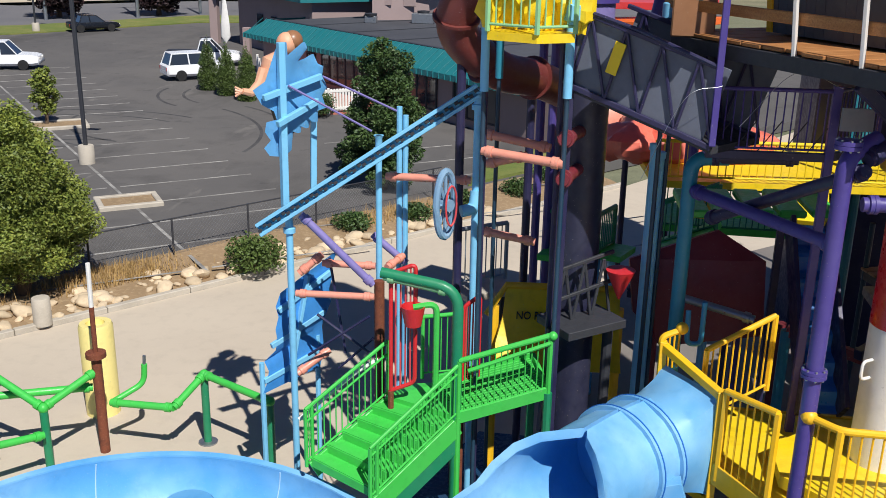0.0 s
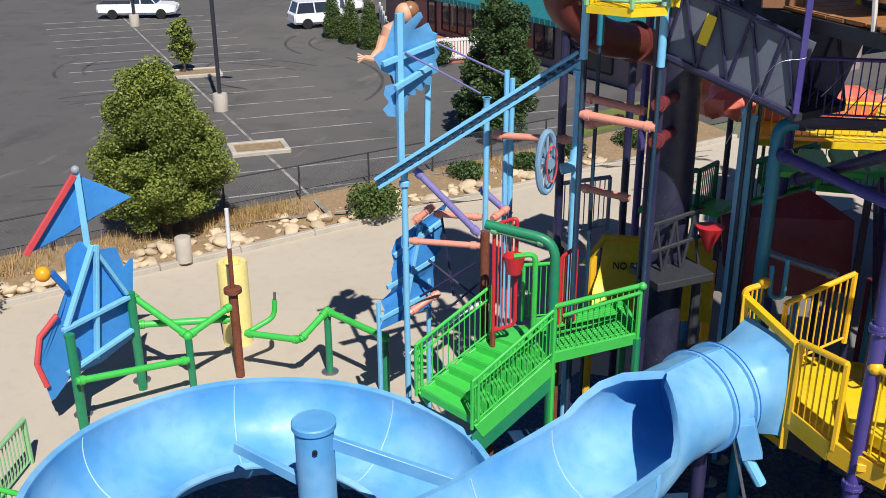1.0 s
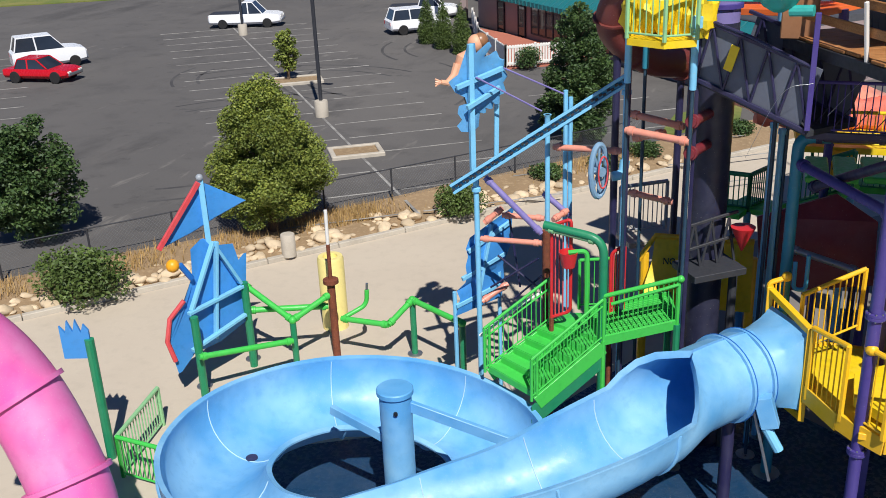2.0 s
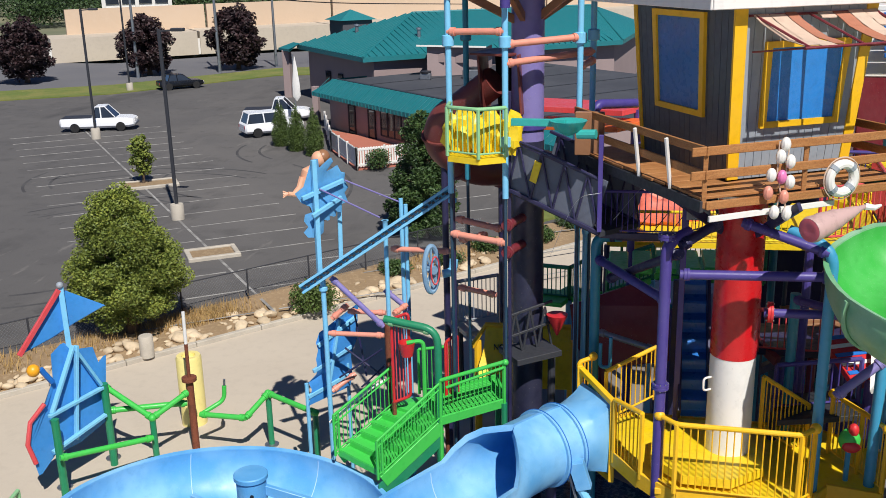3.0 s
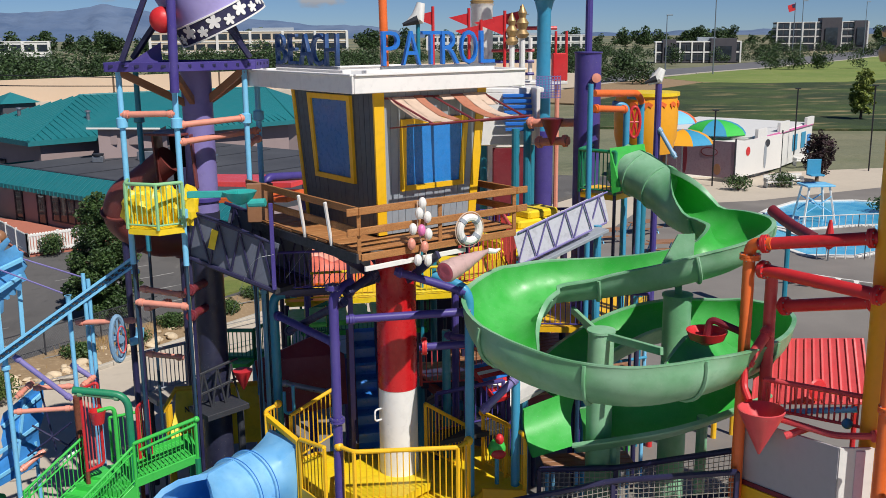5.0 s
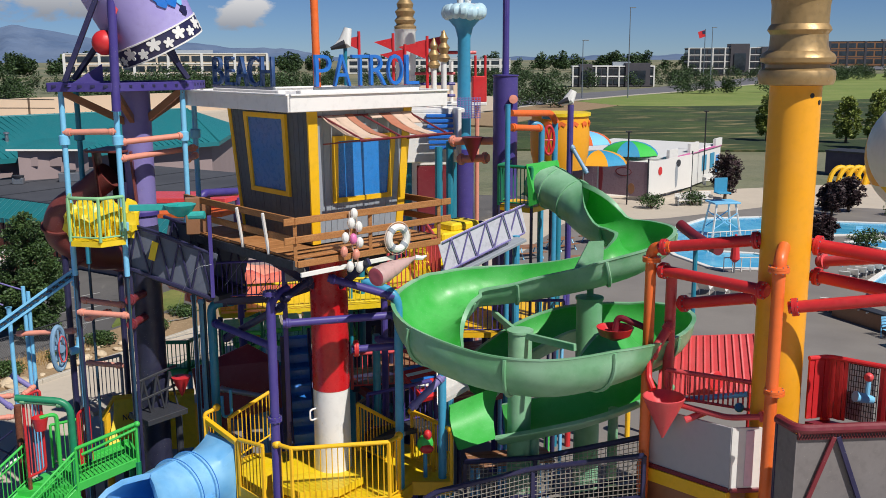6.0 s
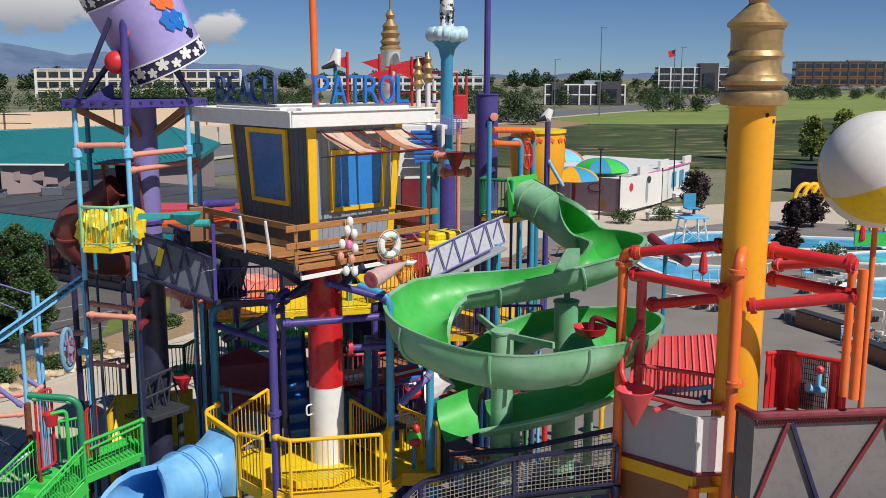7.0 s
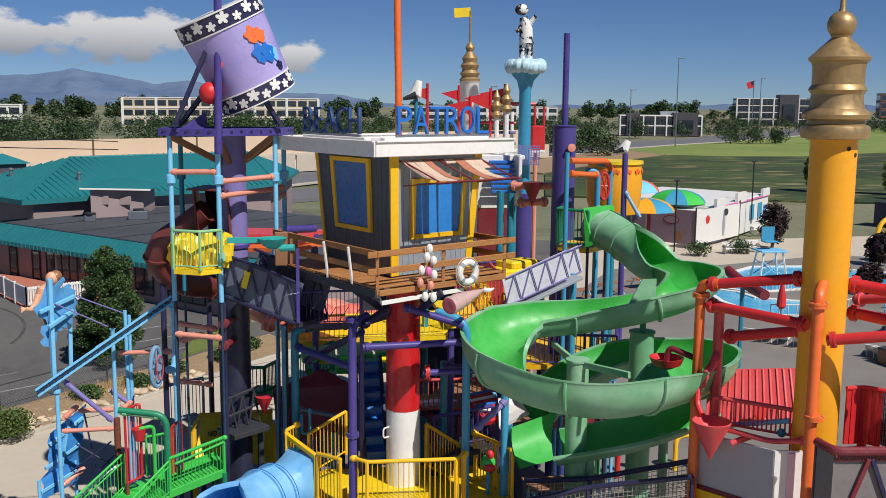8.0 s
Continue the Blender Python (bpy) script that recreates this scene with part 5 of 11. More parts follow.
    part("handle", Geo().tube(fillet([(0.03, 20.1, 4.68), (-0.11, 20.0, 4.68), (-0.11, 20.0, 4.94), (0.03, 20.1, 4.94)], 0.1), 0.022, 8), WHITE, cl)


def build_yellow_deck():
    d = thing("yellow_deck", (0.5, 19, DECK - 0.3), "bright yellow steel deck with barred yellow guard rails round the column", "deck")
    P = [(-1.95, 20.15), (-1.38, 19.38), (-1.06, 19.1), (-0.66, 18.85), (1.49, 18.85), (1.8, 19.1), (2.1, 19.6), (3.06, 19.5), (3.3, 21.2), (2.2, 22.0), (-1.6, 22.0), (-2.6, 21.2)]
    g = Geo().slab(P, DECK - 0.05, DECK)
    part("deck_plate", g, LEMON, d, "worn yellow deck plate")
    for a, b in zip(P, P[1:] + P[:1]):
        part("edge_channel", Geo().bar((a[0], a[1], DECK - 0.12), (b[0], b[1], DECK - 0.16), 0.07, 0.34, 0.01), YELLOW, d)
    for i in range(9):
        y = 19.0 + i * 0.34
        part("rib", Geo().bar((-1.05, y, DECK - 0.12), (1.9 if y < 19.6 else 3.0, y, DECK - 0.12), 0.05, 0.12), YELLOW, d)
    # rubbing octagon round the column foot
    oc = [(-0.1 + math.cos(a) * 1.15, 19.98 + math.sin(a) * 1.1) for a in (math.pi / 8 + i * math.pi / 4 for i in range(8))]
    part("octagon_plate", Geo().slab(oc, DECK + 0.1, DECK + 0.28), LEMON, d, "raised octagonal yellow step round the column")
    top = 1.2
    F = lambda p: (p[0], p[1], DECK)
    railing(d, [F((-1.02, 19.1)), F((-0.7, 18.78)), F((1.49, 18.78)), F((1.75, 19.1))], 1.42, YELLOW, 0.13, 0.05, 0.014, knobs=True)
    railing(d, [(-1.9, 20.08, DECK - 0.2), (-1.34, 19.34, DECK - 0.1)], 1.4, YELLOW, 0.13, 0.05, 0.014)
    railing(d, [(2.3, 20.95, DECK), (2.73, 20.2, DECK), (3.06, 19.55, DECK)], 1.3, YELLOW, 0.13, 0.05, 0.014, knobs=True)
    railing(d, [(0.92, 20.5, DECK + 0.55), (1.9, 21.2, DECK - 0.3)], top, YELLOW, 0.12, 0.045, 0.014)
    railing(d, [(-2.14, 20.75, DECK + 0.3), (-1.16, 21.25, DECK + 0.72)], top, YELLOW, 0.12, 0.045, 0.014)
    # slide mouth panel: yellow frame on the left side of the deck
    a, b = (-1.95, 20.20, 4.2), (-2.72, 21.20, 4.3)
    fr = thing("slide_mouth_frame", (a[0], a[1], DECK - 0.2), "yellow steel frame that holds the mouth of the blue tube slide", "slide frame")
    A, B = Vector((a[0], a[1], 0)), Vector((b[0], b[1], 0))
    for P, z in ((A, 4.24), (B, 4.5)):
        part("post", Geo().bar(P + Vector((0, 0, 2.4)), P + Vector((0, 0, z)), 0.11, 0.16), YELLOW, fr)
    part("top_rail", Geo().bar(A + Vector((0, 0, 4.17)), B + Vector((0, 0, 4.42)), 0.12, 0.12), YELLOW, fr)
    part("sill", Geo().bar(A + Vector((0, 0, 2.46)), B + Vector((0, 0, 2.46)), 0.12, 0.14), YELLOW, fr)
    part("knob", Geo().ball(B + Vector((0.26, 0.1, 4.68)), 0.095), YELLOW, fr)
    part("side_rail", Geo().tube(fillet([B + Vector((0.26, 0.1, 4.66)), B + Vector((-0.04, 0.0, 4.56)), B + Vector((0, 0, 4.3))], 0.1), 0.05, 8), YELLOW, fr)
    for i in range(4):
        f = B + Vector((0.23 - 0.07 * i, 0.09 - 0.03 * i, 4.05))
        part("bar", Geo().tube([f, f + Vector((0, 0, 0.58 - 0.03 * i))], 0.016, 6), YELLOW, fr)
    return A, B


shift(-0.12)
build_hut()
shift()
MOUTH_A, MOUTH_B = build_yellow_deck()


# ---- pipe frame round the column ----
def build_pipe_frame():
    t = thing("pipe_frame", (-0.4, 18.3, 0), "bolted frame of purple and teal pipes standing round the hut column", "pipe frame")
    G = lambda p: (p[0], p[1], 0.0)
    a = (-1.03, 19.15, 7.92)
    pipe(t, [G(a), (a[0], a[1], a[2] - 0.05), (-0.64, 19.47, 8.02)], 0.105, PURPLE, 0.25, ends=False)
    for z in (2.6, 5.1, 8.0):
        flange(t, (a[0], a[1], z), (0, 0, 1), 0.106, PURPLE)
    b = (1.81, 19.39, 7.83)
    pipe(t, [G(b), b, (1.08, 19.73, 8.05)], 0.1, TEALBLUE, 0.35, ends=False)
    c = (-2.51, 21.91, 7.14)
    pipe(t, [G(c), c, (-1.98, 21.97, 7.15)], 0.11, TEAL, 0.3, ends=False)
    d = (2.88, 19.79, 6.53)
    pipe(t, [G(d), d, (2.51, 19.81, 6.48)], 0.1, TEALBLUE, 0.25, ends=False)
    e = (1.49, 21.45, 6.28)
    pipe(t, [G(e), e], 0.1, TEAL, ends=False)
    for p, q, m, r in (((-0.78, 19.15, 7.30), (1.82, 19.35, 7.33), PURPLE, 0.088), ((-2.44, 21.82, 6.67), (-0.99, 19.19, 6.76), PURPLE, 0.088),
                       ((-2.29, 21.94, 7.14), (-1.03, 21.83, 7.22), NAVY, 0.085), ((-0.79, 19.15, 7.70), (-2.20, 21.74, 6.28), NAVY, 0.085),
                       ((-0.12, 19.70, 8.16), (-0.79, 19.19, 7.82), NAVY, 0.09), ((0.27, 19.74, 8.16), (1.74, 19.40, 7.74), PURPLE, 0.088),
                       ((0.76, 19.78, 6.44), (2.80, 19.79, 6.50), PURPLE, 0.088), ((2.08, 19.47, 5.02), (2.92, 19.78, 5.68), LILAC, 0.085),
                       ((1.49, 21.35, 6.19), (2.79, 19.80, 6.38), PURPLE, 0.08)):
        pipe(t, [p, q], r, m)
    flange(t, (0.87, 19.80, 6.45), (1, 0, 0), 0.13, RED)
    pipe(t, [(-2.35, 21.73, 4.81), (-2.34, 21.63, 4.30), (-2.13, 21.65, 4.30), (-2.13, 21.65, 4.99)], 0.04, TEALBLUE, 0.1, ends=False)
    for q in ((a[0], a[1]), (b[0], b[1]), (c[0], c[1]), (d[0], d[1]), (e[0], e[1])):
        part("foot_plate", Geo().lathe([(0.28, 0), (0.28, 0.04), (0.14, 0.05)], (q[0], q[1], 0), seg=16), STEEL, t)


def build_wave_ramp():
    """Blue bumped slide behind the column."""
    t = thing("wave_slide", (-0.6, 21.6, DECK), "steep blue wave-bottomed slide with dark side walls", "slide")
    a, b = (-0.73, 23.49, 5.76), (-0.65, 21.29, 3.48)
    a2, b2 = (-0.14, 23.50, 5.78), (-0.05, 21.30, 3.51)
    n = 48
    g = Geo()
    vs = []
    for i in range(n + 1):
        f = i / n
        bump = 0.07 * math.sin(f * 44)
        for l in (lerp(a, b, f), lerp(a2, b2, f)):
            vs.append(l + Vector((0, -bump, bump * 0.6)))
        for l in (lerp(a, b, f), lerp(a2, b2, f)):
            vs.append(l + Vector((0, 0.2, -0.1)))
    fs = []
    for i in range(n):
        k, j = 4 * i, 4 * i + 4
        fs += [(k, j, j + 1, k + 1), (k + 2, k + 3, j + 3, j + 2), (k, k + 2, j + 2, j), (k + 1, j + 1, j + 3, k + 3)]
    g.add(vs, fs)
    part("chute", g, paint("wave_chute_paint", lin(46, 126, 212), rough=0.3, wear=0.2, grime=0.3), t)
    for p, q in ((a, b), (a2, b2)):
        part("side_wall", Geo().bar(V3(p) + Vector((0, -0.15, 0.1)), V3(q) + Vector((0, -0.15, 0.1)), 0.07, 0.5), NAVY, t)
    part("upright", Geo().bar((a[0] - 0.1, a[1], 0), (a[0] - 0.1, a[1], a[2]), 0.12, 0.12), NAVY, t)


build_pipe_frame()
build_wave_ramp()


FADEDBLUE = paint("faded_blue_paint", lin(122, 160, 190), wear=0.6, grime=0.7)


# ---- the blue spiral slide ----
def build_blue_slide():
    t = thing("blue_spiral_slide", (-9.0, 17.3, 0), "large sky-blue fibreglass spiral flume with enclosed tube entry", "water slide")
    c2 = (-9.19, 17.20)
    C = Vector((c2[0], c2[1], 0))
    # square flared mouth in the yellow deck frame, narrowing to the tube
    mid = (MOUTH_A + MOUTH_B) / 2 + Vector((0, 0, 3.34))
    w = (MOUTH_A - MOUTH_B).normalized()
    n0 = Vector((w.y, -w.x, 0))
    if n0.x > 0:
        n0 = -n0
    up = Vector((0, 0, 1))
    neck = mid + n0 * 0.75 + Vector((0, 0, -0.12))
    rows = []
    for k in range(9):
        f = k / 8
        e = f ** 0.55
        row = []
        for i in range(48):
            a = 2 * math.pi * i / 48
            ca, sa = math.cos(a), math.sin(a)
            m = max(abs(ca), abs(sa))
            sq = mid + w * (ca / m * 0.62) + up * (sa / m * 0.8)
            ci = neck + (w * ca * 0.7 + up * sa * 0.7)
            pt = lerp(sq, ci, e)
            pt += n0 * (n0.dot(lerp(mid, neck, f) - pt))
            row.append(pt)
        rows.append(row)
    vs = [q for row in rows for q in row]
    fs = [(k * 48 + i, k * 48 + (i + 1) % 48, (k + 1) * 48 + (i + 1) % 48, (k + 1) * 48 + i) for k in range(8) for i in range(48)]
    part("flared_mouth", Geo().add(vs, fs), BLUESLIDE, t)
    ctrl = [neck, (-3.50, 19.55, 3.22), (-4.22, 18.40, 3.24), (-4.95, 17.20, 3.21), (-6.07, 16.31, 2.92), (-7.23, 15.50, 2.88)]
    circ = []
    z0 = ctrl[-1][2]
    for k in range(1, 9):
        a = radians(-41 - k * 37)
        circ.append(C + Vector((math.cos(a) * 2.68, math.sin(a) * 2.68, z0 - 0.19 * k)))
    path = spline(ctrl + circ, 7)
    n = len(path)
    start, stop, banks, rad = [], [], [], []
    for i, q in enumerate(path):
        f = i / 7
        if f < 1.5:                       # closed tube
            start.append(-178); stop.append(178); rad.append(0.7)
        else:
            k = min(1, (f - 1.5) / 0.6)
            j = min(1, max(0, (f - 3.4) / 1.8))
            start.append(-178 + 76 * k - 6 * j); stop.append(178 - 84 * k - 30 * j); rad.append(0.7 + 0.18 * k + 0.05 * j)
        banks.append(0 if f < 4 else min(1, (f - 4) / 2) * -4)
    gi, go, gl = flume(path, rad, start, stop, banks, 0.05, 24, 0.1)
    part("flume_inside", gi, BLUESLIDE, t)
    part("flume_outside", go, BLUESLIDE, t)
    part("rim", gl, BLUESLIDE, t)
    for i in (1, 5):
        # bolted section joints
        d = (path[i + 1] - path[max(i - 1, 0)]).normalized()
        part("joint_flange", Geo().lathe([(0.71, -0.025), (0.81, -0.025), (0.81, 0.025), (0.71, 0.025)], path[i], d, 40), BLUESLIDE, t)
        part("gasket", Geo().lathe([(0.71, -0.008), (0.822, -0.008), (0.822, 0.008), (0.71, 0.008)], path[i] - d * 0.034, d, 40), STAIRBLUE, t, "dark joint gasket")
    seam = paint("pale_seam", lin(176, 210, 236), rough=0.5)
    for i in range(17, n - 2, 9):
        d = (path[i + 1] - path[i - 1]).normalized()
        sd = d.cross(up).normalized()
        u = sd.cross(d)
        rib, line = [], []
        for k in range(17):
            a = radians(start[i] + 3 + (stop[i] - start[i] - 6) * k / 16)
            e = (Matrix.Rotation(radians(banks[i]), 3, d) @ (sd * math.sin(a) - u * math.cos(a)))
            rib.append(path[i] + e * (rad[i] + 0.06))
            line.append(path[i] + e * (rad[i] - 0.002))
        part("seam_rib", Geo().tube(rib, 0.035, 6), BLUESLIDE, t)
        part("seam_line", Geo().tube(line, 0.011, 6), seam, t, "pale caulked seam")
    # hub column with arms
    h = V3((-8.62, 17.35, 3.42))
    part("hub_column", Geo().lathe([(0.29, 0), (0.29, h.z - 0.12), (0.33, h.z - 0.1), (0.33, h.z - 0.02), (0.31, h.z), (0.0005, h.z + 0.01)], (h.x, h.y, 0), seg=28), BLUESLIDE, t)
    part("bolt_eye", Geo().lathe([(0.04, -0.02), (0.04, 0.02)], (h.x + 0.13, h.y - 0.29, h.z - 0.35), (0.4, -0.9, 0), 10), BLACK, t)
    part("arm", Geo().bar(h + Vector((0.25, 0.05, -0.35)), h + Vector((2.1, 0.3, -0.9)), 0.1, 0.2), BLUESLIDE, t)
    part("arm", Geo().bar(h + Vector((-0.2, 0.1, -1.2)), h + Vector((-1.5, 0.3, -0.9)), 0.1, 0.18), BLUESLIDE, t)
    for i in (3, 20, 34, 48, 62, 76):
        if i < n:
            q = path[i]
            part("leg", Geo().tube([(q.x, q.y, 0), (q.x, q.y, q.z - 0.9)], 0.12, 12), NAVY, t)
    # gusset and hose by the tube
    part("gusset", Geo().bar((-2.60, 19.45, 3.18), (-2.42, 19.45, 2.61), 0.22, 0.3), BLUESLIDE, t)
    part("spout", Geo().tube([(-2.55, 19.45, 2.67), (-2.25, 19.45, 2.16)], 0.09, 10), SKYBLUE, t)
    part("strut", Geo().bar((-2.76, 19.45, 3.02), (-2.36, 19.45, 1.49), 0.05, 0.05), STEEL, t)
    # splash pad; the shade under the slide is put into its dark blue
    sheet("splash_floor", [(-13.5, 12.0), (3.5, 13.0), (4.5, 26), (-6.0, 26), (-7.5, 22.5), (-12.5, 19.5)], -0.1, 0.012, paint("shaded_pool_floor", lin(26, 60, 92), rough=0.2), "blue splash pad floor, darkened for the shade under the slide", "splash pad")


# ---- green stairs ----
def build_green_stairs():
    t = thing("green_stairs", (-7.6, 22.5, 0), "bright green steel stairs with barred handrails up to a landing", "stairs")
    lo_l, lo_r = V3((-8.00, 20.55, 2.22)), V3((-6.84, 20.05, 2.05))
    hi_l, hi_r = V3((-7.00, 21.50, 2.98)), V3((-5.78, 21.10, 2.94))
    n = 5
    for i in range(n):
        f = (i + 0.5) / n
        a, b = lerp(lo_l, hi_l, f), lerp(lo_r, hi_r, f)
        up = (hi_l - lo_l) / n
        w = Vector((up.x, up.y, 0))
        q = [a - w * 0.62, b - w * 0.62, b + w * 0.62, a + w * 0.62]
        g = Geo().add([p + Vector((0, 0, 0.02)) for p in q] + [p - Vector((0, 0, 0.05)) for p in q], [(0, 1, 2, 3), (7, 6, 5, 4), (0, 4, 5, 1), (1, 5, 6, 2), (2, 6, 7, 3), (3, 7, 4, 0)])
        part("tread", g, GREEN, t)
        part("riser", Geo().bar((a - w * 0.6) - Vector((0, 0, up.z / 2)), (b - w * 0.6) - Vector((0, 0, up.z / 2)), 0.03, abs(up.z), 0.004), GREEN, t)
    for a, b in ((lo_l, hi_l), (lo_r, hi_r)):
        part("stringer", Geo().bar(a - Vector((0, 0, 0.15)), b - Vector((0, 0, 0.15)), 0.06, 0.32), GREEN, t)
    # lower flight turning down behind the blue flume
    lo2_l, lo2_r = lo_l + (lo_l - hi_l) * 0.08, lo_r + (lo_r - hi_r) * 0.08
    railing(t, [lo2_l, lo_l, hi_l], 1.0, GREEN, 0.12, 0.032, 0.011)
    railing(t, [lo2_r, lo_r, hi_r], 0.92, GREEN, 0.085, 0.034, 0.011)
    for a, b in ((lo2_r, hi_r), (lo2_l, hi_l)):
        part("middle_rail", Geo().tube([a + Vector((0, 0, 0.78)), b + Vector((0, 0, 0.78))], 0.02, 8), GREEN, t)
    for p in (hi_r, hi_l):
        part("leg", Geo().tube([(p.x, p.y, 0), p], 0.05, 8), GREEN, t)
    part("skirt_plate", Geo().upright(lo2_r - Vector((0, 0, 0.62)), hi_r - Vector((0, 0, 0.62)), 0.5, 0.03), DGREEN, t, "deep green skirt plate")
    # landing of green slats that climbs towards the tower
    c0, c1, c2, c3 = hi_r, V3((-4.40, 21.40, 3.37)), V3((-4.72, 22.35, 3.52)), V3((-6.35, 22.05, 3.06))
    part("landing_edge", Geo().bar(c0, c1, 0.06, 0.2).bar(c1, c2, 0.06, 0.2).bar(c3, c2, 0.06, 0.2), GREEN, t)
    for i in range(17):
        f = (i + 0.5) / 17
        part("slat", Geo().bar(lerp(c0, c3, f), lerp(c1, c2, f), 0.042, 0.05), GREEN, t)
    part("top_landing", Geo().add([hi_l + Vector((0, 0, 0.02)), hi_r + Vector((0, 0, 0.02)), c3 + Vector((0.25, 0, 0.02)), hi_l + Vector((0.25, 0.5, 0.02)), hi_l - Vector((0, 0, 0.06)), hi_r - Vector((0, 0, 0.06)), c3 + Vector((0.25, 0, -0.06)), hi_l + Vector((0.25, 0.5, -0.06))],
                                  [(0, 1, 2, 3), (7, 6, 5, 4), (0, 4, 5, 1), (1, 5, 6, 2), (2, 6, 7, 3), (3, 7, 4, 0)]), GREEN, t)
    railing(t, [c0, c1], 0.98, GREEN, 0.1, 0.045, 0.011)
    part("second_rail", Geo().tube([c0 + Vector((0.15, -0.03, 0.84)), c1 + Vector((0, -0.03, 0.86))], 0.035, 8), GREEN, t)
    part("end_knob", Geo().ball(c1 + Vector((0.03, 0, 0.97)), 0.075, 10, 8), GREEN, t)
    railing(t, [V3((-6.55, 22.15, 3.05)), V3((-5.85, 22.3, 3.12))], 1.12, GREEN, 0.1, 0.035, 0.011)
    for p in (c1, c2):
        part("leg", Geo().tube([(p.x, p.y, 0), p], 0.07, 8), DGREEN, t)
    # white hand rail on the wall side
    part("white_rail", Geo().tube(fillet([(-8.25, 20.67, 2.87), (-7.45, 21.25, 3.52), (-7.15, 21.45, 3.66)], 0.3), 0.035, 8), WHITE, t, "white tubular hand rail")
    e = V3((-5.82, 21.15, 5.09))
    g = thing("green_arch_pipe", (e.x, e.y, 0), "green pipe arch over the stairs", "pipe frame")
    pipe(g, [(e.x, e.y, 0), e, (-7.04, 21.22, 5.24)], 0.085, DGREEN, 0.35, ends=False)
    pipe(g, [(-7.00, 21.23, 5.18), (-5.95, 21.18, 5.03)], 0.07, PALEGREEN)
    # red gates
    for a, b, h in (((-6.90, 21.27, 3.32), (-6.52, 21.32, 3.48), 2.0), ((-5.85, 21.95, 2.98), (-5.59, 22.02, 3.18), 1.6)):
        a, b = V3(a), V3(b)
        gt = thing("red_gate", a, "narrow red barred safety gate by the green stairs", "gate", "red gates")
        a, b = a - Vector((0, 0, 0.1)), b - Vector((0, 0, 0.1))
        part("gate_frame", Geo().tube(fillet([a, a + Vector((0, 0, h)), b + Vector((0, 0, h)), b, a], 0.1), 0.035, 8), RED, gt)
        for i in range(1, 5):
            part("bar", Geo().tube([lerp(a, b, i / 5), lerp(a, b, i / 5) + Vector((0, 0, h))], 0.016, 6), CORAL, gt)
        part("leg", Geo().tube([(a.x, a.y, 0), a], 0.05, 8), RUST, gt)
    k = V3((-6.52, 21.14, 4.64))
    bk = thing("red_bucket", k - Vector((0, 0, 0.2)), "small red tipping bucket on a green bracket", "bucket")
    part("bucket", Geo().lathe([(0.0005, 0), (0.13, 0.0), (0.19, 0.32), (0.175, 0.32), (0.12, 0.03)], k - Vector((0, 0, 0.2)), seg=18), RED, bk)
    part("bracket", Geo().tube(fillet([k + Vector((0, 0, 0.1)), k + Vector((0.35, 0.1, 0.15)), k + Vector((0.35, 0.1, -1.3))], 0.15), 0.05, 8), GREEN, bk)


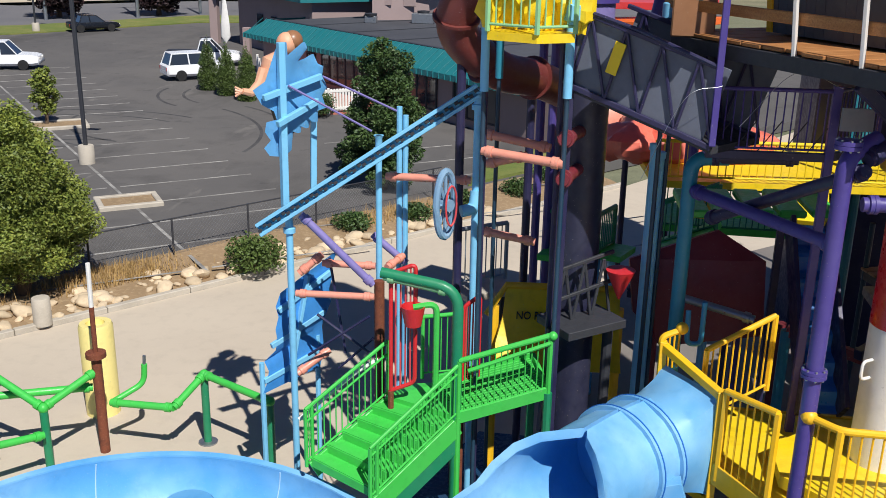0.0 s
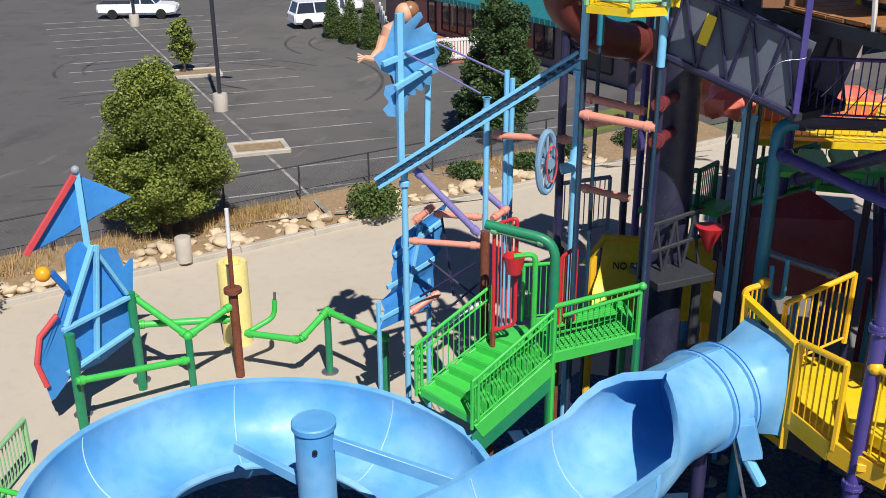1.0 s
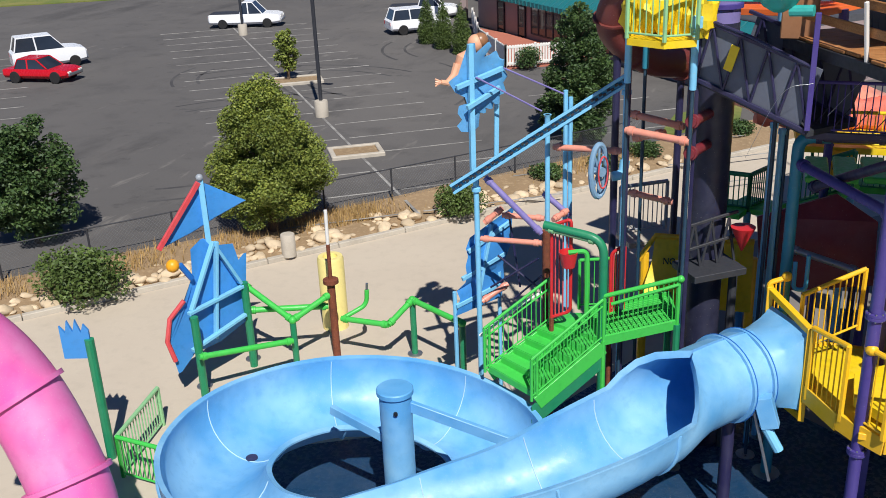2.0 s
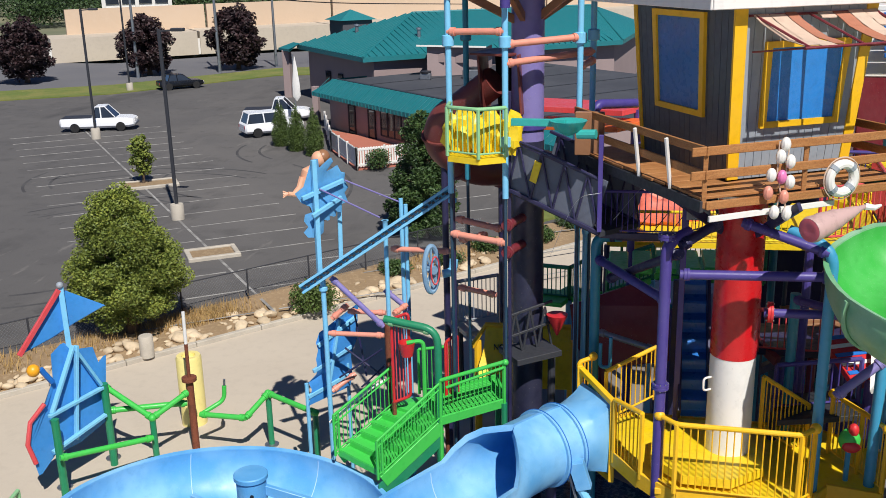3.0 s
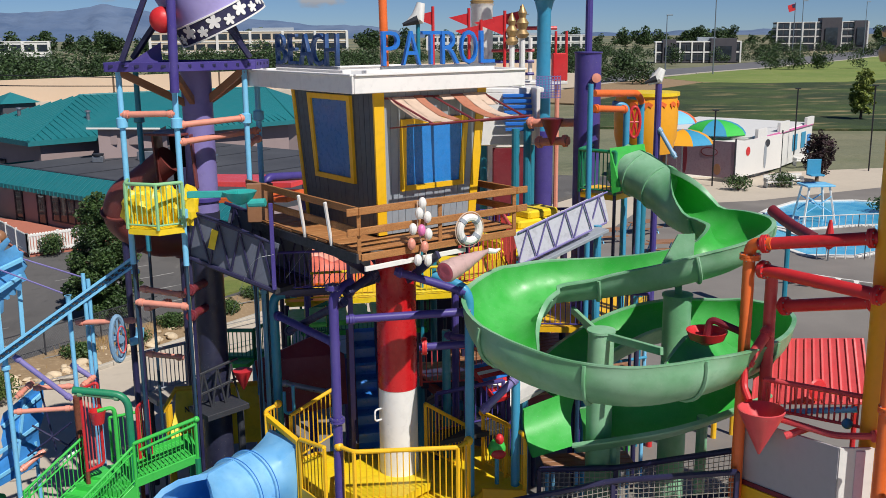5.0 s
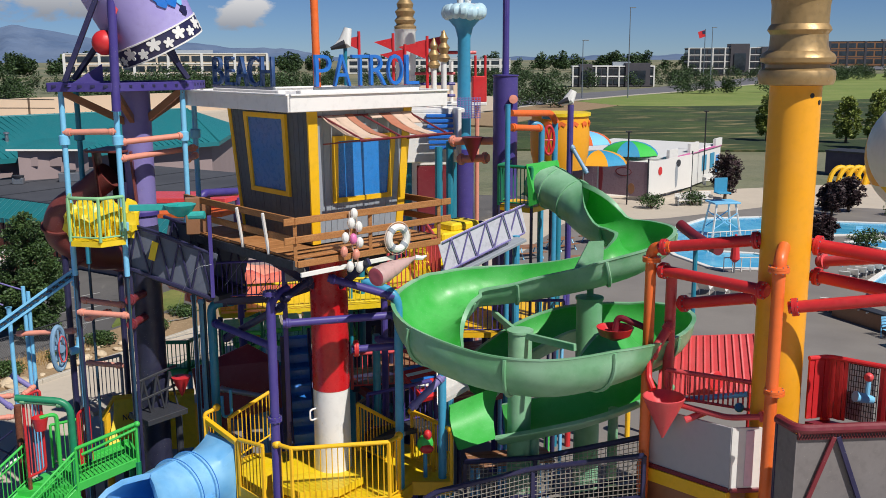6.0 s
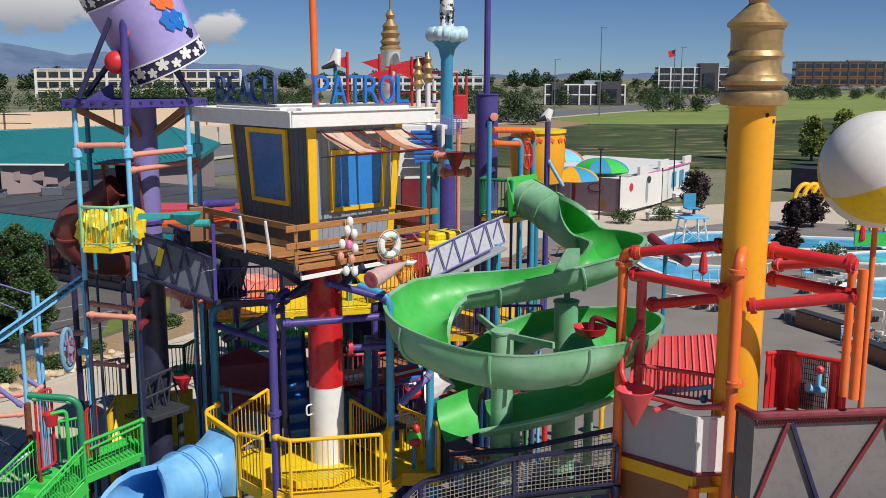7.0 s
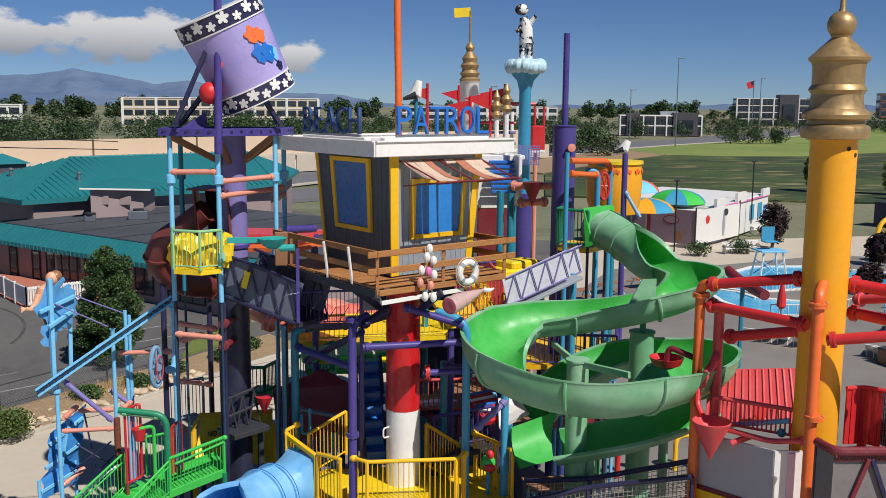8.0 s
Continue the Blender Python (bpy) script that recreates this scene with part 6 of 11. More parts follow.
# ---- sky-blue raft frame with sloping beam ----
def build_beam_frame():
    t = thing("beam_frame", (-9.9, 24.6, 0), "sky-blue pipe frame with a long sloping toothed beam", "pipe frame")
    pl, pm, pr = V3((-8.92, 22.26, 5.74)), V3((-7.56, 22.95, 7.01)), V3((-5.90, 22.81, 7.84))
    for p, b in ((pl, 0.06), (pm, 0.055), (pr, 0.06)):
        part("post", Geo().tube([(p.x, p.y, 0), p], b, 12), SKYBLUE, t)
        part("cap", Geo().lathe([(b * 1.7, -0.3), (b * 1.7, -0.22), (b * 1.1, -0.2), (b * 1.1, -0.05), (b * 1.6, 0)], p, seg=14), SKYBLUE, t)
        part("foot_plate", Geo().lathe([(0.2, 0), (0.2, 0.03), (0.1, 0.04)], (p.x, p.y, 0), seg=12), STEEL, t)
    for y in ((-7.23, 23.56, 7.25), (-7.33, 23.52, 7.40)):
        part("post", Geo().tube([(y[0], y[1], 0), y], 0.05, 10), SKYBLUE, t)
    a, b = V3((-9.36, 21.88, 5.63)), V3((-5.91, 22.68, 7.95))
    a2, b2 = V3((-8.07, 23.16, 6.40)), V3((-6.39, 23.55, 7.45))
    lo = Vector((0.05, 0.05, -0.17))
    for q in (Vector((0, 0, 0)), lo):
        part("sloping_beam", Geo().bar(a + q, b + q, 0.06, 0.06), SKYBLUE, t)
    part("back_plate", Geo().bar(a + lo / 2 + Vector((0, 0.05, 0)), b + lo / 2 + Vector((0, 0.05, 0)), 0.015, 0.14), TEALBLUE, t)
    part("sloping_board", Geo().bar(a2, b2, 0.05, 0.12), SKYBLUE, t)
    n = 46
    along = (b - a).normalized()
    for i in range(n):
        q = lerp(a, b, (i + 0.5) / n) + lo / 2 + Vector((0, -0.01, 0.02 if i % 2 else -0.02))
        part("chain_link", Geo().bar(q - along * 0.035, q + along * 0.035, 0.03, 0.05), DARKSTEEL, t)
    # salmon cross bars
    for p, q, m, r in (((-7.44, 22.99, 6.31), (-5.99, 22.85, 6.36), SALMON, 0.065), ((-5.80, 22.77, 7.17), (-4.70, 22.47, 7.05), SALMON, 0.07),
                       ((-5.73, 22.79, 6.67), (-5.08, 22.58, 6.88), SALMON, 0.07), ((-8.83, 22.23, 4.38), (-7.50, 22.33, 4.38), SALMON, 0.06),
                       ((-8.51, 22.74, 4.77), (-7.59, 22.81, 4.76), SALMON, 0.06), ((-5.78, 22.72, 5.55), (-4.88, 22.68, 5.43), SALMON, 0.065),
                       ((-8.74, 22.33, 5.74), (-7.56, 22.51, 4.53), LILAC, 0.065), ((-7.76, 23.32, 5.16), (-7.17, 23.39, 4.65), LILAC, 0.065),
                       ((-8.90, 22.66, 4.58), (-8.53, 22.80, 4.91), SALMON, 0.065), ((-8.93, 22.45, 2.77), (-8.46, 22.89, 3.08), SALMON, 0.065),
                       ((-7.39, 22.81, 4.75), (-7.20, 23.25, 4.83), SALMON, 0.06)):
        pipe(t, [p, q], r, m)
    pipe(t, [(-5.88, 22.75, 6.21), (-5.90, 22.68, 5.93), (-6.10, 22.57, 5.90)], 0.1, SKYBLUE, 0.15, ends=False)
    p = V3((-7.46, 22.54, 4.50))
    part("rusty_post", Geo().tube([(p.x, p.y, 0), p + Vector((0, 0, 0.1))], 0.09, 12), RUST, t)
    # thin stays
    for p, q in (((-8.56, 22.53, 3.90), (-7.61, 22.43, 3.30)), ((-8.72, 22.47, 3.14), (-7.62, 22.48, 3.96)), ((-8.43, 22.90, 4.82), (-8.11, 22.70, 3.13)), ((-8.21, 22.59, 2.88), (-7.56, 22.50, 3.55))):
        part("stay", Geo().tube([p, q], 0.025, 6), NAVY, t)
    # ship's wheel hung on the post
    w = V3((-6.34, 22.44, 6.04))
    s = thing("ship_helm", w, "weathered blue spoked wheel with red hand ring on the frame", "wheel")
    ax = Vector((0.8, -0.6, 0.0)).normalized()
    u = ax.cross(Vector((0, 0, 1))).normalized()
    rim = [w + u * math.cos(i * 0.2618) * 0.2 + Vector((0, 0, math.sin(i * 0.2618) * 0.55)) for i in range(24)]
    part("rim", Geo().tube(rim, 0.06, 8, closed=True), FADEDBLUE, s)
    part("hand_ring", Geo().tube([w + (p - w) * 0.6 + ax * 0.14 for p in rim], 0.018, 8, closed=True), CORAL, s)
    for i in range(0, 24, 3):
        part("spoke", Geo().tube([w, rim[i]], 0.03, 6), FADEDBLUE, s)
    part("hub", Geo().lathe([(0.1, -0.12), (0.1, 0.12)], w, ax, 14), FADEDBLUE, s)
    # propped blue board with ragged edge, lower left
    bd = thing("blue_wave_board", (-11.5, 26.5, 0), "ragged blue plywood wave board braced behind with battens", "board")
    pa, pb, pc, pd = V3((-9.52, 22.25, 2.39)), V3((-8.82, 23.28, 2.55)), V3((-8.55, 23.60, 4.65)), V3((-9.23, 22.70, 4.14))
    rnd = random.Random(5)
    left = [lerp(pa, pd, i / 9) + Vector((rnd.uniform(-.09, .09), 0, rnd.uniform(-.04, .04))) for i in range(10)]
    right = [lerp(pb, pc, i / 9) + Vector((rnd.uniform(-.05, .05), 0, rnd.uniform(-.04, .04))) for i in range(10)]
    vs, fs = [], []
    for i in range(10):
        vs += [left[i], right[i], left[i] + Vector((0.02, 0.07, 0)), right[i] + Vector((0.02, 0.07, 0))]
    for i in range(9):
        k, j = 4 * i, 4 * i + 4
        fs += [(k, k + 1, j + 1, j), (k + 3, k + 2, j + 2, j + 3), (k + 2, k, j, j + 2), (k + 1, k + 3, j + 3, j + 1)]
    fs += [(0, 2, 3, 1), (36, 37, 39, 38)]
    part("board", Geo().add(vs, fs), BOARDBLUE, bd)
    for f in (0.15, 0.5, 0.85):
        part("batten", Geo().bar(lerp(pa, pd, f) + Vector((0, -0.05, 0)), lerp(pb, pc, f) + Vector((0, -0.05, 0)), 0.07, 0.1), SKYBLUE, bd)
    part("batten", Geo().bar(lerp(pa, pb, 0.5) + Vector((0, -0.06, 0)), lerp(pd, pc, 0.5) + Vector((0, -0.06, 0)), 0.1, 0.07), SKYBLUE, bd)
    for p in (pa, pb):
        part("strut", Geo().tube([(p.x, p.y + 0.05, 0), (p.x, p.y + 0.05, p.z + 0.6)], 0.05, 8), SKYBLUE, bd)


# ---- cut-out figure sign above the beam ----
def build_figure_sign():
    p1, p2 = V3((-8.94, 22.19, 8.55)), V3((-8.67, 23.00, 7.38))
    t = thing("surfer_cutout_sign", (p1.x, p1.y, 6.2), "blue cut-out wave sign with a plain peach figure shape", "sign")
    lo1, lo2 = V3((-8.95, 22.18, 5.72)), V3((-8.71, 22.98, 5.98))
    part("post", Geo().bar(lo1, p1, 0.11, 0.11), SKYBLUE, t)
    part("post", Geo().bar(lo2, p2 + Vector((0, 0, 0.35)), 0.1, 0.1), SKYBLUE, t)
    def quad_board(pts, name, mat):
        g = Geo()
        n = len(pts)
        q = [V3(p) for p in pts]
        g.add(q + [p + Vector((0.02, 0.08, 0)) for p in q], [tuple(range(n))[::-1], tuple(range(n, 2 * n))] + [(i, (i + 1) % n, n + (i + 1) % n, n + i) for i in range(n)])
        return part(name, g, mat, t)
    quad_board([(-9.30, 21.85, 7.84), (-9.16, 22.04, 7.96), (-9.01, 22.25, 8.54), (-8.94, 22.34, 8.53), (-8.93, 22.35, 8.30), (-8.73, 22.63, 8.51), (-8.70, 22.66, 8.41), (-8.82, 22.50, 8.21), (-8.70, 22.66, 8.26), (-8.63, 22.75, 8.31), (-8.58, 22.81, 8.15), (-8.51, 22.90, 8.10), (-8.53, 22.88, 7.95), (-8.47, 22.96, 7.75), (-8.54, 22.88, 7.63), (-8.49, 22.93, 7.41), (-8.59, 22.80, 7.38), (-8.60, 22.80, 7.20), (-8.69, 22.69, 7.25), (-8.71, 22.67, 7.12), (-8.80, 22.56, 7.18), (-8.81, 22.53, 7.06), (-8.90, 22.42, 7.12), (-8.93, 22.39, 6.79), (-9.00, 22.29, 6.71), (-9.15, 22.09, 6.76), (-9.21, 22.01, 6.90), (-9.13, 22.11, 7.01), (-9.19, 22.02, 7.16), (-9.17, 22.05, 7.31), (-9.05, 22.21, 7.33), (-9.08, 22.17, 7.47), (-9.21, 21.98, 7.60)], "wave_board", paint("weathered_sky_board", lin(92, 164, 216), wear=0.5, grime=0.5))
    part("batten", Geo().bar((-9.15, 21.90, 7.72), (-8.48, 22.81, 7.96), 0.08, 0.1).bar((-8.96, 21.98, 7.30), (-8.54, 22.79, 7.56), 0.08, 0.1), SKYBLUE, t)
    g = Geo().tube([(-9.10, 22.55, 7.45), (-9.16, 22.49, 7.72), (-9.19, 22.47, 7.98), (-9.15, 22.50, 8.18), (-9.04, 22.59, 8.32)], [0.14, 0.19, 0.23, 0.22, 0.1], 14)
    g.ball((-9.00, 22.65, 8.47), 0.17, 14, 10, (1.0, 0.9, 1.15))
    g.tube([(-9.26, 22.33, 8.1), (-9.32, 22.23, 7.88), (-9.42, 22.09, 7.76), (-9.52, 21.99, 7.8)], [0.11, 0.09, 0.07, 0.05], 10)
    for k in range(4):
        g.tube([(-9.52, 21.99, 7.8), (-9.62, 21.93, 7.72 + 0.05 * k)], [0.03, 0.018], 6)
    part("figure_shape", g, PEACH, t, "plain peach painted figure shape")
    part("cap_shape", Geo().ball(V3((-8.92, 22.73, 8.52)), 0.17, 12, 8), BROWN, t)
    part("trunks_shape", Geo().tube([(-8.98, 22.65, 7.05), (-9.05, 22.59, 7.25), (-9.09, 22.56, 7.5)], [0.12, 0.17, 0.19], 12), BLACK, t)
    for p, q in (((-8.85, 22.22, 7.88), (-7.67, 22.91, 7.08)), ((-8.48, 22.88, 7.95), (-7.35, 23.52, 7.31))):
        part("stay_cable", Geo().tube([p, q], 0.02, 6), LILAC, t)


# ---- low green pipe run, rusty post, fish sign ----
def build_low_pipes():
    t = thing("green_pipe_run", (-15, 22.5, 0), "zigzag run of bright green water pipes on short posts", "pipes")
    N = [V3((-15.84, 21.25, 1.94)), V3((-15.45, 22.87, 2.14)), V3((-13.97, 22.63, 1.46)), V3((-13.43, 23.65, 1.80)), V3((-13.17, 23.69, 1.13)), V3((-11.80, 23.61, 1.19)), V3((-11.49, 24.43, 1.56)), V3((-9.82, 23.64, 1.52))]
    for a, b in ((0, 1), (2, 3), (4, 5), (5, 6), (6, 7), (1, 2)):
        pipe(t, [N[a], N[b]], 0.075, GREEN)
    pipe(t, [V3((-15.30, 20.53, 1.28)), V3((-13.90, 22.44, 0.99))], 0.075, GREEN)
    pipe(t, [V3((-15.30, 22.73, 1.50)), V3((-13.54, 23.71, 1.42))], 0.08, GREEN)
    for i in (0, 1, 2, 6, 7):
        p = N[i]
        part("post", Geo().tube([(p.x, p.y, 0), p], 0.08, 12), DGREEN, t)
        part("elbow", Geo().ball(p, 0.105, 12, 8), GREEN, t)
        part("foot_plate", Geo().lathe([(0.2, 0), (0.2, 0.03), (0.1, 0.04)], (p.x, p.y, 0), seg=12), STEEL, t)
    pipe(t, [V3((-13.12, 23.71, 1.15)), V3((-12.68, 24.18, 1.37)), V3((-12.65, 24.19, 1.79))], 0.06, GREEN, 0.2, ends=False)
    part("nozzle", Geo().tube([(-12.65, 24.19, 1.79), (-12.64, 24.20, 1.97)], 0.035, 8), STEEL, t)
    r = V3((-13.39, 23.68, 2.16))
    s = thing("rusty_standpipe", (r.x, r.y, 0), "rusty steel standpipe with a thin white tip", "standpipe")
    part("lower_pipe", Geo().tube([(r.x, r.y, 0), r], 0.1, 12), RUST, s)
    part("flange", Geo().lathe([(0.1, -0.06), (0.2, -0.05), (0.2, 0.05), (0.1, 0.06)], r, seg=14), RUST, s)
    part("upper_pipe", Geo().tube([r, (-13.38, 23.68, 3.17)], 0.05, 10), RUST, s)
    part("tip", Geo().tube([(-13.38, 23.68, 3.17), (-13.37, 23.69, 4.07)], 0.045, 10), WHITE, s, "white plastic tip")
    whole("yellow_bollard", Geo().lathe([(0.36, 0), (0.36, 2.05), (0.33, 2.12), (0.2, 2.12), (0.2, 2.0), (0.0005, 2.0)], (-14.26, 25.26, 0.00), seg=24), paint("pale_yellow_paint", lin(238, 222, 140), wear=0.4), "pale yellow round hollow bollard on the deck", "bollard")
    # painted board sign with triangular pennant
    sg = thing("pennant_board", (-16.5, 22.2, 0), "large blue cut-out board with a triangular pennant on a blue post", "sign")
    def board(pts, name, mat, d=0.09):
        q = [V3(p) for p in pts]
        n = len(q)
        g = Geo().add(q + [p + Vector((0.03, d, 0)) for p in q], [tuple(range(n))[::-1], tuple(range(n, 2 * n))] + [(i, (i + 1) % n, n + (i + 1) % n, n + i) for i in range(n)])
        return part(name, g, mat, sg)
    board([(-16.34, 20.99, 3.75), (-15.72, 21.95, 5.12), (-15.15, 22.83, 4.42), (-15.57, 22.18, 4.19), (-15.92, 21.68, 3.95)], "pennant", BOARDBLUE)
    part("red_edge", Geo().bar((-16.30, 20.89, 3.76), (-15.66, 21.87, 5.17), 0.08, 0.12), CORAL, sg, "faded red edge strip")
    part("finial", Geo().ball((-15.63, 21.89, 5.28), 0.09, 10, 8), PALEGREY, sg)
    part("post", Geo().bar((-15.65, 21.94, 5.24), (-15.62, 21.90, 2.49), 0.13, 0.13), SKYBLUE, sg)
    board([(-15.97, 20.52, 0.73), (-16.07, 20.44, 1.53), (-16.04, 20.59, 2.14), (-15.80, 20.90, 2.49), (-15.71, 21.22, 3.04), (-15.80, 21.40, 3.63), (-15.72, 21.71, 3.78), (-15.52, 21.97, 3.53), (-15.41, 22.42, 3.41), (-15.38, 22.55, 2.88), (-15.33, 22.83, 3.02), (-15.37, 22.68, 2.06), (-15.20, 22.55, 1.39), (-15.59, 21.67, 1.05), (-15.87, 20.97, 1.02)], "back_board", BOARDBLUE)
    part("red_edge", Geo().tube([(-15.96, 20.47, 1.09), (-16.05, 20.39, 1.63), (-16.01, 20.55, 2.16), (-15.77, 20.86, 2.54)], 0.06, 8), CORAL, sg)
    for p, q in (((-15.45, 21.90, 3.71), (-15.66, 21.00, 2.25)), ((-15.45, 21.90, 3.64), (-15.25, 22.52, 2.37)), ((-15.66, 20.88, 2.22), (-15.22, 22.54, 2.29)), ((-15.69, 20.86, 1.25), (-15.17, 22.45, 1.56)), ((-15.39, 21.94, 3.70), (-15.52, 21.60, 1.25))):
        part("batten", Geo().bar(V3(p) + Vector((0, -0.06, 0)), V3(q) + Vector((0, -0.06, 0)), 0.12, 0.08), SKYBLUE, sg)
    part("arm", Geo().tube([(-15.66, 21.13, 3.01), (-15.78, 20.92, 3.44)], 0.07, 8), STAIRBLUE, sg)
    part("hand_shape", Geo().ball((-15.91, 20.82, 3.43), 0.16, 12, 8), AMBER, sg, "yellow painted knob")
    for p, q in (((-15.48, 20.77, 2.19), (-15.32, 20.51, 0.71)), ((-15.22, 22.55, 2.37), (-15.15, 22.35, 0.66))):
        part("green_leg", Geo().tube([(p[0], p[1], 0), p], 0.1, 10), DGREEN, sg)
    # pink tube slide at the side
    s = thing("pink_tube_slide", (-15, 15, 0), "faded pink fibreglass tube slide curving down", "water slide")
    ctrl = [(-14.68, 12.84, 6.14), (-13.88, 13.27, 5.62), (-13.32, 13.55, 4.79), (-12.67, 13.48, 3.76), (-12.18, 13.26, 2.77), (-11.88, 12.85, 1.53)]
    path = spline(ctrl, 8)
    part("tube", Geo().tube(path, 0.62, 24), PINK, s)
    for i in (8, 18, 28):
        d = (path[i + 1] - path[i - 1]).normalized()
        part("joint_flange", Geo().lathe([(0.6, -0.04), (0.7, -0.04), (0.7, 0.04), (0.6, 0.04)], path[i], d, 28), PINK, s)
    for i in (4, 20, 34):
        part("leg", Geo().tube([(path[i].x, path[i].y, 0), path[i]], 0.12, 10), BLACK, s)
    gp = V3((-15.97, 17.92, 2.94))
    g2 = thing("green_hand_post", (gp.x, gp.y, 0), "green post with a blue hand-shaped board", "post")
    part("post", Geo().tube([(gp.x, gp.y, 0), gp], 0.1, 10), DGREEN, g2)
    part("hand_board", Geo().plate([(-0.5, -0.4), (0.1, -0.4), (0.12, 0.25), (0.02, 0.4), (-0.05, 0.2), (-0.14, 0.5), (-0.22, 0.22), (-0.32, 0.48), (-0.38, 0.2), (-0.5, 0.36)], 0.06, Matrix.Translation(gp - Vector((0.1, 0.02, 0.05))) @ pose(0, 0, 0, 90, 0, 20)), BOARDBLUE, g2)
    # low green fence behind the flume
    gf = thing("low_green_fence", (-15, 19.5, 0), "low green barred fence beside the spiral slide", "fence")
    railing(gf, [(-15.24, 17.41, 0.00), (-13.72, 17.34, 0.00)], 1.0, GREEN, 0.13, 0.05, 0.015)
    railing(gf, [(-15.24, 17.41, 0.00), (-15.70, 19.39, 0.00)], 1.0, PALEGREEN, 0.13, 0.05, 0.015)


build_blue_slide()
build_green_stairs()
shift(0.08)
build_beam_frame()
build_figure_sign()
shift()
build_low_pipes()


# ---- tipping-bucket tower ----
TURQ = paint("turquoise_paint", lin(48, 172, 164))
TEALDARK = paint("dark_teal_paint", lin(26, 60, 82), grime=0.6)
NETGREY = paint("pale_net_screen", lin(206, 206, 214), rough=0.7, wear=0.5, grime=0.7)

def board_of(parent, pts, name, mat, d=0.09, label=""):
    """Flat board through the given corner places, d thick away from the deck."""
    q = [V3(p) for p in pts]
    n = len(q)
    nrm = (q[1] - q[0]).cross(q[-1] - q[0]).normalized() * d
    g = Geo().add(q + [p + nrm for p in q], [tuple(range(n))[::-1], tuple(range(n, 2 * n))] + [(i, (i + 1) % n, n + (i + 1) % n, n + i) for i in range(n)])
    return part(name, g, mat, parent, label)


def truss_panel(parent, a, b, h, panel, frame, n=4, name="screen", thin=1.0):
    """Guard panel between foot points a and b: screen, rails and zigzag braces."""
    a, b = V3(a), V3(b)
    up = Vector((0, 0, h))
    out = (b - a).cross(Vector((0, 0, 1))).normalized() * 0.05
    part(name, Geo().bar(a + up * 0.5, b + up * 0.5, 0.02, h, 0.004), panel, parent)
    part("rail", Geo().bar(a + up + out, b + up + out, 0.08 * thin, 0.08 * thin), frame, parent)
    part("rail", Geo().bar(a + out, b + out, 0.08 * thin, 0.1 * thin), frame, parent)
    for i in range(n):
        p, q = lerp(a, b, i / n), lerp(a, b, (i + 0.5) / n)
        r = lerp(a, b, (i + 1) / n)
        part("brace", Geo().bar(p + out, q + up + out, 0.04, 0.05 * thin), frame, parent)
        part("brace", Geo().bar(q + up + out, r + out, 0.04, 0.05 * thin), frame, parent)


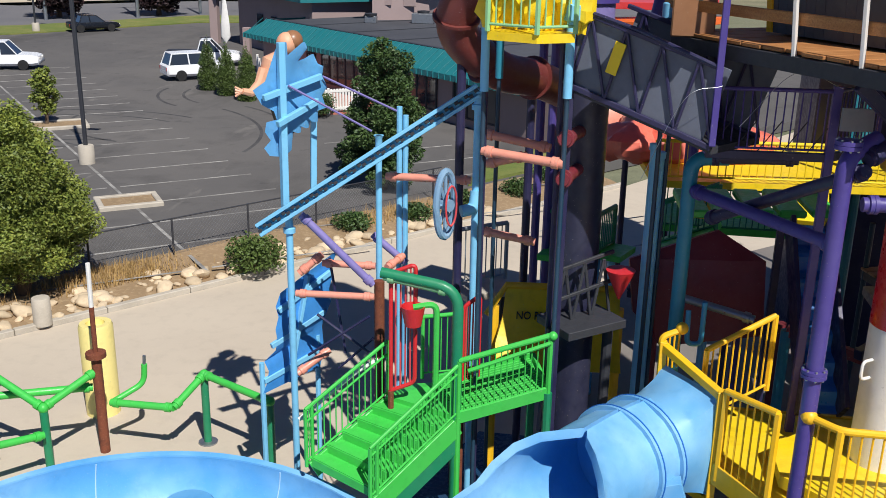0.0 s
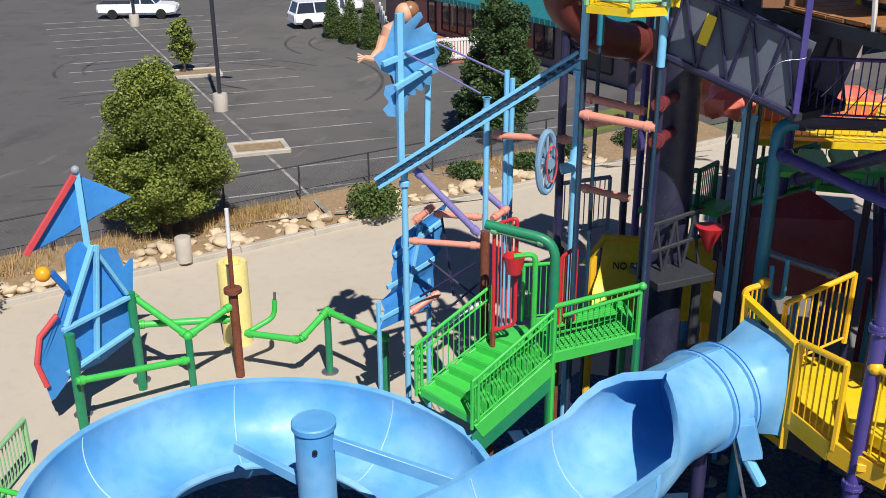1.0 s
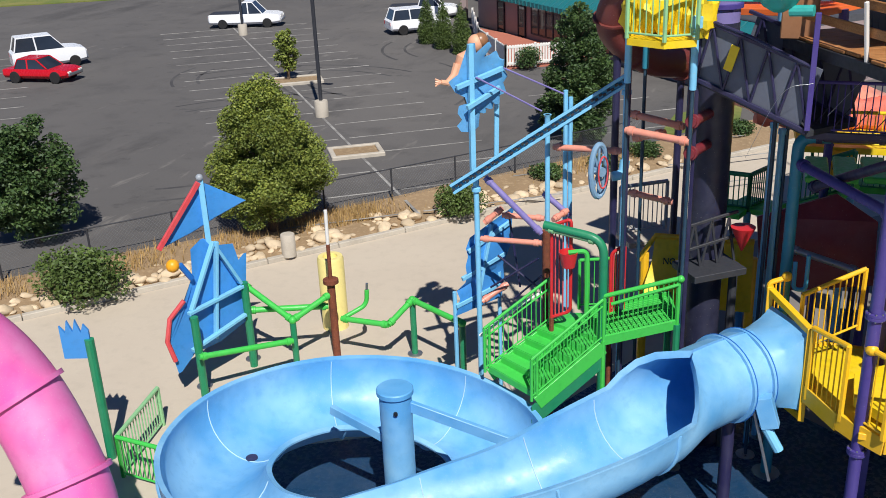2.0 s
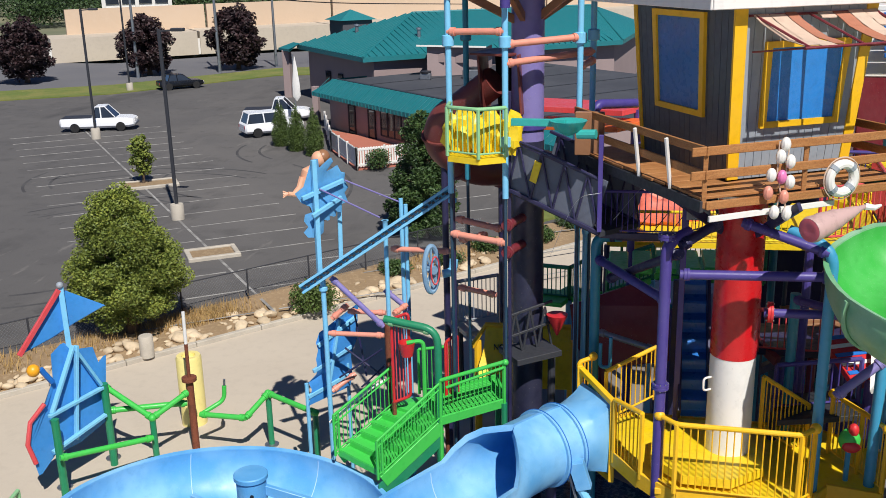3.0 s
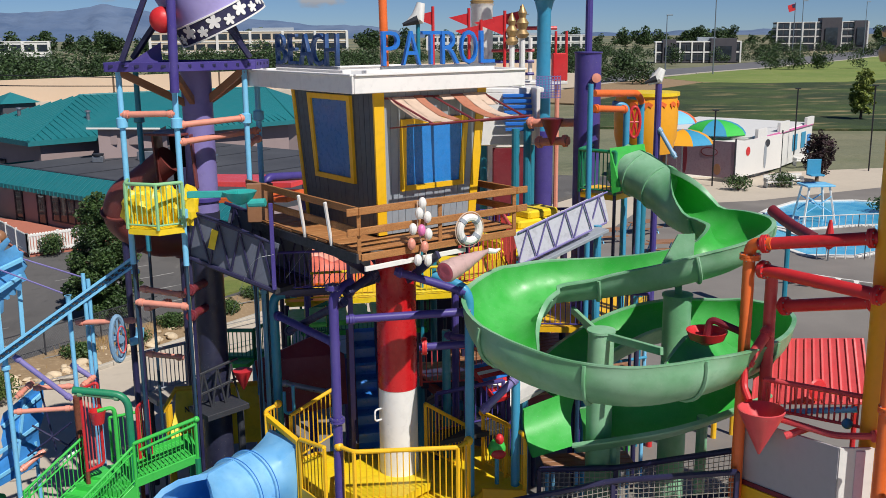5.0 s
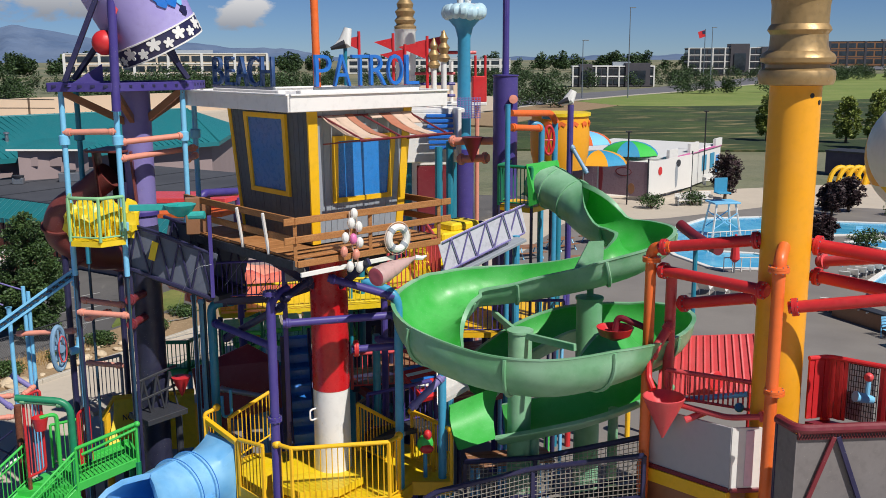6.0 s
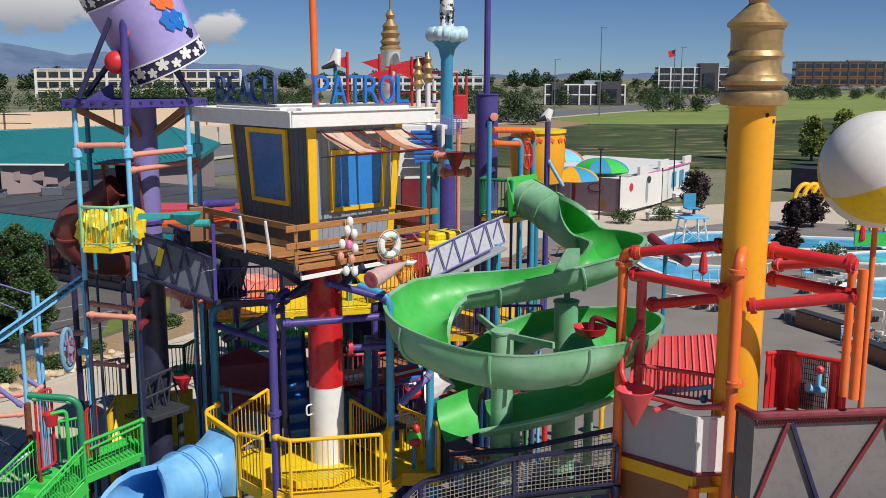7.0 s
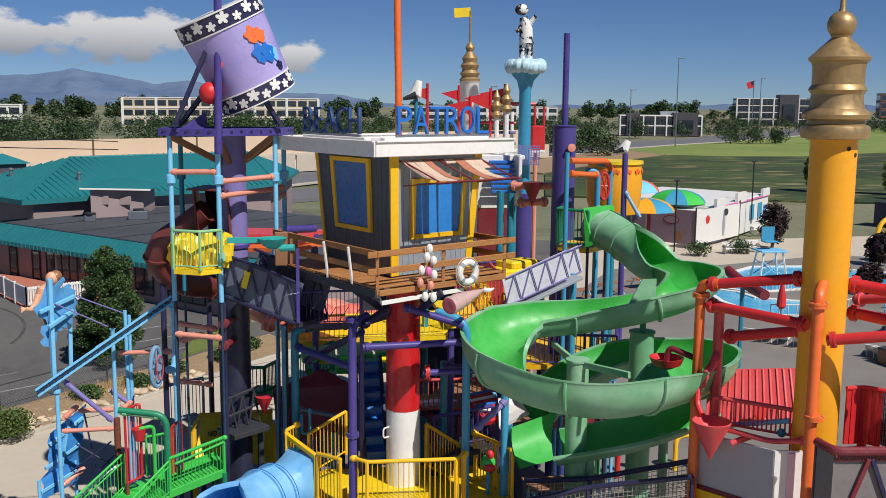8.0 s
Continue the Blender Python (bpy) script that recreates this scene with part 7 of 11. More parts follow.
def build_tower():
    cx, cy = -4.12, 22.85
    c = thing("tower_column", (cx, cy, 0), "thick faded purple steel column of the bucket tower", "column")
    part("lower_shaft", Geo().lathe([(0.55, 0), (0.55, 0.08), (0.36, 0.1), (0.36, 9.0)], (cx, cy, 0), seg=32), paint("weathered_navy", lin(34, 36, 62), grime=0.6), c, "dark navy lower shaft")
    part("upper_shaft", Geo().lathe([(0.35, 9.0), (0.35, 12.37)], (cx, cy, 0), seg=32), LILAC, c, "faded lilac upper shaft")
    for z in (9.3,):
        part("band", Geo().lathe([(0.35, -0.05), (0.4, -0.04), (0.4, 0.04), (0.35, 0.05)], (cx, cy, z), seg=28), PURPLE, c)
    t = thing("bucket_tower", (-4.6, 23.8, 0), "sky-blue pipe tower with salmon cross bars carrying the bucket platform", "tower")
    A, B, C, D, E = V3((-5.61, 21.81, 12.48)), V3((-4.37, 21.49, 12.47)), V3((-2.97, 22.44, 12.47)), V3((-2.78, 23.26, 12.45)), V3((-5.54, 23.17, 12.38))
    for p, m in ((A, SKYBLUE), (B, SKYBLUE), (C, SKYBLUE), (D, SKYBLUE), (E, TEAL)):
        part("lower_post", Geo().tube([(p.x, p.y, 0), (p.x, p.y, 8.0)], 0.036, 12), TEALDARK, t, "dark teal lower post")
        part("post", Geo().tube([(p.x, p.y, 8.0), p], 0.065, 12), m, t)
        for z in (9.2, 11.2):
            part("coupling", Geo().lathe([(0.085, -0.12), (0.125, -0.1), (0.125, 0.1), (0.085, 0.12)], (p.x, p.y, z), seg=12), m, t)
        part("foot_plate", Geo().lathe([(0.2, 0), (0.2, 0.03), (0.1, 0.04)], (p.x, p.y, 0), seg=12), STEEL, t)
    for p, q in (((A, 183), (B, 181)), ((B, 200), (C, 195)), ((B, 228), (D, 222)), ((C, 240), (D, 236)), ((A, 500), (B, 505))):
        z1 = V3((-4.16, 21.73, 11.38)).z - (p[1] - 183) * 0.0135
        z2 = V3((-4.16, 21.73, 11.38)).z - (q[1] - 183) * 0.0135
        a, b = Vector((p[0].x, p[0].y, z1)), Vector((q[0].x, q[0].y, z2))
        pipe(t, [a, b], 0.07, SALMON)
    for z in (7.4, 6.8):
        pipe(t, [Vector((B.x, B.y, z)), Vector((cx, cy, z - 0.1))], 0.1, MAROON)
    # top platform
    pf = thing("bucket_platform", (-4.5, 23.8, 12.2), "lilac steel platform with perforated edge under the bucket", "platform")
    zt = 12.36
    o = 0.25
    Q = [A + Vector((-o, -0.1, 0)), B + Vector((0, -o, 0)), C + Vector((o, -0.1, 0)), D + Vector((o, 0.2, 0)), E + Vector((-0.2, 0.3, 0))]
    part("deck_plate", Geo().slab([(p.x, p.y) for p in Q], zt, zt + 0.06), NAVY, pf)
    for a, b in zip(Q, Q[1:] + Q[:1]):
        a, b = Vector((a.x, a.y, zt + 0.05)), Vector((b.x, b.y, zt + 0.05))
        part("edge_channel", Geo().bar(a, b, 0.07, 0.2), PURPLE, pf)
        n = max(3, int((b - a).length / 0.28))
        for i in range(n):
            p = lerp(a, b, (i + 0.5) / n)
            part("slot", Geo().box(p + Vector((0, -0.04, 0.02)), (0.1, 0.03, 0.06), None, 0.005), NAVY, pf)
    for p in (A, B, C, D):
        part("brace", Geo().bar((cx, cy, 11.4), (p.x, p.y, zt - 0.05), 0.12, 0.16), BROWN, pf, "brown angled brace")
    part("wedge_plate", Geo().add([V3((-5.40, 21.45, 12.42)), V3((-4.66, 21.83, 12.93)), V3((-4.65, 21.83, 12.44)), V3((-5.43, 21.58, 12.42)), V3((-4.69, 21.96, 12.93)), V3((-4.68, 21.96, 12.44))], [(0, 2, 1), (3, 4, 5), (0, 1, 4, 3), (1, 2, 5, 4), (2, 0, 3, 5)]), PURPLE, pf)
    # the bucket
    lo, hi = V3((-3.36, 22.46, 13.27)), V3((-4.39, 22.09, 15.48))
    b = thing("tipping_bucket", lo, "giant tilted lilac bucket with navy flower-patterned bands", "bucket")
    ax = (hi - lo)
    L = ax.length
    ax.normalize()
    r0, r1 = 1.0, 1.14
    rr = lambda f: r0 + (r1 - r0) * f
    part("shell", Geo().lathe([(0.0005, 0.04), (rr(0) - 0.03, 0.04), (rr(0), 0), (rr(0.16), L * 0.16), (rr(0.82), L * 0.82), (rr(1), L), (rr(1) - 0.05, L), (rr(0.1) - 0.05, L * 0.1)], lo, ax, 48), LILACFG, b)
    for f0, f1 in ((0.0, 0.17), (0.82, 1.0)):
        part("band", Geo().lathe([(rr(f0) + 0.002, L * f0), (rr(f0) + 0.012, L * f0), (rr(f1) + 0.012, L * f1), (rr(f1) + 0.002, L * f1)], lo, ax, 48), NAVY, b, "navy patterned band")
        for f in (f0, f1):
            part("edge_ring", Geo().lathe([(rr(f), L * f - 0.02), (rr(f) + 0.03, L * f - 0.015), (rr(f) + 0.03, L * f + 0.015), (rr(f), L * f + 0.02)], lo, ax, 48), WHITE, b)
    q = Vector((0, 0, 1)).rotation_difference(ax)
    petal = [(math.cos(a) * (0.075 + 0.095 * abs(math.cos(2.5 * a))), math.sin(a) * (0.075 + 0.095 * abs(math.cos(2.5 * a)))) for a in (2 * math.pi * i / 40 for i in range(40))]
    for f in (0.085, 0.91):
        n = 20
        for i in range(n):
            th = 2 * math.pi * (i + (0.5 if f > 0.5 else 0)) / n
            nrm = q @ Vector((math.cos(th), math.sin(th), 0))
            tang = q @ Vector((-math.sin(th), math.cos(th), 0))
            m = Matrix((tang, ax, nrm)).transposed().to_4x4()
            m.translation = lo + ax * (L * f + (0.05 if i % 2 else -0.05)) + nrm * (rr(f) + 0.016)
            k = 1.0 if i % 2 else 0.75
            part("flower", Geo().plate([(x * k, y * k) for x, y in petal], 0.016, m), WHITE, b)
    # coloured emblem shapes
    for th, f, sx, sy, mtl in ((0.3, 0.66, 0.2, 0.2, ORANGE), (0.5, 0.62, 0.16, 0.18, ORANGE), (0.3, 0.46, 0.2, 0.24, STAIRBLUE), (0.52, 0.43, 0.2, 0.24, STAIRBLUE), (0.72, 0.4, 0.14, 0.2, PALEBLUE), (0.74, 0.26, 0.12, 0.12, NAVY)):
        th0 = math.atan2((q.inverted() @ Vector((0.5, -0.86, 0))).y, (q.inverted() @ Vector((0.5, -0.86, 0))).x)
        a = th0 + th - 0.2
        nrm = q @ Vector((math.cos(a), math.sin(a), 0))
        tang = q @ Vector((-math.sin(a), math.cos(a), 0))
        m = Matrix((tang, ax, nrm)).transposed().to_4x4()
        m.translation = lo + ax * L * f + nrm * (rr(f) + 0.012)
        pts = [(math.cos(u) * sx * (1 + 0.2 * math.sin(5 * u)), math.sin(u) * sy * (1 + 0.2 * math.cos(4 * u))) for u in (2 * math.pi * i / 30 for i in range(30))]
        part("emblem_shape", Geo().plate(pts, 0.02, m), mtl, b)
    # support frame
    s = thing("bucket_stand", (-4.5, 23.6, zt + 0.06), "purple A-frame legs and pivot holding the bucket", "frame")
    part("mast", Geo().tube([(-4.33, 21.29, 11.87), (-4.23, 21.32, 16.76)], 0.1, 14), PURPLE, s)
    for p, m in ((((-5.42, 21.39, 12.54), (-4.35, 21.36, 14.95)), NAVY), (((-2.78, 22.08, 12.58), (-4.17, 21.40, 14.78)), NAVY), (((-5.43, 22.52, 12.58), (-4.64, 22.04, 13.52)), NAVY), (((-2.93, 22.97, 12.61), (-3.32, 22.92, 13.54)), NAVY)):
        part("leg", Geo().bar(p[0], p[1], 0.11, 0.11), m, s)
    part("pivot_ball", Geo().ball((-4.52, 21.49, 13.40), 0.28, 18, 12), RED, s, "red pivot ball")
    part("pennant", Geo().add([V3((-4.25, 21.25, 14.25)), V3((-4.08, 21.28, 14.25)), V3((-4.20, 21.26, 13.99)), V3((-4.25, 21.26, 14.25)), V3((-4.08, 21.29, 14.25)), V3((-4.20, 21.27, 14.00))], [(0, 1, 2), (5, 4, 3), (0, 3, 4, 1), (1, 4, 5, 2), (2, 5, 3, 0)]), CORAL, s)

    # yellow look-out basket
    y = thing("yellow_lookout", (-5.1, 22.2, 7.9), "small yellow lookout platform with green barred rail", "platform")
    P = [V3((-5.51, 21.16, 9.06)), V3((-4.80, 20.86, 8.94)), V3((-4.30, 21.18, 8.98)), V3((-4.48, 22.00, 9.06)), V3((-5.62, 22.00, 9.12))]
    zb = P[1].z
    part("floor", Geo().slab([(p.x, p.y) for p in P], zb - 0.12, zb), LEMON, y)
    foot = [Vector((p.x, p.y, zb)) for p in P]
    railing(y, [foot[4], foot[0], foot[1], foot[2]], 1.0, PALEGREEN, 0.13, 0.04, 0.013)
    for i, (f, r, h) in enumerate(((0.0, 0.24, 0.4), (0.2, 0.26, 0.46), (0.42, 0.28, 0.4), (0.64, 0.27, 0.47), (0.84, 0.25, 0.41), (1.02, 0.2, 0.45))):
        g = Geo().ball((0, 0, 0), 1.0, 14, 10)
        a = lerp(foot[0], foot[2], f) + Vector((0.05, 0.42, h * 0.95))
        g.v = [tuple(a + Vector((p[0] * r, p[1] * r * 0.8, p[2] * h)) + Vector(p) * 0.16 * noise.noise(Vector(p) * 2.1 + Vector((i * 5, 0, 0)))) for p in g.v]
        part("moulded_boulder", g, LEMON, y, "rounded yellow moulded boulder")
    for p in (foot[3], foot[4]):
        part("leg", Geo().tube([(p.x, p.y, 0), (p.x, p.y, zb)], 0.05, 10), NAVY, y)
    # brown tube slide leaving the tower
    d = thing("brown_tube_slide", (-5.6, 24.5, 0), "dark red-brown enclosed tube slide winding off the tower", "water slide")
    path = spline([(-4.88, 23.09, 10.23), (-5.61, 23.33, 9.69), (-6.19, 23.50, 9.25), (-6.30, 23.78, 8.61), (-5.69, 24.34, 7.97), (-5.06, 25.50, 7.66), (-4.34, 27.66, 6.98)], 7)
    BRN = fibreglass("red_brown_fibreglass", lin(104, 46, 42), lin(122, 62, 56))
    part("tube", Geo().tube(path, 0.34, 20), BRN, d)
    for i in (18, 26, 34):
        e = (path[i + 1] - path[i - 1]).normalized()
        part("joint_flange", Geo().lathe([(0.34, -0.025), (0.4, -0.025), (0.4, 0.025), (0.34, 0.025)], path[i], e, 22), BRN, d)
    o = V3((-4.86, 22.48, 10.23))
    ex, ez = Vector((0.92, -0.38, 0)).normalized(), Vector((-0.06, 0, 1)).normalized()
    ey = ez.cross(ex)
    hw, hh = 0.5, 0.62
    for a, b, w in ((-hw, -hh, 0), (hw, -hh, 1), (hw, hh, 2), (-hw, hh, 3)):
        nx = ((hw, -hh), (hw, hh), (-hw, hh), (-hw, -hh))[w]
        part("mouth_side", Geo().bar(o + ex * a + ez * b + ey * 0.5, o + ex * nx[0] + ez * nx[1] + ey * 0.5, 1.0 if w in (0, 2) else 0.05, 0.05 if w in (0, 2) else 1.0, up=tuple(ez)), BRN, d, "square moulded tube mouth")
    # added black plate stands for the shade inside the tube
    part("mouth_shade_plate", Geo().box(o + ey * 1.0, (1.0, 0.04, 1.2), Matrix((ex, ey, ez)).transposed(), 0.01), BLACK, d)
    for i in (22, 34):
        part("leg", Geo().tube([(path[i].x, path[i].y, 0), path[i]], 0.08, 10), NAVY, d)

    # grey bridge from the tower to the hut level
    g = thing("grey_bridge", (-3.2, 20.3, 7.8), "dark grey screened footbridge with zigzag navy bracing", "footbridge")
    a, b = V3((-4.32, 21.70, 8.16)), V3((-2.36, 20.90, 7.52))
    truss_panel(g, a, b, 1.08, MESHGREY, NAVY, 4, thin=0.8)
    off = Vector((0.75, 0.9, 0))
    truss_panel(g, a + off, b + off, 1.08, MESHGREY, NAVY, 4, thin=0.8)
    part("walkway", Geo().add([a, b, b + off, a + off] + [p - Vector((0, 0, 0.1)) for p in (a, b, b + off, a + off)], [(0, 1, 2, 3), (7, 6, 5, 4), (0, 4, 5, 1), (1, 5, 6, 2), (2, 6, 7, 3), (3, 7, 4, 0)]), DARKSTEEL, g)
    part("top_net", Geo().tube([a + Vector((0, -0.08, 1.1)), lerp(a, b, 0.45) + Vector((0, -0.08, 1.14)), b + Vector((0, -0.08, 1.08))], 0.03, 8), NAVY, g)
    part("yellow_sign", Geo().bar(lerp(a, b, 0.27) + Vector((-0.01, -0.07, 0.64)), lerp(a, b, 0.345) + Vector((-0.01, -0.07, 0.64)), 0.02, 0.46), LEMON, g, "small yellow warning plate")
    px = V3((-2.37, 20.84, 9.49))
    part("purple_post", Geo().bar((px.x, px.y, 7.55), (px.x, px.y, px.z), 0.09, 0.09), PURPLE, g)
    part("dark_post", Geo().bar((a.x, a.y, 0), (a.x, a.y, 10.2), 0.07, 0.07), NAVY, g)
    part("wall_board", Geo().box(V3((-2.69, 21.81, 9.34)), (0.6, 0.1, 0.9), None, 0.02), BROWN, g, "brown woven panel")
    for p, q in (((-3.29, 20.47, 7.12), (-2.33, 20.67, 8.39)), ((-2.08, 20.56, 7.88), (-0.81, 20.73, 8.41))):
        k = (V3(p) + V3(q)) / 2 + Vector((0, 0, 0.45))
        part("hose", Geo().tube(spline([p, k, q], 8), 0.0035, 6), STEEL, g)
    tb = thing("turquoise_spray_bowl", (-3.67, 20.49, 9.72), "turquoise water spray bowl and arms on the bridge", "spray bowl")
    k = V3((-2.97, 20.49, 9.76))
    part("arm", Geo().bar((-4.10, 20.69, 9.74), (-3.02, 20.48, 9.77), 0.1, 0.14), TURQ, tb)
    part("bowl", Geo().lathe([(0.08, -0.22), (0.25, -0.12), (0.36, 0.06), (0.33, 0.06), (0.0005, -0.05)], k, seg=22), TURQ, tb)
    part("nozzle", Geo().tube([(-2.79, 20.44, 9.57), (-2.43, 20.36, 9.59)], 0.09, 10), TURQ, tb)

    # platform with rock shapes on the far side, and a barred walkway before it
    m = thing("rock_platform", (-1.6, 29.8, 5.2), "yellow platform with faded red moulded rocks behind the tower", "platform")
    z = 5.35
    fl = [(-2.7, 27.7), (2.6, 28.2), (2.8, 32.5), (-3.2, 32.0)]
    part("floor", Geo().slab(fl, z - 0.15, z), LEMON, m)
    for i, (q, s2) in enumerate((((-3.19, 29.83, 5.80), 0.62), ((-2.72, 30.88, 5.71), 0.75), ((-2.04, 29.93, 5.85), 0.7), ((-1.55, 30.96, 5.72), 0.72), ((-1.03, 29.98, 5.82), 0.6), ((-3.79, 31.77, 5.51), 0.7), ((-0.53, 30.50, 5.77), 0.6))):
        c0 = Vector((q[0], q[1], z + 0.28))
        gg = Geo().ball(c0, s2, 14, 10, (1.25, 0.9, 0.75))
        gg.v = [tuple(Vector(p) + (Vector(p) - c0) * 0.55 * noise.noise(Vector(p) * 1.9)) for p in gg.v]
        part("rock_shape", gg, SALMON if i % 2 else paint("sunbleached_rock_red", lin(224, 112, 92), wear=0.5, grime=0.5), m, "faded red moulded rock shape")
    for q in fl:
        part("leg", Geo().tube([(q[0], q[1], 0), (q[0], q[1], z - 0.1)], 0.08, 10), NAVY, m)
    railing(m, [(-2.7, 27.7, z), (2.6, 28.2, z)], 0.85, LEMON, 0.16, 0.04, 0.014)
    for dx in (0.4, 2.6):
        part("slide_top", Geo().bar((-2.1 + dx, 27.7, z - 0.1), (-2.2 + dx, 26.9, z - 0.5), 0.6, 0.12), LEMON, m, "yellow slide top")
    gs = thing("green_slide_lane", (-1.2, 26, 0), "bright green moulded slide lanes below the yellow deck", "slide")
    for k in range(5):
        a, b = V3((-2.24, 25.50, 5.70)) + Vector((0.55 * k, 0.12 * k, 0)), V3((-2.16, 23.90, 5.73)) + Vector((0.55 * k, 0.12 * k, 0))
        part("lane", Geo().bar(a, b, 0.46, 0.14, 0.05), GREEN, gs)
    part("leg", Geo().tube([(-1.2, 25.6, 0), (-1.2, 25.6, 3.6)], 0.08, 8), NAVY, gs)
    part("leg", Geo().tube([(0.8, 26, 0), (0.8, 26, 3.6)], 0.08, 8), NAVY, gs)
    w = thing("barred_walkway", (-1.5, 21.4, 7.3), "dark walkway with purple barred rail beside the bridge", "walkway")
    a, b = V3((-2.40, 21.32, 7.35)), V3((-0.72, 21.42, 7.35))
    c = b + Vector((0.9, 1.1, 0))
    railing(w, [a, b, c], 0.92, PURPLE, 0.11, 0.03, 0.011)
    part("edge_beam", Geo().bar(a, b, 0.08, 0.12).bar(b, c, 0.08, 0.12), NAVY, w)
    part("post", Geo().bar((b.x, b.y, 0), b + Vector((0, 0, 1.0)), 0.12, 0.12), PURPLE, w)
    board_of(w, [(-0.70, 21.14, 7.79), (-0.25, 21.28, 7.77), (-0.26, 21.28, 8.08), (-0.70, 21.14, 8.10)], "white_mesh_panel", PALEGREY, 0.04)
    for i in range(5):
        f = i / 5
        part("net_cord", Geo().tube([lerp(a, b, f), lerp(a, b, f + 0.2) + Vector((0, 0, 0.5))], 0.008, 4), DARKSTEEL, w)
    # coral barred rail behind the hut
    cr = thing("coral_rail", (2.4, 22.4, 7.2), "faded red barred guard rail behind the hut", "railing")
    railing(cr, [(1.9, 22.2, 7.15), (3.3, 22.7, 7.15), (3.4, 25.5, 7.15)], 1.15, CORAL, 0.12, 0.04, 0.016)
    part("floor", Geo().slab([(1.7, 22.2), (3.3, 22.7), (3.4, 25.5), (1.6, 25.5)], 7.0, 7.13), LEMON, cr)
    for q in ((1.8, 22.4), (3.3, 22.8), (3.3, 25.3)):
        part("leg", Geo().tube([(q[0], q[1], 0), (q[0], q[1], 7.1)], 0.09, 10), PURPLE, cr)

    # maroon hood and lower structure in the shade
    h = thing("maroon_hood", (-2.0, 24.5, 2.2), "dark maroon faceted play roof in the shade under the bridge", "roof")
    K = [V3((-3.22, 23.60, 4.95)), V3((-1.75, 23.95, 5.46)), V3((-0.95, 23.75, 5.02)), V3((-0.90, 23.45, 3.78)), V3((-2.60, 23.30, 3.50)), V3((-3.10, 23.47, 4.04))]
    board_of(h, K, "face", MAROON, 0.1)
    apex = V3((-2.31, 24.48, 4.73))
    part("roof_face", Geo().add([K[0], K[1], K[2], apex], [(0, 1, 3), (1, 2, 3), (2, 0, 3)]), MAROON, h)
    part("cone", Geo().lathe([(0.02, 0), (0.22, 0.45), (0.24, 0.5), (0.2, 0.5)], V3((-3.39, 22.52, 4.61)), seg=16), RED, h, "dark red cone bucket")
    for x in (-2.6, -0.2):
        part("leg", Geo().tube([(x, 25.6, 0), (x, 25.6, 3.2)], 0.12, 10), MAROON, h)
    pipe(h, [(-2.51, 22.96, 4.59), (-1.24, 22.49, 4.44)], 0.07, STEEL)
    lg = thing("lower_dark_bridge", (-3.6, 22.8, 2.5), "dark steel lower footbridge with truss rail beside the tower column", "footbridge")
    a, b = V3((-4.41, 21.94, 4.25)), V3((-3.52, 22.64, 4.28))
    part("walkway", Geo().bar(a, b, 0.9, 0.14), DARKSTEEL, lg)
    for dz in (0.45, 0.95):
        part("rail", Geo().bar(a + Vector((0, 0, dz)), b + Vector((0, 0, dz + 0.15)), 0.05, 0.06), DARKSTEEL, lg)
    for i in range(3):
        p, q2, r = lerp(a, b, i / 3), lerp(a, b, (i + .5) / 3), lerp(a, b, (i + 1) / 3)
        part("brace", Geo().bar(p, q2 + Vector((0, 0, 1.0)), 0.04, 0.05).bar(q2 + Vector((0, 0, 1.0)), r, 0.04, 0.05), DARKSTEEL, lg)
    for p in (a, b):
        part("leg", Geo().tube([(p.x, p.y, 0), p], 0.09, 10), DARKSTEEL, lg)
    # yellow covered slide with a rule sign
    ys = thing("yellow_slide_cover", (-5.0, 26.5, 0), "yellow moulded slide cover with painted rule lettering", "slide cover")
    yy = [V3((-5.60, 24.20, 2.42)), V3((-5.72, 24.25, 3.48)), V3((-5.38, 24.30, 4.04)), V3((-3.30, 24.62, 4.00)), V3((-2.95, 24.66, 2.40)), V3((-3.30, 24.62, 2.38))]
    out = Vector((0.12, -0.95, 0)).normalized()
    rows = [(0.0, 0.0), (0.10, -0.55), (0.34, -0.9), (0.75, -1.05)]
    vs, fs = [], []
    for u, dz in rows:
        for i in range(13):
            q = lerp(yy[2], yy[3], i / 12)
            vs.append(q + out * u + Vector((-0.18 * min(1, u * 3) * (1 - i / 12), 0, dz - 0.4 * u)))
    for j in range(3):
        for i in range(12):
            k = 13 * j + i
            fs.append((k, k + 13, k + 14, k + 1))
    nv = len(vs)
    vs += [q - out * 0.08 + Vector((0, 0, 0.02)) for q in vs]
    fs += [tuple(nv + k for k in f[::-1]) for f in fs]
    part("moulded_front", Geo().add(vs, fs), LEMON, ys)
    part("rolled_edge", Geo().tube([yy[1] + Vector((0, -0.1, 0)), yy[2], yy[3]], 0.07, 8), YELLOW, ys)
    tm = text_mesh("NO RUNNING", 0.16, 0.02)
    tm.materials.clear()
    tm.materials.append(BLACK)
    n0 = (yy[3] - yy[2]).normalized()
    w0 = n0.cross(Vector((0, 0, 1))).normalized()
    mm = Matrix((n0, Vector((0, 0, 1)), w0)).transposed().to_4x4()
    mm.translation = V3((-5.18, 24.2, 3.42))
    again("lettering", tm, mm @ Matrix.Diagonal((0.8, 1, 1, 1)), ys)
    for p in (yy[0], yy[5]):
        part("leg", Geo().tube([(p.x, p.y + 0.1, 0), (p.x, p.y + 0.1, p.z + 1.2)], 0.1, 10), YELLOW, ys)
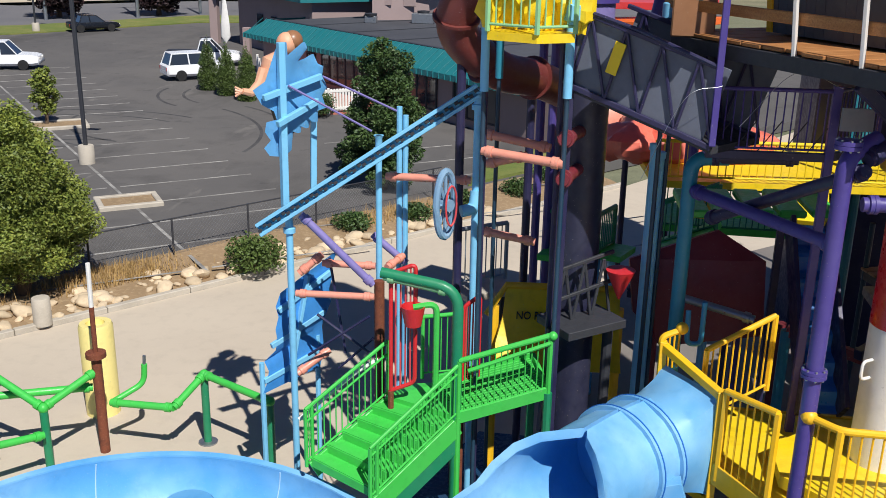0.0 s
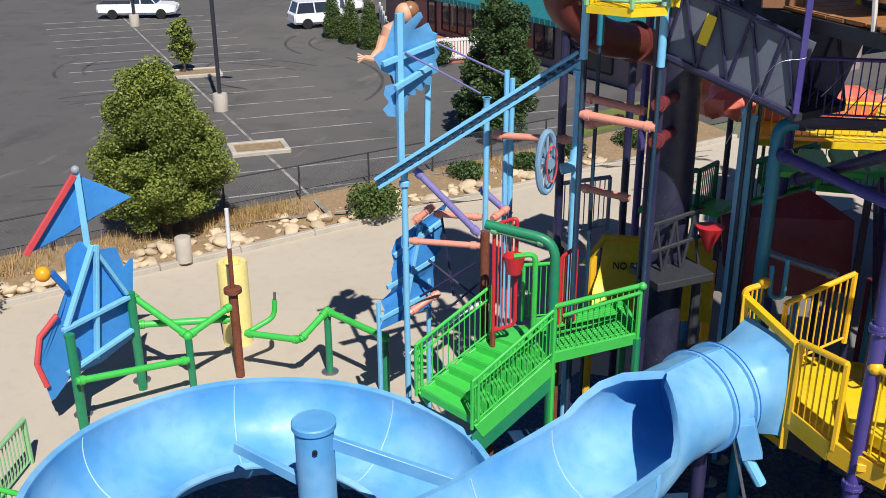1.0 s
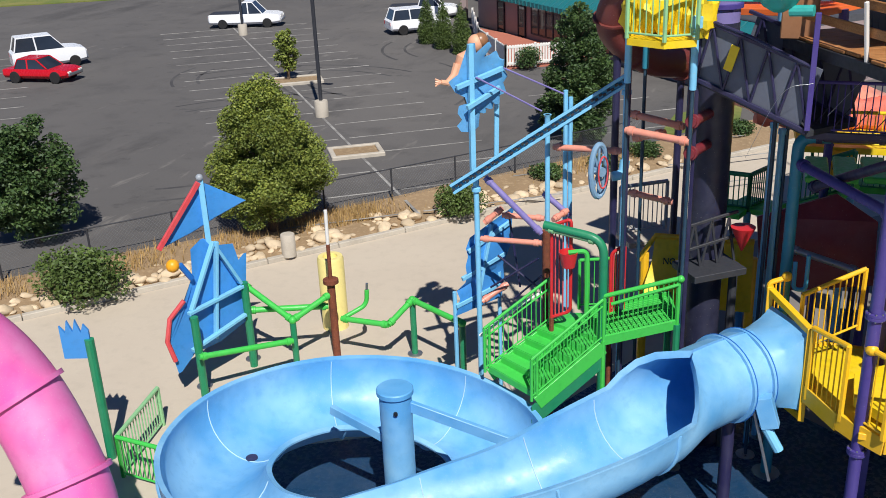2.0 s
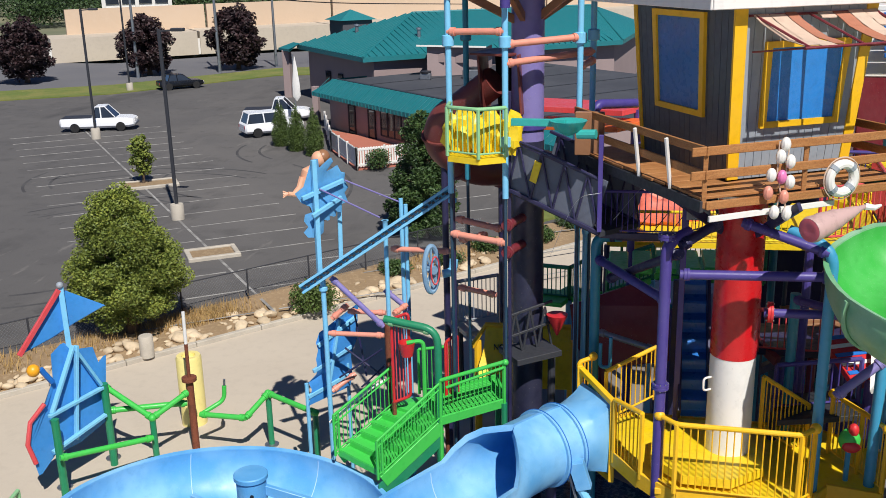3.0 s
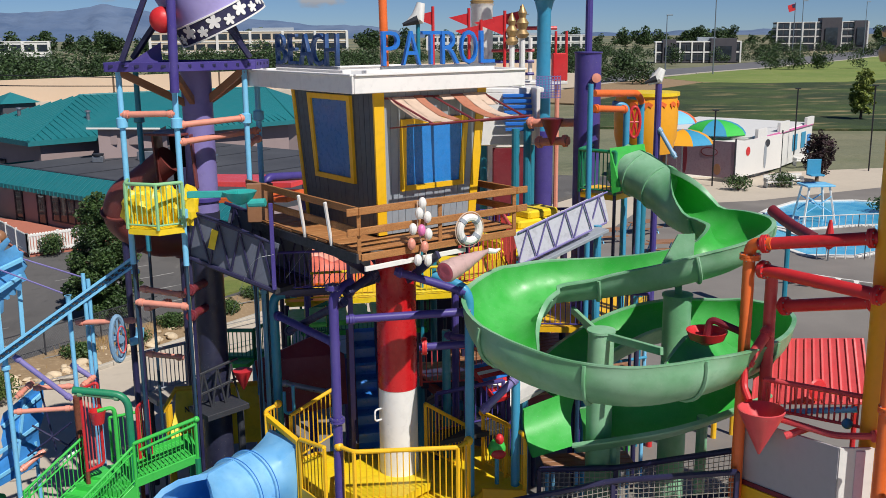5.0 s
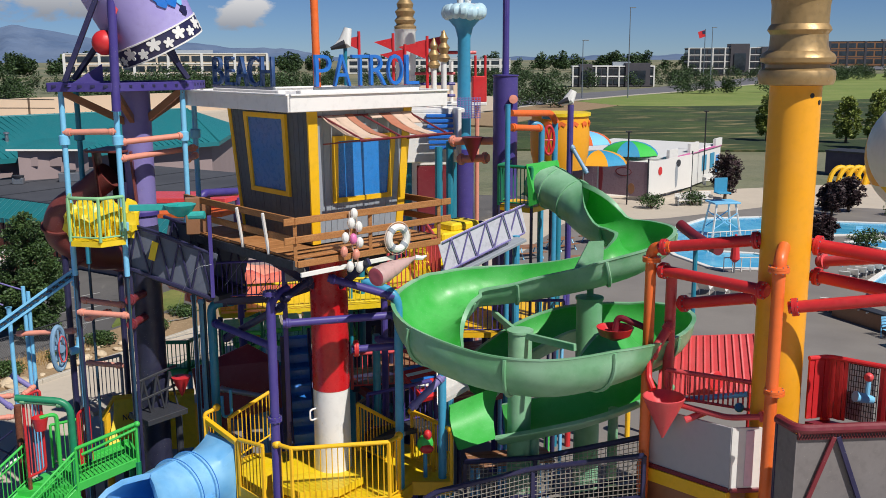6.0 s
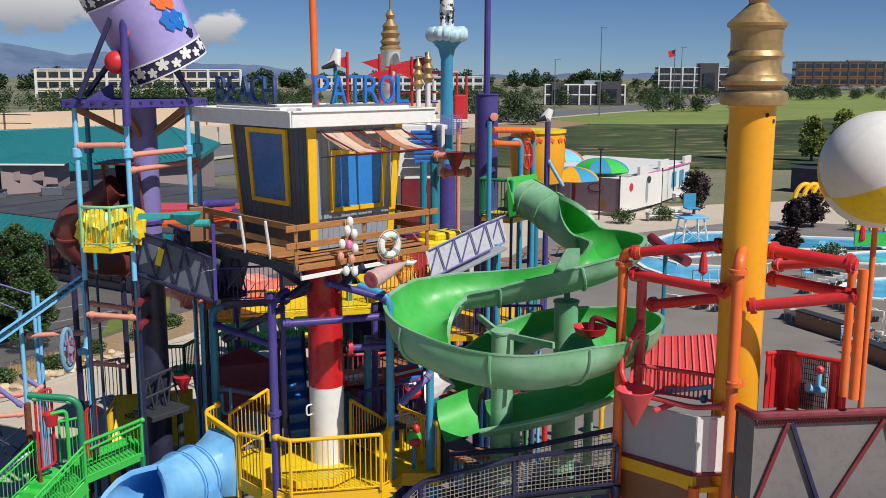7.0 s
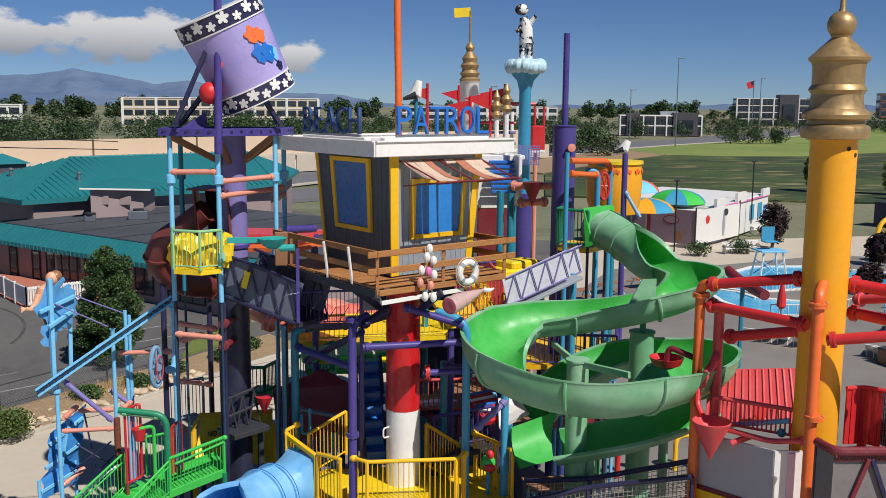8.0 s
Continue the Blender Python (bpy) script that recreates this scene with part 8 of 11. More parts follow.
    # low railings and green platforms further back
    lo = thing("back_walkway", (-5.5, 28.5, 0), "raised walkway with dark barred rails behind the tower", "walkway")
    railing(lo, [(-6.79, 27.17, 2.83), (-5.75, 27.91, 2.85)], 1.3, PALEGREY, 0.13, 0.05, 0.015)
    part("walkway", Geo().bar((-6.78, 27.17, 2.74), (-5.75, 27.91, 2.75), 1.2, 0.15), KERB, lo)
    for p in ((-6.71, 27.18, 2.74), (-5.82, 27.90, 2.75)):
        part("leg", Geo().tube([(p[0], p[1], 0), p], 0.08, 8), DARKSTEEL, lo)
    gp = thing("green_back_platform", (-2.6, 30, 0), "green steel platform with barred rails behind the tower", "platform", "green platforms")
    for px1, px2 in (((-4.93, 28.58, 3.35), (-3.77, 28.25, 3.41)), ((-3.77, 28.25, 3.41), (-3.41, 29.30, 3.34)), ((-2.64, 27.37, 3.96), (-1.45, 26.96, 4.57))):
        railing(gp, [px1, px2], 0.95, DGREEN, 0.13, 0.06, 0.018)
        part("floor", Geo().bar(px1, px2, 1.1, 0.14), GREEN, gp)
        part("leg", Geo().tube([(px1[0], px1[1], 0), px1], 0.09, 8), SKYBLUE, gp)
        part("leg", Geo().tube([(px2[0], px2[1], 0), px2], 0.09, 8), SKYBLUE, gp)
    for p in ((-3.01, 22.90, 7.07), (-2.87, 23.25, 6.87)):
        q2 = thing("blue_standpipe", (p[0], p[1], 0), "upright sky-blue steel pipe under the bridge", "pipe", "blue standpipes")
        part("pipe", Geo().tube([(p[0], p[1], 0), p], 0.06, 12), SKYBLUE, q2)
        part("cap", Geo().lathe([(0.08, -0.05), (0.08, 0.05)], p, seg=12), SKYBLUE, q2)
    # yellow steps and purple truss bridge behind the hut
    st = thing("yellow_steps", (2.6, 25, 7), "yellow moulded steps behind the hut", "steps")
    for i in range(5):
        part("step", Geo().box((3.2 + 0.32 * i, 25.5 + 0.3 * i, 7.2 + 0.22 * i), (1.1, 0.9, 0.25), pose(0, 0, 0, 0, 0, 30).to_3x3(), 0.06), LEMON, st)
    part("leg", Geo().tube([(3.4, 25.8, 0), (3.4, 25.8, 7.2)], 0.12, 10), PURPLE, st)
    pb = thing("purple_truss_bridge", (4, 23.2, 6.8), "pale screened footbridge with purple zigzag truss rail", "footbridge")
    a, b = V3((3.24, 22.01, 7.65)), V3((5.24, 22.96, 8.28))
    truss_panel(pb, a, b, 0.8, NETGREY, LILAC, 4, thin=0.45)
    truss_panel(pb, a + Vector((0.6, -0.0, 0)) + Vector((0, 0.9, 0)), b + Vector((0.6, 0.9, 0)), 0.8, NETGREY, LILAC, 4, thin=0.45)
    part("walkway", Geo().bar(a + Vector((0.3, 0.45, -0.05)), b + Vector((0.3, 0.45, -0.05)), 0.85, 0.08), PALEGREY, pb)
    for p in (a, b):
        part("leg", Geo().tube([(p.x + 0.3, p.y + 0.5, 0), (p.x + 0.3, p.y + 0.5, p.z)], 0.1, 10), TEALBLUE, pb)


build_tower()


# ---- green spiral slide ----
def build_green_slide():
    t = thing("green_spiral_slide", (4.8, 20.2, 0), "bright green fibreglass spiral water slide on green columns", "water slide")
    ctrl = [(6.66, 25.34, 9.52), (7.25, 24.34, 9.17), (7.75, 23.14, 8.75), (8.32, 22.08, 8.72), (8.28, 21.03, 8.71), (7.48, 20.37, 8.47), (6.20, 20.48, 8.12), (4.82, 20.85, 7.84), (3.49, 20.71, 7.74),
            (2.59, 19.63, 7.50), (2.64, 18.31, 7.23), (3.46, 17.46, 7.02), (4.52, 16.91, 6.96), (5.52, 16.92, 7.05), (6.57, 17.61, 7.03), (7.70, 18.89, 6.88), (8.48, 20.63, 6.60), (8.06, 21.97, 6.36), (6.54, 22.47, 6.14),
            (4.91, 22.06, 5.55), (3.97, 21.54, 4.90)]
    path = spline(ctrl, 6)
    n = len(path)
    start, stop, banks, rad = [], [], [], []
    for i in range(n):
        f = i / 6
        if f < 1.3:
            start.append(-178); stop.append(178); rad.append(0.54)
        else:
            k = min(1, (f - 1.3) / 1.1)
            start.append(-178 + 90 * k); stop.append(178 - 90 * k); rad.append(0.54 + 0.14 * min(1, (f - 1.3) / 1.6) + (0.12 if 8 < f < 17 else 0.0))
        # lean into each bend
        a, b, c = path[max(i - 4, 0)], path[i], path[min(i + 4, n - 1)]
        d0, d1 = (b - a), (c - b)
        cr = d0.x * d1.y - d0.y * d1.x
        banks.append(max(-20, min(20, -cr * 12)))
    banks = [sum(banks[max(0, i - 4):i + 5]) / len(banks[max(0, i - 4):i + 5]) for i in range(n)]
    for i in range(15, n):
        start[i] -= banks[i] * 0.9
        stop[i] -= banks[i] * 0.9
    for i in range(n):
        # the outside wall stands higher round the open front bend
        f = i / 6
        w = max(0.0, min(1, (f - 8.6) / 1.6, (14.2 - f) / 1.2))
        stop[i] += 10 * w
        start[i] += 40 * w
    gi, go, gl = flume(path, rad, start, stop, banks, 0.05, 20, 0.1)
    part("flume_inside", gi, GREENSLIDE, t)
    part("flume_outside", go, GREENOUT, t)
    part("rim", gl, GREENOUT, t)
    for i in range(15, n - 2, 9):
        d = (path[i + 1] - path[i - 1]).normalized()
        s = d.cross(Vector((0, 0, 1))).normalized()
        u = s.cross(d)
        rib = []
        for k in range(13):
            a = radians(start[i] + 3 + (stop[i] - start[i] - 6) * k / 12)
            e = (Matrix.Rotation(radians(banks[i]), 3, d) @ (s * math.sin(a) - u * math.cos(a)))
            rib.append(path[i] + e * (rad[i] + 0.08))
        part("seam_rib", Geo().tube(rib, 0.045, 6), GREENOUT, t)
    for i in (3, 7):
        d = (path[i + 1] - path[i - 1]).normalized()
        part("joint_flange", Geo().lathe([(0.55, -0.03), (0.63, -0.03), (0.63, 0.03), (0.55, 0.03)], path[i], d, 32), GREENOUT, t)
    board_of(t, [(6.0, 19.86, 7.93), (6.42, 19.86, 8.75), (6.8, 19.86, 8.76), (6.78, 19.86, 7.9)], "splash_fin", GREENOUT, 0.05, "upright green splash guard plate")
    # columns and arms
    for p, r in (((4.65, 19.35, 6.83), 0.28), ((6.73, 20.63, 7.21), 0.32)):
        part("column", Geo().lathe([(0.5, 0), (0.5, 0.06), (r, 0.08), (r, p[2] - 0.06), (r + 0.03, p[2] - 0.05), (r + 0.03, p[2]), (0.0005, p[2] + 0.01)], (p[0], p[1], 0), seg=28), GREENOUT, t)
    h = V3((4.60, 19.36, 6.73))
    for p in ((4.33, 20.75, 6.88), (5.49, 17.77, 6.83), (4.46, 20.11, 6.75)):
        part("arm", Geo().bar(h, p, 0.09, 0.16), GREENOUT, t)
    c2 = V3((6.74, 20.63, 6.89))
    part("arm", Geo().bar(c2, (6.84, 20.91, 7.79), 0.16, 0.3), GREENOUT, t)
    # run-out panel and lower flume
    p = spline([(3.75, 20.25, 4.54), (3.99, 19.19, 4.53), (4.54, 18.45, 4.48)], 6)
    wl = [V3((3.04, 19.6, 5.0)), V3((4.37, 20.2, 5.2)), V3((4.05, 19.2, 4.25)), V3((3.13, 18.9, 4.15))]
    gw = Geo()
    vs, fs = [], []
    for i in range(7):
        for j in range(7):
            u, v = i / 6, j / 6
            q = lerp(lerp(wl[0], wl[1], u), lerp(wl[3], wl[2], u), v)
            vs.append(q + Vector((-0.1, 0.45, -0.1)) * math.sin(math.pi * v) * 0.5)
    for i in range(6):
        for j in range(6):
            k = i * 7 + j
            fs.append((k, k + 7, k + 8, k + 1))
    nv = len(vs)
    vs += [q + Vector((-0.02, 0.05, -0.02)) for q in vs]
    fs += [tuple(nv + k for k in f[::-1]) for f in fs]
    part("splash_wing", gw.add(vs, fs), GREENSLIDE, t, "green splash wall at the slide's end")
    lower = spline([(7.95, 19.15, 5.85), (6.85, 19.0, 5.5), (5.90, 19.0, 5.22), (5.0, 19.25, 4.95), (4.15, 19.6, 4.7)], 6)
    m = len(lower)
    gi, go, gl = flume(lower, 0.68, [-62] * m, [88] * m, [0] * m, 0.05, 14, 0.1)
    part("lower_flume_inside", gi, GREENSLIDE, t)
    part("lower_flume_outside", go, GREENOUT, t)
    part("lower_rim", gl, GREENOUT, t)
    for i in (6, 18):
        q = lower[i]
        part("leg", Geo().tube([(q.x, q.y, 0), (q.x, q.y, q.z - 0.6)], 0.12, 10), GREENOUT, t)
    # start platform
    g = thing("green_start_platform", (5.2, 26, 7.7), "green steel start platform with barred rail at the slide's top", "platform", "green platforms")
    a, b, c, d = V3((5.53, 25.61, 8.81)), V3((6.31, 24.81, 8.86)), V3((7.11, 25.63, 8.94)), V3((6.26, 26.88, 8.92))
    z = a.z
    part("floor", Geo().slab([(q.x, q.y) for q in (a, b, c, d)], z - 0.15, z), YELLOW, g)
    railing(g, [(a.x, a.y, z), (b.x, b.y, z)], 1.15, DGREEN, 0.12, 0.05, 0.016)
    railing(g, [(a.x, a.y, z), (d.x, d.y, z)], 1.15, DGREEN, 0.12, 0.05, 0.016)
    board_of(g, [(6.27, 24.82, 8.86), (6.46, 24.67, 8.95), (7.15, 24.89, 9.91), (7.10, 24.91, 10.16), (6.21, 24.94, 10.06)], "side_panel", GREEN, 0.08)
    for q in (a, b, c, d):
        part("leg", Geo().tube([(q.x, q.y, 0), (q.x, q.y, z)], 0.045, 10), NAVY, g)
    tp = thing("teal_standpipe", (4.7, 25, 0), "tall teal pipe frame with orange cross pipes by the green platform", "pipe frame")
    q = V3((5.59, 24.78, 11.75))
    part("post", Geo().tube([(q.x, q.y, 0), q], 0.075, 12), TEALBLUE, tp)
    pipe(tp, [(5.72, 24.95, 11.50), (7.32, 26.51, 11.39), (7.50, 26.56, 11.11)], 0.095, ORANGE, 0.2, ends=False)
    pipe(tp, [(5.73, 24.95, 11.1), (6.90, 26.10, 10.98)], 0.09, ORANGE)
    for r in ((7.50, 26.67, 11.26), (6.93, 26.10, 11.08)):
        pipe(tp, [(r[0], r[1], 5.0), r, (r[0] - 0.4, r[1], r[2] + 0.05)], 0.09, TEALBLUE, 0.3, ends=False)
    part("deck", Geo().slab([(4.2, 25.6), (7.4, 25.0), (8.6, 29.0), (4.8, 29.8)], 4.85, 5.0), YELLOW, tp)
    railing(tp, [(4.2, 25.6, 5.0), (7.4, 25.0, 5.0), (8.6, 29.0, 5.0)], 1.0, PURPLE, 0.14, 0.045, 0.014)
    for x, y in ((4.4, 25.9), (7.2, 25.3), (8.3, 28.8)):
        part("deck_leg", Geo().tube([(x, y, 0), (x, y, 4.9)], 0.07, 10), NAVY, tp)
    pp = V3((7.73, 25.87, 11.67))
    part("purple_pole", Geo().tube([(pp.x, pp.y, 5.0), pp], 0.09, 10), PURPLE, tp)
    gl2 = thing("gull_figure", pp, "white and grey plain seagull shape perched on a purple pole", "bird figure")
    part("body", Geo().tube([pp + Vector((-0.3, 0, 0.0)), pp + Vector((-0.05, 0, 0.14)), pp + Vector((0.08, 0, 0.4))], [0.05, 0.17, 0.1], 10), WHITE, gl2)
    part("wing", Geo().tube([pp + Vector((-0.4, -0.02, 0.03)), pp + Vector((-0.1, -0.1, 0.14))], [0.03, 0.1], 8), DARKSTEEL, gl2)
    pipe(tp, [(7.75, 25.86, 10.5), (8.12, 25.37, 9.7)], 0.06, FADEDBLUE)
    # yellow drum
    k = V3((8.14, 28.35, 9.51))
    dr = thing("yellow_drum", (k.x, k.y, k.z), "large yellow painted barrel with orange squiggle band", "barrel")
    part("shell", Geo().lathe([(0.8, 0), (0.92, 0.5), (0.95, 1.1), (0.9, 1.75), (0.85, 1.75), (0.0005, 1.6)], k, seg=32), AMBER, dr)
    part("rim", Geo().lathe([(0.9, 1.68), (0.97, 1.7), (0.97, 1.8), (0.86, 1.8)], k, seg=32), LEMON, dr)
    for i in range(14):
        a = 2 * math.pi * i / 14
        m2 = Matrix.Translation(k + Vector((math.cos(a) * 0.935, math.sin(a) * 0.935, 1.4))) @ Matrix.Rotation(a + math.pi / 2, 4, 'Z') @ pose(0, 0, 0, 90, 0, 0)
        part("squiggle", Geo().plate([(-0.14, 0.1), (0, 0.16), (0.14, 0.08), (0.08, -0.02), (0, 0.05), (-0.08, -0.06)], 0.03, m2), ORANGE, dr)
    part("stand", Geo().tube([(k.x, k.y, 0), k], 0.1, 12), TEAL, dr)
    rw = thing("spoked_hand_wheel", (7.18, 26.24, 10.69), "red spoked hand wheel on the teal frame", "wheel")
    w = V3((7.16, 26.14, 10.62))
    rim = [w + Vector((0.16 * math.cos(a), 0, 0.42 * math.sin(a))) for a in (2 * math.pi * i / 24 for i in range(24))]
    part("rim", Geo().tube(rim, 0.045, 8, closed=True), RED, rw)
    for i in range(0, 24, 4):
        part("spoke", Geo().tube([w, rim[i]], 0.03, 6), RED, rw)
    # purple cylinders, cow pole, cone pipes
    pc = thing("purple_standpipe", (5.3, 27.4, 0), "fat dark purple cylinder with a thin mast on top", "column", "purple columns")
    k = V3((6.02, 26.95, 12.52))
    part("shaft", Geo().lathe([(0.6, 0), (0.5, 0.05), (0.37, 0.1), (0.37, k.z - 0.05), (0.4, k.z - 0.03), (0.4, k.z), (0.0005, k.z + 0.02)], (k.x, k.y, 0), seg=28), PURPLE, pc)
    part("mast", Geo().tube([k, k + Vector((0, 0, 2.9))], 0.1, 10), PURPLE, pc)
    part("port", Geo().lathe([(0.1, -0.1), (0.1, 0.1), (0.13, 0.12), (0.13, 0.18), (0.0005, 0.2)], k + Vector((0.12, -0.36, -0.7)), (0, -1, 0), 14), SALMON, pc)
    cw = V3((5.43, 30.52, 14.26))
    cp = thing("statue_column", (cw.x, cw.y, 0), "tall blue and purple column with a moulded cloud top", "column", "purple columns")
    part("lower_shaft", Geo().lathe([(0.33, 0), (0.33, 10.0)], (cw.x, cw.y, 0), seg=24), PURPLE, cp)
    part("upper_shaft", Geo().lathe([(0.24, 9.8), (0.21, cw.z - 0.6), (0.3, cw.z - 0.25), (0.72, cw.z + 0.2)], (cw.x, cw.y, 0), seg=24), TEALBLUE, cp)
    g = Geo()
    rnd = random.Random(2)
    for i in range(14):
        a = 2 * math.pi * i / 14
        g.ball(cw + Vector((math.cos(a) * 0.52, math.sin(a) * 0.52, 0.24 + rnd.uniform(-0.06, 0.06))), 0.25, 9, 7)
    g.ball(cw + Vector((0, 0, 0.3)), 0.5, 12, 8, (1, 1, 0.5))
    part("cloud_top", g, paint("cloud_paint", lin(186, 216, 226)), cp, "pale blue moulded cloud")
    s0 = cw + Vector((0, 0, 0.45))
    g = Geo().ball(s0 + Vector((0, 0, 0.02)), 0.5, 14, 8, (1, 0.35, 0.12))
    for dx in (-0.13, 0.13):
        g.tube([s0 + Vector((dx, 0, 0.05)), s0 + Vector((dx, 0, 0.65))], [0.1, 0.14], 10)
    g.tube([s0 + Vector((0, 0, 0.6)), s0 + Vector((-0.02, 0, 1.1)), s0 + Vector((-0.12, -0.03, 1.5))], [0.25, 0.24, 0.14], 12)
    g.ball(s0 + Vector((-0.2, -0.08, 1.75)), 0.2, 12, 9, (1.2, 0.9, 1))
    g.tube([s0 + Vector((0.1, 0, 1.25)), s0 + Vector((0.3, -0.1, 1.55))], [0.1, 0.07], 8)
    g.tube([s0 + Vector((-0.15, 0, 1.2)), s0 + Vector((-0.38, -0.15, 1.0))], [0.1, 0.07], 8)
    whole("standing_statue", g, ground_mat("patchy_statue_paint", lin(226, 224, 220), [(2.6, 0.5, 0.53, 1.0, lin(30, 30, 34)), (9, 0.5, 0.8, 0.3, lin(180, 172, 164))], 0.5, (40, 0.1, 0.004)), "small plain standing figure statue on the cloud top", "statue")
    oc = thing("orange_cone_pipes", (4.6, 28.5, 0), "orange cross pipes with a hanging red cone bucket", "pipe frame")
    for a, b in (((4.53, 28.14, 10.47), (6.02, 27.14, 10.54)), ((4.76, 28.00, 9.91), (5.62, 27.43, 10.00))):
        pipe(oc, [a, b], 0.12, SALMON)
    k = V3((5.13, 27.53, 9.88))
    part("cone", Geo().lathe([(0.03, 0), (0.32, 0.72), (0.34, 0.76), (0.28, 0.76)], k, seg=20), MAROON, oc)
    for p in ((4.53, 28.14, 10.47), (4.20, 28.29, 10.29)):
        part("post", Geo().tube([(p[0], p[1], 0), p], 0.12, 10), TEAL, oc)




def build_plank_platform():
    t = thing("plank_platform", (6.2, 27, 0), "dark brown plank platform on blue pipes under the start tower", "platform")
    o, u, w = Vector((3.4, 24.6, 3.3)), Vector((0.95, 0.3, 0)).normalized(), Vector((-0.3, 0.95, 0)).normalized()
    for i in range(16):
        p = o + w * (0.3 * i)
        part("plank", Geo().bar(p, p + u * 4.6, 0.27, 0.06, 0.01), BROWN, t)
    for a in (0.1, 2.3, 4.5):
        for b in (0.1, 4.6):
            p = o + u * a + w * b
            part("post", Geo().tube([(p.x, p.y, 0), p + Vector((0, 0, 1.05))], 0.06, 10), SKYBLUE if b < 1 else TEALDARK, t)
        part("joist", Geo().bar(o + u * a - Vector((0, 0, 0.14)), o + u * a + w * 4.7 - Vector((0, 0, 0.14)), 0.1, 0.2), DARKSTEEL, t)
    for h in (0.55, 1.0):
        part("rail", Geo().tube([o + u * 0.1 + Vector((0, 0, h)), o + u * 4.5 + Vector((0, 0, h))], 0.045, 8), TEALBLUE, t)
    part("kick_board", Geo().upright(o + Vector((0, -0.1, -0.3)), o + u * 4.6 + Vector((0, -0.1, -0.3)), 0.34, 0.05), MAROON, t)
    pl = thing("lower_plank_table", (5.4, 23.4, 0), "weathered brown plank shelf on a blue pipe frame", "table")
    for i in range(4):
        part("plank", Geo().box((5.4, 23.0 + 0.26 * i, 1.9), (2.4, 0.23, 0.05), None, 0.01), BROWN, pl)
    for x in (4.4, 6.4):
        part("frame", Geo().tube(fillet([(x, 23.0, 0), (x, 23.0, 1.86), (x, 23.8, 1.86), (x, 23.8, 0)], 0.15), 0.05, 8), SKYBLUE, pl)


build_green_slide()
build_plank_platform()


# ---- amber column, red pipes and red platform ----
# bridge screen grey, darkened for the shade on its face
SHADESCREEN = paint("shaded_grey_screen", lin(122, 116, 114), rough=0.7, wear=0.4, grime=0.5)

def build_amber_column():
    x, y, z = 8.79, 15.12, 12.56
    k = 1.207
    t = thing("amber_column", (x, y, 0), "tall round amber-yellow column with a turned gold finial", "column")
    part("shaft", Geo().lathe([(0.7, 0), (0.7, 0.05), (0.465, 0.08), (0.465, z)], (x, y, 0), seg=36), AMBER, t)
    prof = [(0.4, -0.04), (0.54, -0.02), (0.565, 0.05), (0.57, 0.13), (0.55, 0.19), (0.47, 0.22), (0.46, 0.28), (0.54, 0.31), (0.555, 0.38), (0.53, 0.43), (0.46, 0.48), (0.43, 0.56), (0.42, 0.72), (0.44, 0.75), (0.47, 0.79), (0.45, 0.84), (0.42, 0.88), (0.425, 1.15), (0.44, 1.24), (0.49, 1.28), (0.5, 1.33), (0.47, 1.36), (0.42, 1.4), (0.3, 1.52), (0.19, 1.62), (0.15, 1.66), (0.17, 1.7)]
    part("finial_body", Geo().lathe([(r * k, h * k) for r, h in prof], (x, y, z), seg=40), GOLD, t, "turned gold-painted finial")
    part("finial_ball", Geo().ball((x, y, z + 2.26), 0.284, 24, 14), GOLD, t)
    part("spire", Geo().lathe([(0.1, 0), (0.06, 0.12), (0.035, 0.95)], (x, y, z + 2.47), seg=12), GOLD, t)
    part("flag", Geo().add([(x, y, z + 3.35), (x - 0.38, y - 0.06, z + 3.26), (x, y, z + 3.05), (x, y + 0.012, z + 3.35), (x - 0.38, y - 0.048, z + 3.26), (x, y + 0.012, z + 3.05)], [(0, 1, 2), (5, 4, 3), (0, 3, 4, 1), (1, 4, 5, 2), (2, 5, 3, 0)]), RED, t)
    for a, dz in ((-1.4, -0.22), (-0.95, -0.35)):
        v = Vector((math.cos(a), math.sin(a), 0))
        part("drain_hole", Geo().lathe([(0.0005, 0.006), (0.045, 0.008), (0.045, -0.02)], Vector((x, y, z + dz)) + v * 0.465, v, 12), BLACK, t)
    

